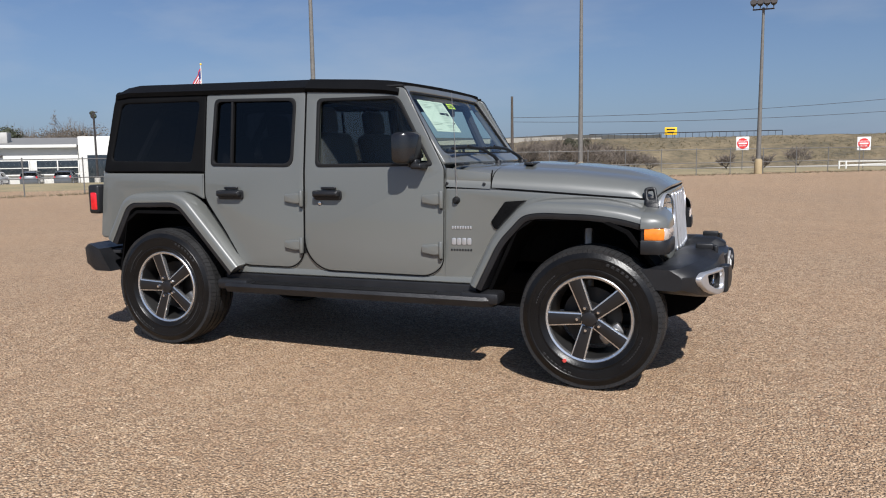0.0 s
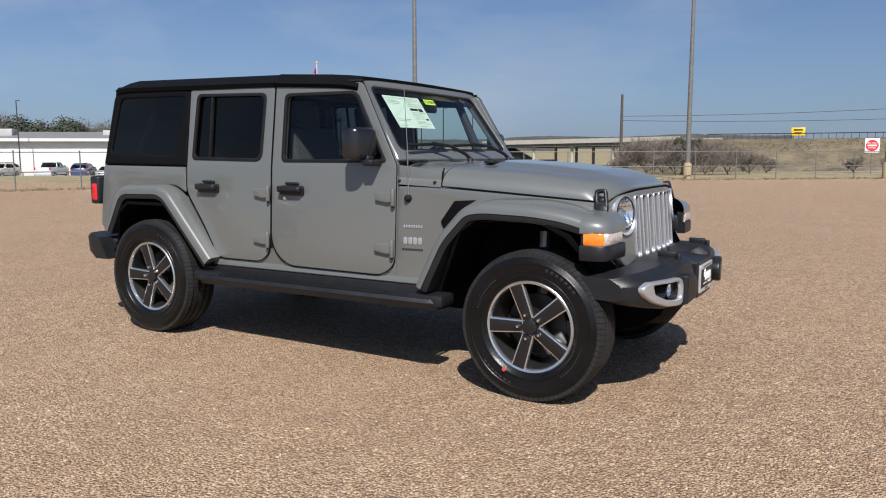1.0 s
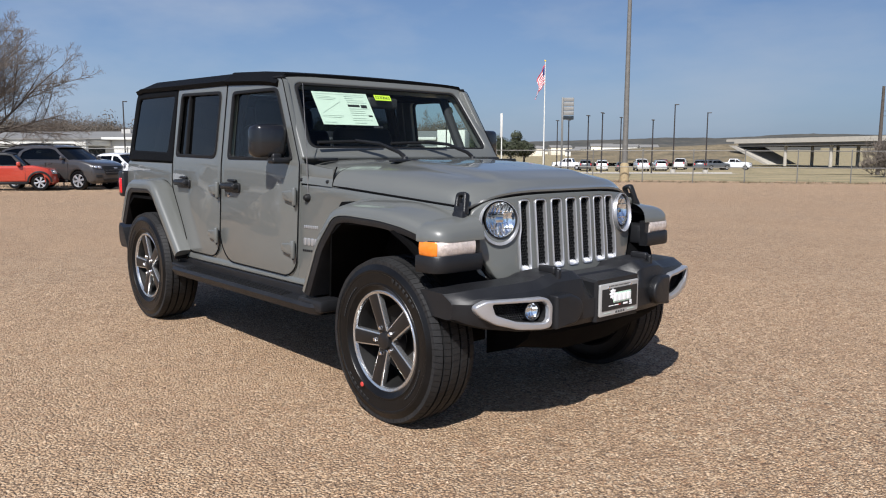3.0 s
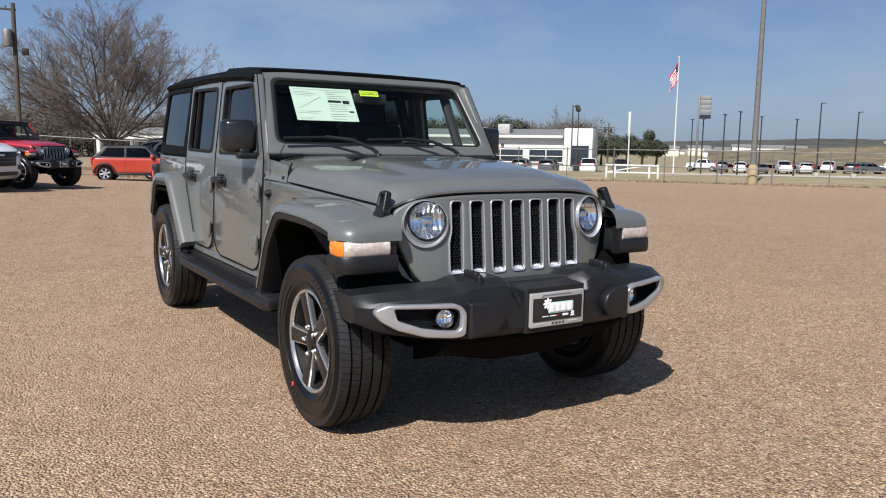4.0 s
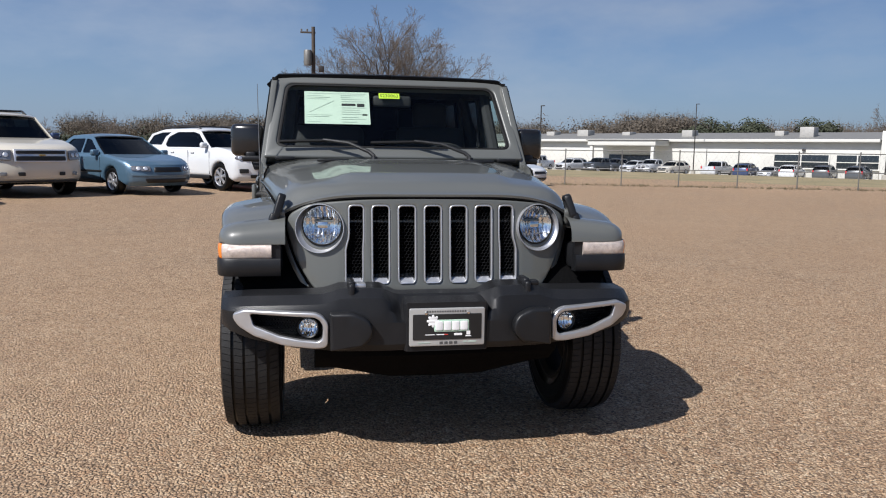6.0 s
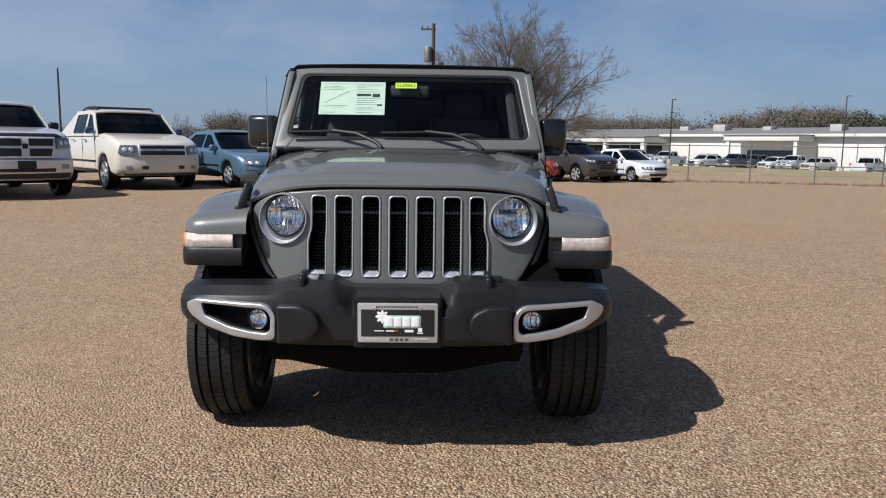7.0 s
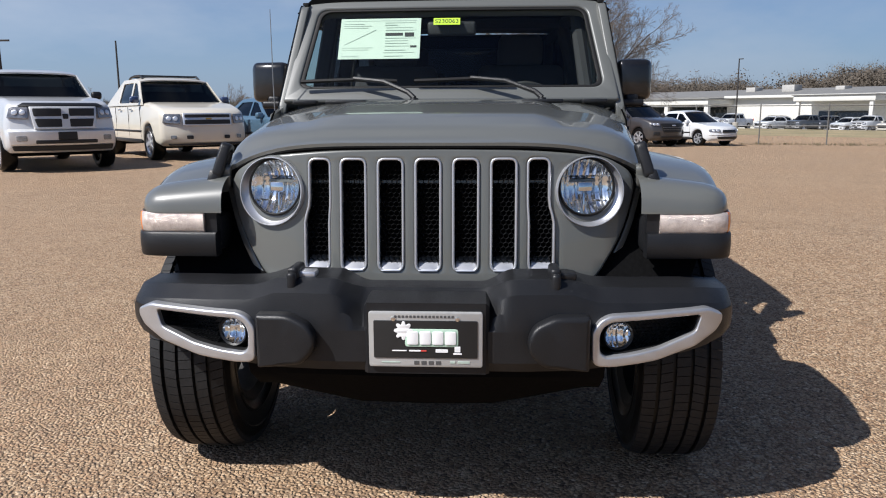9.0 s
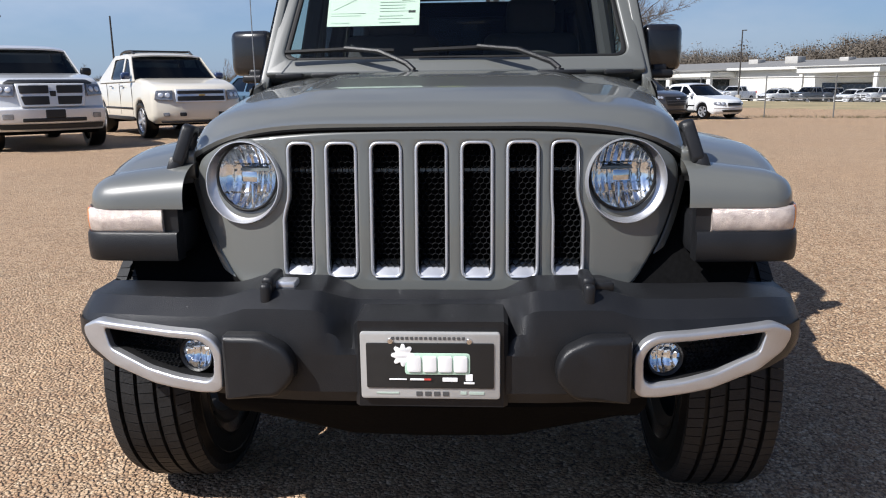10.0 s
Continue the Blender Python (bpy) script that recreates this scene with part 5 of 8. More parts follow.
def build_fence():
    f = thing("chain_link_fence", "galvanised pipe fence along the edge of the gravel lot", "fence", Matrix.Identity(4))
    pm = mesh_of("fence_post", merge(post(1.72, 0.028), moved(lathe([(0, 0.05), (0.03, 0.04), (0.042, 0)], 8, "z"), pose(0, 0, 1.70))))
    pm.materials.append(GALV)
    wires = bmesh.new()
    for (x0, y0), (x1, y1) in zip(FENCE, FENCE[1:]):
        L = math.hypot(x1 - x0, y1 - y0)
        n = max(1, round(L / 2.6))
        pts = [(x0 + (x1 - x0) * k / n, y0 + (y1 - y0) * k / n) for k in range(n + 1)]
        for x, y in pts[:-1]:
            p = part("fence_post", pm, None, f)
            p.location = (x, y, ground_z(x, y))
        for z in (1.66, 0.80):
            part("fence_rail", tube([(x, y, ground_z(x, y) + z) for x, y in pts], 0.024, 6), GALV, f)
        # chain-link wires
        for (ax, ay), (bx, by) in zip(pts, pts[1:]):
            az = ground_z(ax, ay)
            m = 12
            for k in range(-4, m):
                for sgn in (0, 1):
                    t0, t1 = k / m, k / m + 4 / m
                    z0, z1 = 0.05, 1.64
                    c0, c1 = max(0, t0), min(1, t1)
                    if c1 <= c0:
                        continue
                    za, zb = z0 + (z1 - z0) * (c0 - t0) / (t1 - t0), z0 + (z1 - z0) * (c1 - t0) / (t1 - t0)
                    if sgn:
                        za, zb = z0 + z1 - za, z0 + z1 - zb
                    p, q = Vector((ax + (bx - ax) * c0, ay + (by - ay) * c0, az + za)), Vector((ax + (bx - ax) * c1, ay + (by - ay) * c1, az + zb))
                    vs = [wires.verts.new(v) for v in (p, q, q + Vector((0, 0, 0.006)), p + Vector((0, 0, 0.006)))]
                    wires.faces.new(vs)
    part("fence_wire", wires, GALV, f, smooth=False)


def build_light_poles():
    for (x, y), lamps in (((-20.5, 32.6), False), ((-7.7, 43.4), False), ((2.8, 49.9), True)):
        p = thing("floodlight_pole", "tall grey floodlight pole with four lamps" if lamps else "tall weathered grey pole on a concrete foot", "pole", put(x, y))
        part("shaft", post(10.7 if lamps else 14.5, 0.16, 0.08, 12), POLE_GREY, p)
        part("foot", moved(lathe([(0, 1.02), (0.17, 1.0), (0.24, 0.9), (0.26, 0.0)], 14, "z"), pose(0, 0, 0)), FOOT_TAN, p, "tan sleeve round the foot")
        if lamps:
            part("crossarm", tube([(-0.65, 0, 10.6), (0.65, 0, 10.6)], 0.05), POLE_DARK, p)
            for k in range(4):
                part("floodlight", moved(merge(lathe([(0, 0.0), (0.12, 0.02), (0.2, 0.16), (0.22, 0.34), (0, 0.34)], 12), box(0.06, 0.1, 0.3, 0.01, (0, 0, -0.2))), pose(-0.6 + 0.4 * k, -0.1, 10.85, 35, 0, 180)), POLE_DARK, p)


def build_wood_poles():
    for x, y, h, tr in ((-37.4, 0.15, 7.8, True), (-61.3, -31.6, 7.2, False), (-38, -27, 5.6, False)):
        p = thing("utility_pole", "weathered wooden utility pole with transformers" if tr else "weathered wooden utility pole", "pole", put(x, y))
        part("shaft", post(h, 0.115 if tr else 0.10, 0.095 if tr else 0.07, 10), POLE_WOOD if tr else POLE_DARK, p)
        if h < 6:
            part("crossarm", box(0.1, 1.3, 0.1, 0.01, (0, 0, h - 0.5)), POLE_DARK, p)
        if tr:
            part("transformer", moved(lathe([(0, 0), (0.2, 0.02), (0.22, 0.1), (0.22, 0.75), (0.18, 0.82), (0, 0.84)], 14, "z"), pose(0.1, -0.30, 5.75)), GALV, p, "grey transformer can")
            part("transformer", box(0.5, 0.3, 0.3, 0.04, (0.0, 0.42, 5.6)), POLE_DARK, p)
            part("crossarm", box(0.09, 0.8, 0.09, 0.01, (0, -0.28, 7.5)), POLE_WOOD, p)
            for k in range(3):
                part("insulator", moved(lathe([(0, 0), (0.05, 0.02), (0.05, 0.12), (0, 0.14)], 8, "z"), pose(0, -0.62 + 0.30 * k, 7.55)), GALV, p)
    x, y = at_heading((4.06, -3.47), 108.3, 74)
    p = thing("utility_pole", "dark wooden utility pole beside the road", "pole", put(x, y))
    part("shaft", post(7.3, 0.17, 0.11, 10), POLE_WOOD, p)
    # two wires that sag towards the far side of the road
    for dz, end in ((5.15, 10.0), (4.75, 8.0)):
        a, b = Vector((x, y, dz - 0.4)), Vector(at_heading((2.28, -5.05), 70, 120) + (end,))
        pts = [a.lerp(b, t / 16) - Vector((0, 0, 1.2 * 4 * (t / 16) * (1 - t / 16))) for t in range(17)]
        tagged(part("power_line", tube(pts, 0.022, 5), POLE_DARK, None), "thin black power line sagging between poles", "cable")


def build_lot_lamps():
    for h, d, top in ((129.6, 105, 2.35), (128.2, 103, 2.65), (127.2, 101, 2.84), (125.8, 112, 2.5), (123.6, 104, 2.31), (130.3, 128, 2.3)):
        x, y = at_heading((4.95, -1.85), h, d)
        g = ground_z(x, y)
        H = 1.3 + d * math.tan(radians(top)) - g
        p = thing("street_lamp", "dark twin-head lot lamp far off", "street lamp", put(x, y, 0, 120), "lot lamps")
        part("shaft", post(H, 0.11, 0.07), POLE_DARK, p)
        part("lamp_head", merge(box(0.75, 0.34, 0.1, 0.03, (0.55, 0, H)), box(0.75, 0.34, 0.1, 0.03, (-0.55, 0, H))), POLE_DARK, p)
    for eye, h, d, top in (((4.06, -3.47), 121.2, 90, 3.35), ((4.06, -3.47), 119.0, 92, 2.75), ((5.2, -1.0), 151.25, 115, 3.45), ((5.2, -1.0), 139.3, 88, 3.25), ((5.0, 0.24), 162.8, 88, 3.35)):
        x, y = at_heading(eye, h, d)
        g = ground_z(x, y)
        H = 1.3 + d * math.tan(radians(top)) - g
        p = thing("street_lamp", "slim dark parking lot lamp on a concrete foot", "street lamp", put(x, y, 0, h - 90), "parking lamps")
        part("shaft", post(H, 0.085, 0.06), POLE_DARK, p)
        part("lamp_head", box(0.5, 0.26, 0.09, 0.03, (0.18, 0, H)), POLE_DARK, p)
        part("foot", moved(lathe([(0, 0.7), (0.26, 0.7), (0.3, 0.66), (0.3, 0)], 12, "z"), pose(0, 0, 0)), CONCRETE, p)


def build_masts():
    x, y = at_heading((5.2, -1.0), 138.75, 104)
    H = 1.3 + 104 * math.tan(radians(3.2)) - ground_z(x, y)
    p = thing("floodlight_mast", "thin dark mast with a cluster of floodlights", "pole", put(x, y))
    part("shaft", post(H, 0.09, 0.06), POLE_DARK, p)
    for k in range(6):
        part("floodlight", moved(lathe([(0, 0.0), (0.2, 0.05), (0.26, 0.3), (0, 0.34)], 10), pose(-0.5 + 0.2 * k, -0.1, H - 0.1 - 0.22 * (k % 3), 20, 0, 25 * k)), FOLIAGE if k % 2 else POLE_DARK, p)
    x, y = at_heading((5.2, -1.0), 136.35, 150)
    H = 1.3 + 150 * math.tan(radians(2.05)) - ground_z(x, y)
    p = thing("utility_pole", "small far utility pole with a crossarm", "pole", put(x, y, 0, 35))
    part("shaft", post(H, 0.14, 0.11), POLE_WOOD, p)
    part("crossarm", box(2.2, 0.12, 0.12, 0.02, (0, 0, H - 0.9)), POLE_WOOD, p)
    for dx in (-0.7, 0.4):
        part("transformer", moved(lathe([(0, 0), (0.22, 0.02), (0.24, 0.8), (0, 0.85)], 10, "z"), pose(dx, 0.2, H - 1.9)), POLE_DARK, p)


def build_flag():
    x, y = at_heading((4.95, -1.85), 131.5, 92)
    g = ground_z(x, y)
    H = 1.3 + 92 * math.tan(radians(6.55)) - g
    p = thing("flagpole", "white flagpole with a striped flag hanging from its top", "flagpole", put(x, y, 0, 55))
    part("shaft", post(H, 0.09, 0.045, 10), WHITE_WALL, p)
    part("ball", moved(lathe([(0, -0.12), (0.09, -0.08), (0.12, 0), (0.09, 0.08), (0, 0.12)], 12, "z"), pose(0, 0, H + 0.08)), SIGN_YELLOW, p)

    def cloth(u0, u1, v0, v1, off=0.0):
        rows = []
        for i in range(13):
            u = u0 + (u1 - u0) * i / 12
            rows.append([(-u * 0.34 + 0.08 * math.sin(v * 2.0) * u, 0.30 * math.sin(u * 3.2 + 0.8 * v) * min(1, u) + off, H - 0.25 - v - u * 0.60 - 0.03 * u * u) for v in (v0, (v0 + v1) / 2, v1)])
        bm = loft(rows, False, False)
        bmesh.ops.solidify(bm, geom=bm.faces[:], thickness=0.01)
        return bm
    flag = part("flag", cloth(0.02, 3.0, 0.0, 0.17), FLAG_RED, p, "striped cloth flag")
    for k in range(1, 13):
        part("stripe", cloth(0.02 if k > 6 else 1.28, 3.0, 0.17 * k, 0.17 * (k + 1)), FLAG_RED if k % 2 == 0 else FLAG_WHITE, flag)
    part("canton", cloth(0.02, 1.3, 0.0, 1.19, 0.012), FLAG_BLUE, flag)


def build_signs():
    for h, d, top in ((90.5, 66, 0.9), (83.1, 70, 0.72)):
        x, y = at_heading((2.28, -5.05), h, d)
        s = thing("road_sign", "red and white square no-entry sign on a thin post", "road sign", put(x, y, 0, 0))
        H = 1.3 + d * math.tan(radians(top)) - ground_z(x, y)
        part("post", post(H, 0.03), GALV, s)
        part("board", box(0.95, 0.02, 1.05, 0.004, (0, -0.045, H - 0.5)), WHITE, s)
        part("disc", moved(lathe([(0, 0.005), (0.42, 0.005), (0.42, 0), (0, 0)], 28), pose(0, -0.062, H - 0.5)), SIGN_RED, s)
        part("bar", box(0.62, 0.006, 0.11, 0.001, (0, -0.072, H - 0.5)), WHITE, s)
        part("lettering", moved(letters("DO NOT", 0.17, 0.001), pose(0, -0.072, H - 0.33, 90, 0, 0)), WHITE, s, smooth=False)
        part("lettering", moved(letters("ENTER", 0.17, 0.001), pose(0, -0.072, H - 0.68, 90, 0, 0)), WHITE, s, smooth=False)
    x, y = at_heading((2.28, -5.05), 95.3, 150)
    s = thing("billboard", "orange-yellow sign on posts beside the highway", "sign", put(x, y, 0, 5))
    z = 1.3 + 150 * math.tan(radians(1.43)) - ground_z(x, y)
    part("board", box(2.2, 0.12, 1.4, 0.02, (0, 0, z)), SIGN_YELLOW, s)
    part("bar", box(1.5, 0.02, 0.28, 0.005, (0, -0.075, z + 0.3)), BLACK_INK, s)
    part("bar", box(1.2, 0.02, 0.28, 0.005, (0, -0.075, z - 0.25)), BLACK_INK, s)
    for dx in (-0.7, 0.7):
        part("post", moved(post(z, 0.07), pose(dx, 0.1, 0)), POLE_GREY, s)
    # tall panel sign on a mast
    x, y = at_heading((4.95, -1.85), 129.5, 140)
    g = ground_z(x, y)
    H = 1.3 + 140 * math.tan(radians(3.97)) - g
    s = thing("pylon_sign", "tall grey roadside sign with stacked panels", "sign", put(x, y, 0, 35))
    part("mast", box(0.35, 0.4, H, 0.05, (-1.0, 0, H / 2)), GALV, s)
    for k in range(5):
        part("panel", box(1.8, 0.4, 0.68, 0.05, (0.1, 0, H - 0.4 - 0.8 * k)), GREY_ROOF if k < 4 else DARK_GLASS, s)
    # white banner pole and gate at the lot entrance
    x, y = at_heading((4.95, -1.85), 134.7, 84)
    s = thing("banner_pole", "white pole with a narrow banner", "pole", put(x, y))
    H = 1.3 + 84 * math.tan(radians(2.84)) - ground_z(x, y)
    part("shaft", post(H, 0.08, 0.05), WHITE_WALL, s)
    part("banner", box(0.3, 0.06, 2.6, 0.01, (0, -0.05, H - 1.3)), WHITE_WALL, s)
    for h, d in ((134.6, 47), (80.5, 70)):
        x, y = at_heading((4.95, -1.85) if h > 100 else (2.28, -5.05), h, d)
        gt = thing("pipe_gate", "white pipe gate across the lot entrance", "gate", put(x, y, 0, 40 if h > 100 else 8))
        w, up = (1.5, 0.72) if h > 100 else (5.0, 0.55)
        for dx in (-w, -w + 0.5, w - 0.5, w):
            part("gate_post", box(0.12, 0.12, 1.15 * up, 0.02, (dx, 0, 0.57 * up)), WHITE_WALL, gt)
        part("gate_rail", box(2 * w, 0.08, 0.1, 0.02, (0, 0, 1.05 * up)), WHITE_WALL, gt)
        part("gate_rail", box(2 * w, 0.08, 0.1, 0.02, (0, 0, 0.45 * up)), WHITE_WALL, gt)
        part("gate_brace", tube([(-w, 0, 0.45 * up), (w * 0.6, 0, 1.05 * up)], 0.04, 6), WHITE_WALL, gt)


# the long white building: x runs along its front from its tower end
FRONT = pose(-76.9, 74.0, -1.85, 0, 0, 38.6 + 180) @ Matrix.Scale(1.4, 4)


def build_building():
    b = thing("dealership_building", "long low white commercial building with a grey roof", "building", FRONT)
    part("wall", box(38, 16, 3.7, 0.03, (22, -8.0, 1.85)), WHITE_WALL, b)
    part("tower", box(2.9, 3.6, 4.5, 0.04, (1.45, -1.4, 2.25)), WHITE_WALL, b)
    part("tower_door", box(1.8, 0.3, 2.6, 0.02, (1.25, 0.32, 1.45)), DARK_GLASS, b)
    part("roof", loft([[(2.95, 0.6, 3.7), (2.95, -8, 4.62), (2.95, -16.5, 3.7), (2.95, -16.5, 3.55), (2.95, 0.6, 3.55)], [(60, 0.6, 3.7), (60, -8, 4.62), (60, -16.5, 3.7), (60, -16.5, 3.55), (60, 0.6, 3.55)]]), GREY_ROOF, b, angle=10)
    part("fascia", box(38, 0.1, 0.28, 0.02, (22, 0.62, 3.62)), WHITE_WALL, b)
    for x0, x1 in ((3.0, 6.6), (7.2, 12.2)):
        w = part("window_band", box(x1 - x0, 0.12, 1.25, 0.01, ((x0 + x1) / 2, 0.02, 1.65)), DARK_GLASS, b, "dark shop windows")
        n = 2
        for k in range(n + 1):
            part("mullion", box(0.1, 0.1, 1.3, 0.01, (x0 + (x1 - x0) * k / n, 0.1, 1.65)), WHITE_WALL, w)
        part("transom", box(x1 - x0, 0.08, 0.08, 0.01, ((x0 + x1) / 2, 0.1, 1.62)), WHITE_WALL, w)
        part("window_sill", box(x1 - x0 + 0.2, 0.25, 0.12, 0.02, ((x0 + x1) / 2, 0.1, 0.98)), WHITE_WALL, w)
    # first canopy with its glazed recess, then the drive-through canopy
    part("canopy", box(8.0, 3.4, 0.55, 0.03, (27.0, 1.9, 3.3)), WHITE_WALL, b)
    part("canopy_roof", box(8.3, 3.7, 0.08, 0.02, (27.0, 1.9, 3.62)), GREY_ROOF, b)
    part("recess", box(5.2, 0.2, 1.9, 0.02, (27.6, 0.02, 1.1)), DARK_GLASS, b, "dark glazed entrance")
    for x in (23.4, 30.6):
        part("canopy_post", box(0.35, 0.35, 3.2, 0.03, (x, 3.3, 1.5)), WHITE_WALL, b)
    part("wing", box(19, 16, 3.4, 0.03, (50.5, -10.0, 1.7)), WHITE_WALL, b)
    part("wing_canopy", box(19.5, 6.0, 0.6, 0.04, (50.0, 1.6, 3.1)), WHITE_WALL, b)
    part("wing_canopy_roof", box(20, 6.4, 0.08, 0.02, (50.0, 1.6, 3.45)), GREY_ROOF, b)
    part("wing_opening", box(16.5, 0.4, 2.5, 0.02, (50.2, -1.9, 1.3)), DARK_GLASS, b, "dark open service bays")
    for x in (40.6, 46.0, 51.4, 59.2):
        part("canopy_post", box(0.5, 0.5, 3.0, 0.04, (x, 4.2, 1.5)), WHITE_WALL, b)
    for x, y, w, h in ((10.0, -3, 1.3, 1.15), (22.6, -4, 1.2, 0.95), (13.2, -5, 0.9, 0.85), (36.3, -5, 1.5, 1.1), (41.6, -6, 1.2, 0.95), (31, -6, 1.0, 0.85)):
        part("roof_unit", box(w, 1.6, h, 0.05, (x, y, 3.85 + h / 2)), UNIT_GREY, b, "pale rooftop air unit")
    part("wall_lamp", box(0.3, 0.2, 0.2, 0.03, (9.5, 0.1, 2.75)), POLE_DARK, b)


def sheet(name, pts, material, label, category, lift=0.012):
    bm = bmesh.new()
    vs = [bm.verts.new((x, y, 0)) for x, y in pts]
    bm.faces.new(vs)
    for ax in (0, 1):
        lo, hi = min(p[ax] for p in pts), max(p[ax] for p in pts)
        cut(bm, ax, [lo + 4.0 * k for k in range(1, int((hi - lo) / 4.0) + 1)])
    bend(bm, lambda x, y, z: (x, y, ground_z(x, y) + lift))
    return tagged(part(name, bm, material, None), label, category, kind="structure")


def build_roads():
    u, n = Vector((math.cos(radians(38.6)), math.sin(radians(38.6)))), Vector((0.624, -0.781))
    R = Vector((-76.9, 74.0))
    q = lambda a, o: tuple(R + u * a + n * o)
    sheet("parking_lot", [q(-105, 0.7), q(6, 0.7), q(6, 36), q(-105, 36)], CONCRETE, "pale concrete parking lot before the building", "pavement", 0.03)
    sheet("road", [q(6, 3), q(120, 3), q(120, 18), q(6, 18)], CONCRETE, "pale road past the lot", "road", 0.03)
    sheet("frontage_road", [(-30, 62), (60, 82), (58, 91), (-32, 71)], CONCRETE, "pale frontage road below the embankment", "road", 0.03)


    eye = (4.95, -1.85)
    sheet("drive", [at_heading(eye, 133, 56), at_heading(eye, 133, 118), at_heading(eye, 118, 128), at_heading(eye, 118, 62)], PALE_DIRT, "pale dusty drive beyond the fence", "road", 0.02)


def build_embankment():
    # the grassy highway embankment, rising to a bridge
    e0 = (2.28, -5.05)
    rows = []
    for k in range(49):
        h = 45 + (106.5 - 45) * k / 48
        near, far = 96 - 8 * math.sin(radians(h - 60)), 118
        if h > 100:
            near += (h - 100) * 8
            far += (h - 100) * 9
        top = 1.3 + far * math.tan(radians(0.98)) - 0.25 * step(103, 106.5, h) + 0.12 * noise.noise((h, 0, 0))
        row = []
        for t in (0, 0.15, 0.35, 0.6, 0.85, 1.0, 1.3, 1.9):
            d = near + (far - near) * t
            x, y = at_heading(e0, h, d)
            g = ground_z(x, y)
            z = g - 0.05 + (top - g) * step(0, 1.0, min(t, 1.0)) if t <= 1 else top - 0.02
            z += 0.18 * noise.noise((x * 0.12, y * 0.12, 3.0)) * (0 < t < 1)
            row.append((x, y, z))
        rows.append(row)
    tagged(part("embankment", loft(rows, False, False), DRY_SLOPE, None), "long dry-grass highway embankment", "slope", kind="structure")
    rows = []
    for k in range(15):
        h = 116.6 + 12 * k / 14
        row = []
        for d, z in ((175, -1.0), (190, 0.8 - 0.05 * k), (205, 3.6 - 0.16 * k), (230, 3.9 - 0.16 * k), (260, 0.0)):
            x, y = at_heading((4.06, -3.47), h, d)
            row.append((x, y, z))
        rows.append(row)
    tagged(part("embankment", loft(rows, False, False), DRY_SLOPE, None), "bare brown slope beside the bridge", "slope", kind="structure")
    # guard rail on the crest
    g = thing("guard_rail", "thin dark guard rail along the highway crest", "guard rail", Matrix.Identity(4))
    pts = []
    for k in range(30):
        x, y = at_heading(e0, 88 + 13 * k / 29, 121)
        pts.append((x, y, 1.3 + 118 * math.tan(radians(0.98)) + 0.75))
    part("rail", tube(pts, 0.06, 4), POLE_DARK, g)
    for x, y, z in pts:
        part("post", tube([(x, y, z - 0.9), (x, y, z)], 0.03, 4), POLE_DARK, g)
    # the highway bridge
    br = thing("road_bridge", "concrete highway bridge with round columns", "bridge", Matrix.Identity(4))
    a, b = at_heading((4.06, -3.47), 116.4, 196), at_heading((4.06, -3.47), 104.6, 172)
    d = Vector((b[0] - a[0], b[1] - a[1], 0))
    L = d.length
    ang = math.degrees(math.atan2(d.y, d.x))
    base = pose(a[0], a[1], 0, 0, 0, ang)
    zt = lambda t: 3.85 + 0.35 * t
    deck = loft([[(L * t, -5, zt(t)), (L * t, 17, zt(t)), (L * t, 17, zt(t) - 0.45), (L * t, -5, zt(t) - 0.45)] for t in (0, 0.25, 0.5, 0.75, 1)])
    part("deck", moved(deck, base), CONCRETE, br)
    gird = loft([[(L * t, -4.6, zt(t) - 0.45), (L * t, 16.6, zt(t) - 0.45), (L * t, 16.6, zt(t) - 1.15), (L * t, -4.6, zt(t) - 1.15)] for t in (0.02, 0.5, 0.93)])
    part("girder", moved(gird, base), POLE_GREY, br)
    for side in (-1, 1):
        part("parapet", moved(loft([[(L * t, (side * 10.8 + 6), zt(t)), (L * t, (side * 11.0 + 6), zt(t)), (L * t, (side * 11.0 + 6), zt(t) + 0.55), (L * t, (side * 10.8 + 6), zt(t) + 0.55)] for t in (-0.05, 0.5, 1.12)]), base), CONCRETE, br)
    for t in (0.28, 0.52, 0.76):
        for y in (-3.5, 6, 15.5):
            part("column", moved(tube([(L * t, y, -1.6), (L * t, y, zt(t) - 1.1)], 0.36, 10), base), CONCRETE, br)
    part("abutment", moved(loft([[(0.5, -5, zt(0) - 1.1), (0.5, 5, zt(0) - 1.1), (9.5, 5, -1.3), (9.5, -5, -1.3)], [(-1.5, -5, zt(0) - 0.9), (-1.5, 5, zt(0) - 0.9), (8.3, 5, -1.3), (8.3, -5, -1.3)]]), base), CONCRETE, br)


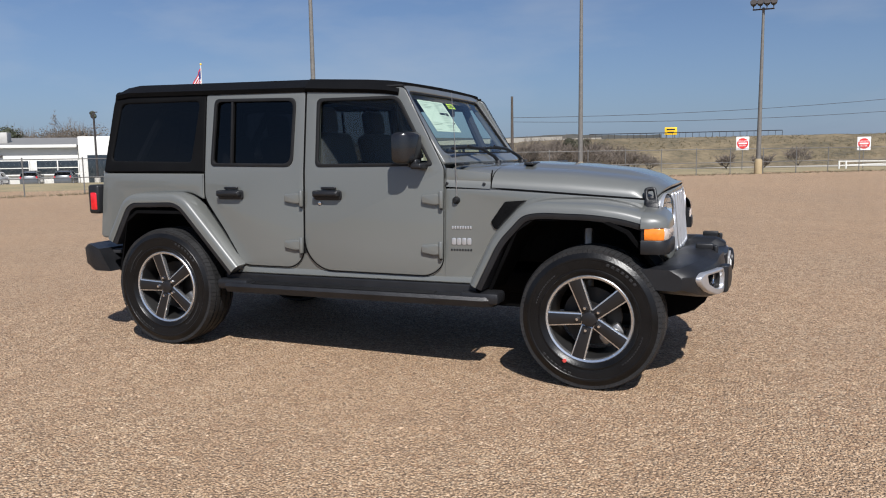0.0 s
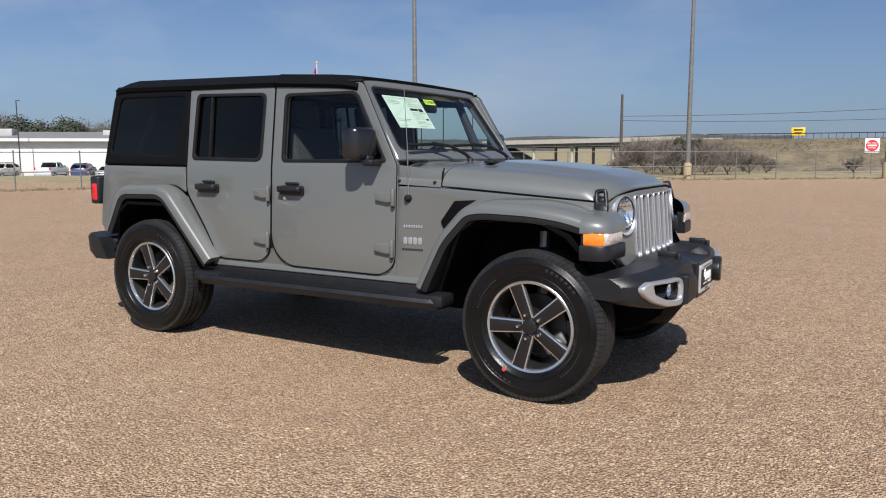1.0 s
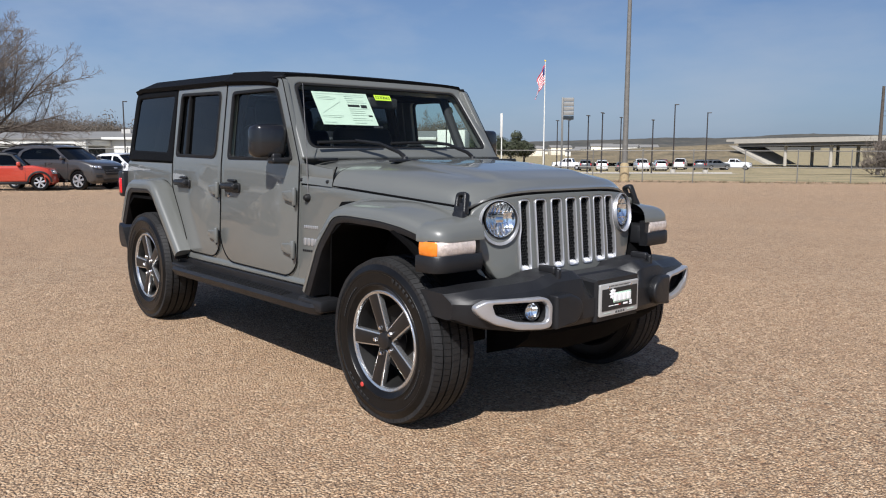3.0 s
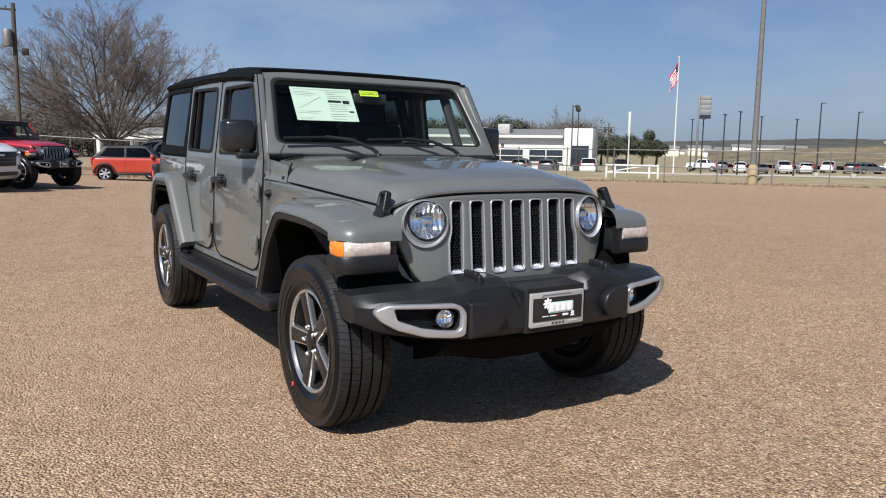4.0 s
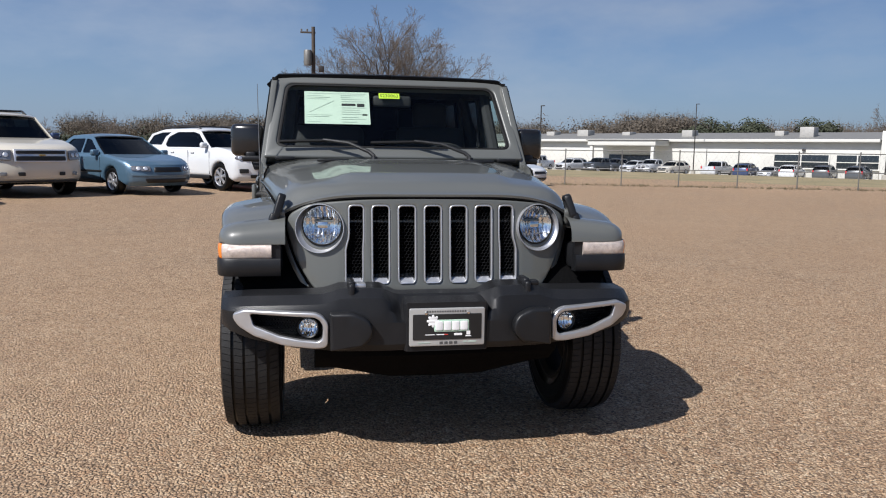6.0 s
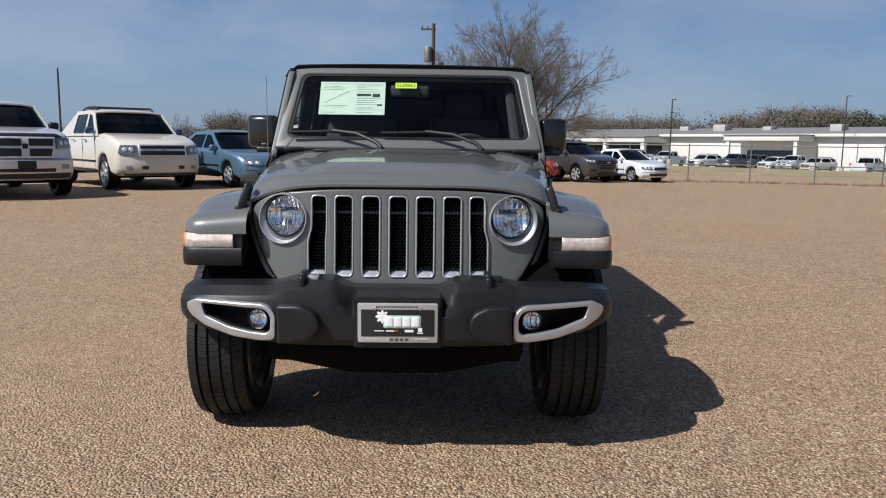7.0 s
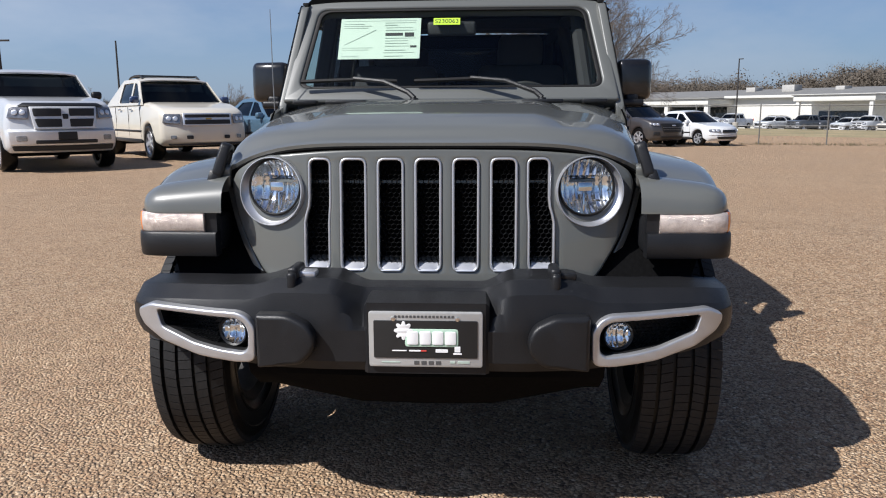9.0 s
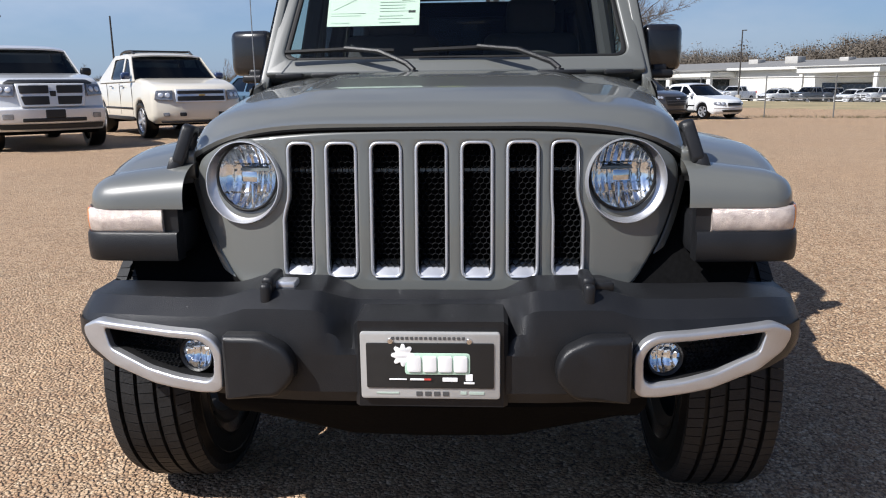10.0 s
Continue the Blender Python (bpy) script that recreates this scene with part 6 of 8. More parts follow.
def build_hills():
    for d, h0, h1, e, seed in ((1500, 96, 140, 1.05, 1.0), (900, 112, 131, 0.72, 5.0)):
        rows = []
        n = 120
        for k in range(n + 1):
            h = h0 + (h1 - h0) * k / n
            top = 1.3 + d * math.tan(radians(e - 0.32 * step(122, 133, h) + 0.2 * (1 - step(111, 119, h)) + 0.16 * noise.noise((h * 0.18, seed, 0)) + 0.05 * noise.noise((h * 1.1, seed, 2)) + 0.03 * noise.noise((h * 5, seed, 4))))
            x0, y0 = at_heading((4, -3), h, d * 0.86)
            x1, y1 = at_heading((4, -3), h, d)
            rows.append([(x0, y0, -2.0), (x0 * 0.5 + x1 * 0.5, y0 * 0.5 + y1 * 0.5, top * 0.55), (x1, y1, top), (x1 * 1.1, y1 * 1.1, top * 0.4)])
        tagged(part("hill", loft(rows, False, False), HILL, None), "low wooded hills on the horizon", "hill", kind="structure")


def build_far_houses():
    """Low pale buildings scattered at the foot of the hills."""
    rng = random.Random(31)
    for k in range(22):
        h, d = 119.5 + 13.5 * (k + rng.random() * 0.8) / 22, rng.uniform(330, 520)
        x, y = at_heading((4.95, -1.85), h, d)
        g = 1.3 - d * math.tan(radians(rng.uniform(0.05, 0.42)))
        w, dp, hh = rng.uniform(6, 16), rng.uniform(5, 8), rng.uniform(2.4, 3.6)
        o = thing("house", "small pale building far off below the hills", "house", pose(x, y, min(g, ground_z(x, y)), 0, 0, rng.uniform(20, 60)), "distant houses")
        up = max(0.0, g - ground_z(x, y))
        part("wall", box(w, dp, hh + up, 0.05, (0, 0, (hh + up) / 2)), CREAM_WALL if k % 3 else WHITE_WALL, o)
        z = hh + up
        part("roof", loft([[(-w / 2 - 0.3, -dp / 2 - 0.3, z), (-w / 2 - 0.3, 0, z + 1.2), (-w / 2 - 0.3, dp / 2 + 0.3, z)], [(w / 2 + 0.3, -dp / 2 - 0.3, z), (w / 2 + 0.3, 0, z + 1.2), (w / 2 + 0.3, dp / 2 + 0.3, z)]]), GREY_ROOF, o, angle=10)


def build_scrub():
    """Tufts of dead grass and low weeds on the embankment and along the fence."""
    random_tone(SCRUB, (0.070, 0.060, 0.034), (0.20, 0.158, 0.092))
    rng = random.Random(12)
    verts, faces = [], []

    def tuft(x, y, z, size, n):
        for _ in range(n):
            a, l = rng.uniform(0, 6.28), size * rng.uniform(0.5, 1.2)
            w = Vector((-math.sin(a), math.cos(a), 0)) * size * 0.10
            p = Vector((x + rng.gauss(0, size * 0.45), y + rng.gauss(0, size * 0.45), z))
            k = len(verts)
            verts.extend((p - w, p + w, p + Vector((math.cos(a) * l * 0.5, math.sin(a) * l * 0.5, l))))
            faces.append((k, k + 1, k + 2))
    e0 = (2.28, -5.05)
    for _ in range(5200):
        h, t = rng.uniform(70, 104), rng.random()
        near, far = 96 - 8 * math.sin(radians(h - 60)), 118
        if h > 100:
            near, far = near + (h - 100) * 8, far + (h - 100) * 9
        d = near + (far - near) * t
        x, y = at_heading(e0, h, d)
        g, top = ground_z(x, y), 1.3 + far * math.tan(radians(0.98))
        tuft(x, y, g + (top - g) * step(0, 1, t) - 0.12, rng.uniform(0.10, 0.28), 6)
    for (x0, y0), (x1, y1) in zip(FENCE, FENCE[1:]):
        for _ in range(900):
            t = rng.random()
            x, y = x0 + (x1 - x0) * t + rng.gauss(0, 0.5), y0 + (y1 - y0) * t + rng.gauss(0, 0.5)
            tuft(x, y, ground_z(x, y) - 0.02, rng.uniform(0.05, 0.16), 6)
    me = bpy.data.meshes.new("dead_grass")
    me.from_pydata([tuple(v) for v in verts], [], faces)
    tagged(part("dead_grass", me, SCRUB, None), "tufts of dead grass and low brown weeds", "grass", kind="stuff")


# ---- trees ----
def grow_branch(bms, p, d, length, r, depth, rng, spread):
    """Adds one limb to bms[0] (thick) or bms[1] (twigs) and sends out smaller ones."""
    n = 4 if depth < 3 else 3
    pts = [p.copy()]
    q, way = p.copy(), d.copy()
    for _ in range(n):
        way = (way + Vector((rng.uniform(-1, 1), rng.uniform(-1, 1), rng.uniform(-0.6, 0.9))) * 0.16).normalized()
        q = q + way * (length / n)
        pts.append(q.copy())
    bms[0 if depth < 3 else 1].append((pts, r, r * 0.55, 6 if depth < 2 else 4 if depth < 4 else 3))
    if depth >= spread[0]:
        return
    kids = spread[1] if depth else spread[2]
    for k in range(kids):
        t = 0.35 + 0.65 * (k + rng.random()) / kids
        i = min(n - 1, int(t * n))
        s = pts[i].lerp(pts[i + 1], t * n - i)
        side = Vector((rng.uniform(-1, 1), rng.uniform(-1, 1), rng.uniform(-0.25, 0.75)))
        nd = (way * 0.65 + side * 0.95).normalized()
        grow_branch(bms, s, nd, length * rng.uniform(0.5, 0.78), max(r * 0.5, 0.013), depth + 1, rng, spread)


def limbs_mesh(limbs):
    verts, faces = [], []
    for pts, r0, r1, n in limbs:
        base = len(verts)
        for i, p in enumerate(pts):
            d = (pts[min(i + 1, len(pts) - 1)] - pts[max(i - 1, 0)]).normalized()
            a = d.cross(Vector((0.3, 0.5, 0.81))).normalized()
            b = d.cross(a)
            r = r0 + (r1 - r0) * i / (len(pts) - 1)
            for k in range(n):
                verts.append(p + a * r * math.cos(2 * math.pi * k / n) + b * r * math.sin(2 * math.pi * k / n))
        for i in range(len(pts) - 1):
            for k in range(n):
                j = (k + 1) % n
                faces.append((base + i * n + k, base + i * n + j, base + (i + 1) * n + j, base + (i + 1) * n + k))
    me = bpy.data.meshes.new("limbs")
    me.from_pydata([tuple(v) for v in verts], [], faces)
    me.polygons.foreach_set("use_smooth", [True] * len(faces))
    return me


def bare_tree(name, label, x, y, height, seed, depth=5, kids=4, first=6, thick=0.28, stem=0.22):
    rng = random.Random(seed)
    bms = ([], [])
    h0 = height * stem
    trunk = [Vector((0, 0, -0.1)), Vector((0.05, 0, h0 * 0.5)), Vector((0.0, 0.05, h0))]
    bms[0].append((trunk, thick, thick * 0.8, 9))
    for k in range(first):
        a = 2 * math.pi * k / first + rng.uniform(-0.3, 0.3)
        lean = rng.uniform(0.35, 1.5)
        d = Vector((math.cos(a) * lean, math.sin(a) * lean, 1.0)).normalized()
        grow_branch(bms, Vector((0, 0, h0 * rng.uniform(0.75, 1.0))), d, height * rng.uniform(0.42, 0.5), thick * 0.42, 1, rng, (depth, kids, kids))
    t = thing(name, label, "tree", put(x, y))
    trunk = part("trunk", limbs_mesh(bms[0]), BARK, t)
    part("crown", limbs_mesh(bms[1]), TWIG, t, "bare twigs")
    return t


def turn_from(d, angle, spin):
    """The direction d leant away by an angle, towards a side given by spin (radians)."""
    a = d.cross(Vector((0.31, 0.52, 0.79))).normalized()
    b = d.cross(a)
    side = a * math.cos(spin) + b * math.sin(spin)
    return (d * math.cos(angle) + side * math.sin(angle)).normalized()


def grow_fan(limbs, p, d, length, r, depth, last, kids, rng):
    """One long limb that bends gently upwards, with ever finer branches along it."""
    n = 5 if depth < 3 else 3
    pts, q, way = [p.copy()], p.copy(), d.copy()
    for _ in range(n):
        way = (way + Vector((rng.uniform(-1, 1), rng.uniform(-1, 1), rng.uniform(-0.7, 1.0))) * 0.11).normalized()
        q = q + way * (length / n)
        pts.append(q.copy())
    limbs[0 if depth < 3 else 1].append((pts, r, max(r * 0.38, 0.0045), 6 if depth < 2 else 4 if depth < 3 else 3))
    if depth >= last:
        return
    m = kids[min(depth - 1, len(kids) - 1)]
    for k in range(m):
        t = 0.20 + 0.80 * (k + rng.random()) / m
        i = min(n - 1, int(t * n))
        s0 = pts[i].lerp(pts[i + 1], t * n - i)
        along = (pts[i + 1] - pts[i]).normalized()
        nd = turn_from(along, radians(rng.uniform(26, 50)), rng.uniform(0, 6.28))
        nd = (nd + Vector((0, 0, 0.10))).normalized()
        grow_fan(limbs, s0, nd, length * (0.80 - 0.42 * t) * rng.uniform(0.62, 0.98), max(r * (0.60 - 0.28 * t), 0.0065), depth + 1, last, kids, rng)


def dome_tree(label, x, y, height, width, seed, first=9, last=5, kids=(8, 6, 5, 4), thick=0.24, stem=0.14):
    """A bare spreading tree: a short trunk and long limbs that fan out to a dome of fine twigs."""
    rng = random.Random(seed)
    limbs = ([], [])
    h0 = height * stem
    limbs[0].append(([Vector((0, 0, -0.15)), Vector((0.02, 0.01, h0 * 0.5)), Vector((0, 0.03, h0 * 1.15))], thick, thick * 0.78, 10))
    for k in range(first):
        a = 2.4 * k + rng.uniform(-0.25, 0.25)
        lean = radians(8 + 60 * ((k + 0.5) / first) ** 0.8)
        d = Vector((math.cos(a) * math.sin(lean), math.sin(a) * math.sin(lean), math.cos(lean)))
        reach = 1 / math.sqrt((math.sin(lean) / (width * 0.5)) ** 2 + (math.cos(lean) / (height - h0)) ** 2)
        grow_fan(limbs, Vector((0, 0, h0 * rng.uniform(0.8, 1.1))), d, reach * rng.uniform(0.86, 0.96), thick * rng.uniform(0.24, 0.34), 1, last, kids, rng)
    t = thing("tree", label, "tree", put(x, y))
    part("trunk", limbs_mesh(limbs[0]), BARK, t)
    part("crown", limbs_mesh(limbs[1]), TWIG, t, "bare twigs")
    return t


def leaf_clump(rng, r, n, flat=0.7, size=0.35):
    """A loose, uneven crown of many small leaf cards bent like clumps."""
    verts, faces = [], []
    lumps = [(Vector((rng.gauss(0, 0.45), rng.gauss(0, 0.45), abs(rng.gauss(0.1, 0.4)) * flat)) * r, rng.uniform(0.35, 0.65) * r) for _ in range(9)]
    for _ in range(n):
        c, lr = lumps[rng.randrange(len(lumps))]
        d = Vector((rng.gauss(0, 1), rng.gauss(0, 1), rng.gauss(0, 1))).normalized()
        p = c + d * lr * rng.uniform(0.6, 1.05)
        s = size * rng.uniform(0.5, 1.3)
        a = d.cross(Vector((rng.random(), rng.random(), 0.2))).normalized()
        b = (d.cross(a) + d * rng.uniform(-0.5, 0.5)).normalized()
        k = len(verts)
        verts += [p - a * s - b * s * 0.6, p + a * s * 0.6 - b * s, p + a * s + b * s * 0.7 + d * s * 0.4, p - a * s * 0.5 + b * s]
        faces.append((k, k + 1, k + 2, k + 3))
    return verts, faces


def evergreen(x, y, height, r, seed, material=None, label="dark evergreen tree with a rounded uneven crown"):
    rng = random.Random(seed)
    t = thing("tree", label, "tree", put(x, y))
    part("trunk", limbs_mesh([([Vector((0, 0, 0)), Vector((0.1, 0, height * 0.3)), Vector((0, 0.1, height * 0.7))], 0.3, 0.15, 7)]), BARK, t)
    verts, faces = leaf_clump(rng, r, 5200, 0.55, r * 0.042)
    me = bpy.data.meshes.new("crown")
    me.from_pydata([tuple(v + Vector((0, 0, height - r * 0.75))) for v in verts], [], faces)
    part("crown", me, material or FOLIAGE, t)


def build_woods():
    """Far bare woods: many thin upright twigs and clumps in one belt, uneven along its top."""
    random_tone(BROWN_WOODS, (0.078, 0.064, 0.050), (0.108, 0.088, 0.068))
    rng = random.Random(5)
    for name, h0, h1, dist, e0, e1, mt, count, green in (("woods", 137, 180, 205, 1.95, 0.8, BROWN_WOODS, 540, False), ("woods", 180, 196, 170, 2.1, 1.0, BROWN_WOODS, 110, False), ("woods", 196, 214, 150, 0.85, 0.7, BROWN_WOODS, 120, False),
                                                         ("shrubs", 180, 200, 75, 1.0, 0.4, FOLIAGE, 130, True), ("woods", 151.3, 156.6, 200, 2.8, 0.35, BROWN_WOODS, 80, False), ("cedars", 139, 178, 200, 1.25, 0.7, CEDAR, 46, True), ("woods", 168, 188, 185, 2.3, 0.8, BROWN_WOODS, 130, False)):
        verts, faces = [], []
        for _ in range(count):
            h = rng.uniform(h0, h1)
            d = dist * rng.uniform(0.92, 1.15)
            x, y = at_heading((5, -0.5), h, d)
            g = ground_z(x, y)
            bell = e0 + e1 * (noise.noise((h * 0.35, dist, 1.0)) + 0.9 * noise.noise((h * 0.9, dist, 3.0)))
            top = 1.3 + d * math.tan(radians(max(0.3, bell) * rng.choice((rng.uniform(0.35, 0.7), rng.uniform(0.8, 1.0))) + 0.2))
            if green:
                r = max(0.8, (top - g) * 0.6)
                vs, fs = leaf_clump(rng, r, 330, 0.6, r * 0.06)
                k = len(verts)
                verts += [v + Vector((x, y, g + r * 0.5)) for v in vs]
                faces += [tuple(i + k for i in f) for f in fs]
                continue
            # a bare tree: a short stem and a soft round crown of fine twigs
            H = top - g
            r = H * rng.uniform(0.40, 0.52)
            vs, fs = leaf_clump(rng, r, 640, 0.6, r * 0.032)
            k = len(verts)
            verts += [v + Vector((x, y, g + H - r * 0.95)) for v in vs]
            faces += [tuple(q + k for q in f) for f in fs]
            w, k = Vector((-math.sin(radians(h)), math.cos(radians(h)), 0)) * 0.14, len(verts)
            verts += [Vector((x, y, g)) - w, Vector((x, y, g)) + w, Vector((x, y, g + H * 0.7))]
            faces.append((k, k + 1, k + 2))
            for _ in range(60):
                a, b = rng.uniform(0, 6.28), rng.gauss(0.5, 0.5)
                d3 = Vector((math.cos(a) * math.cos(b), math.sin(a) * math.cos(b), math.sin(b)))
                p = Vector((x, y, g + H - r * 0.9)) + d3 * r * rng.uniform(0.4, 0.8)
                k = len(verts)
                verts += [p - w * 0.16, p + w * 0.16, p + (d3 + Vector((0, 0, 0.5))) * r * rng.uniform(0.2, 0.4)]
                faces.append((k, k + 1, k + 2))
        me = bpy.data.meshes.new(name)
        me.from_pydata([tuple(v) for v in verts], [], faces)
        tagged(part(name, me, mt, None), "belt of bare brown winter woods" if not green else "low dark green shrubs and cedars", "woods" if not green else "shrubs", kind="stuff")


def build_trees():
    dome_tree("large bare spreading winter tree behind the parked cars", -43.0, 5.1, 8.6, 12.6, 14, 17, 5, (9, 7, 6, 4), 0.24, 0.17)
    for h, d, H, r, s in ((147.6, 175, 9.6, 5.0, 3), (142.9, 172, 9.8, 4.6, 4), (150.5, 178, 8.8, 4.6, 5), (132.6, 166, 5.4, 2.9, 7), (133.6, 164, 5.9, 3.2, 8), (134.7, 168, 6.2, 3.4, 9), (135.6, 165, 5.6, 3.0, 10), (136.5, 168, 6.4, 3.4, 12), (137.2, 166, 5.6, 3.0, 13)):
        x, y = at_heading((4.95, -1.85), h, d)
        evergreen(x, y, H, r, s)
    x, y = at_heading((3.07, -4.5), 102.9, 60)
    evergreen(x, y, 2.7, 1.05, 6, CEDAR, "small dull green cedar beside the fence")
    x, y = at_heading((4.95, -1.85), 139.6, 165)
    dome_tree("round bare brown tree behind the building", x, y, 11.4, 8.5, 21, 10, 5, (8, 7, 6, 4), 0.25, 0.2)
    # brush along the embankment foot and by the fence
    for k, (h, d, H) in enumerate(((101.5, 58, 2.9), (103.5, 57, 2.7), (100.0, 60, 2.6), (105.5, 60, 2.8), (102.4, 60, 3.2), (104.4, 61, 3.3), (106.6, 58, 2.9), (98.6, 62, 2.2), (101.0, 64, 3.0), (103.0, 66, 3.4), (105.0, 65, 3.2), (92.2, 70, 1.5), (87.5, 82, 2.4), (97.5, 66, 1.6), (99, 75, 1.9), (107.5, 66, 1.6), (90.0, 62, 1.6))):
        x, y = at_heading((3.07, -4.5), h, d)
        bare_tree("bush", "tangled bare brown roadside bush", x, y, H, 40 + k, 4, 5, 7, 0.05, 0.05)["category"] = "bush"
    for k, (h, d, H) in enumerate(((-151.5, 62, 3.0), (-156.5, 60, 3.2), (-161.5, 55, 2.8), (-166, 62, 3.2), (-149.5, 70, 3.0))):
        x, y = at_heading((5, 0.24), h, d)
        dome_tree("small bare windblown tree far behind the cars", x, y, H, H * 1.25, 60 + k, 6, 4, (6, 5, 4), 0.09, 0.2)


build_fence()
build_light_poles()
build_wood_poles()
build_lot_lamps()
build_masts()
build_flag()
build_signs()
build_building()
build_roads()
build_embankment()
build_hills()
build_far_houses()
build_scrub()
build_woods()
build_trees()


# ---- parked vehicles ----
CAR_GLASS = glass("car_glass", (0.10, 0.115, 0.12))
CABIN_DARK = mat("dark_cabin", (0.012, 0.012, 0.013), 0.8, 0, 8, 0.2)
BADGE_GOLD = mat("dull_gold_badge", (0.40, 0.27, 0.08), 0.35, 0.5, 30, 0.1)
TRIM_BLACK = mat("black_trim", (0.008, 0.008, 0.0088), 0.45, 0, 20, 0.2)


def car_paint(name, c, metal=0.0):
    return mat(name, c, 0.32, metal, 1.2, 0.03, 0.0, coat=0.9, fine=600)


CREAM, PURE_WHITE, ICE_BLUE, SILVER_PAINT = car_paint("cream_paint", (0.60, 0.56, 0.48)), car_paint("white_paint", (0.62, 0.63, 0.64)), car_paint("light_blue_paint", (0.085, 0.155, 0.225), 0.3), car_paint("silver_paint", (0.60, 0.61, 0.62), 0.25)
RED_PAINT, ORANGE, TAUPE = car_paint("red_paint", (0.33, 0.012, 0.025)), car_paint("orange_red_paint", (0.40, 0.045, 0.025)), car_paint("taupe_paint", (0.042, 0.038, 0.037), 0.2)
DARK_GREY, NAVY, GREENISH = car_paint("dark_grey_paint", (0.09, 0.095, 0.10), 0.3), car_paint("navy_paint", (0.03, 0.05, 0.12), 0.2), car_paint("dark_green_paint", (0.05, 0.07, 0.06), 0.2)


def simple_wheel_meshes():
    tyre = mesh_of("tyre", lathe([(0.66, -0.28), (0.80, -0.34), (0.93, -0.32), (1.0, -0.22), (1.0, 0.22), (0.93, 0.32), (0.80, 0.34), (0.66, 0.28)], 36))
    tyre.materials.append(TYRE)
    rim = mesh_of("rim", lathe([(0.68, 0.27), (0.66, 0.30), (0.63, 0.26), (0.60, 0.05), (0.58, -0.2)], 36))
    rim.materials.append(SILVER)
    sp = plate(rounded([(-0.07, 0.05), (0.07, 0.05), (0.13, 0.64), (-0.13, 0.64)], 0.02, 2), [], 0.08, 0.015)
    spoke = mesh_of("spoke", bend(sp, lambda u, v, w: (u, 0.22 + w, v)))
    spoke.materials.append(SILVER)
    hub = mesh_of("hub", lathe([(0, 0.28), (0.13, 0.27), (0.16, 0.2), (0.16, 0.0)], 20))
    hub.materials.append(SILVER)
    back = mesh_of("brake", lathe([(0.0, 0.0), (0.6, 0.0)], 24))
    back.materials.append(DARK)
    return tyre, rim, spoke, hub, back


CAR_WHEEL = simple_wheel_meshes()


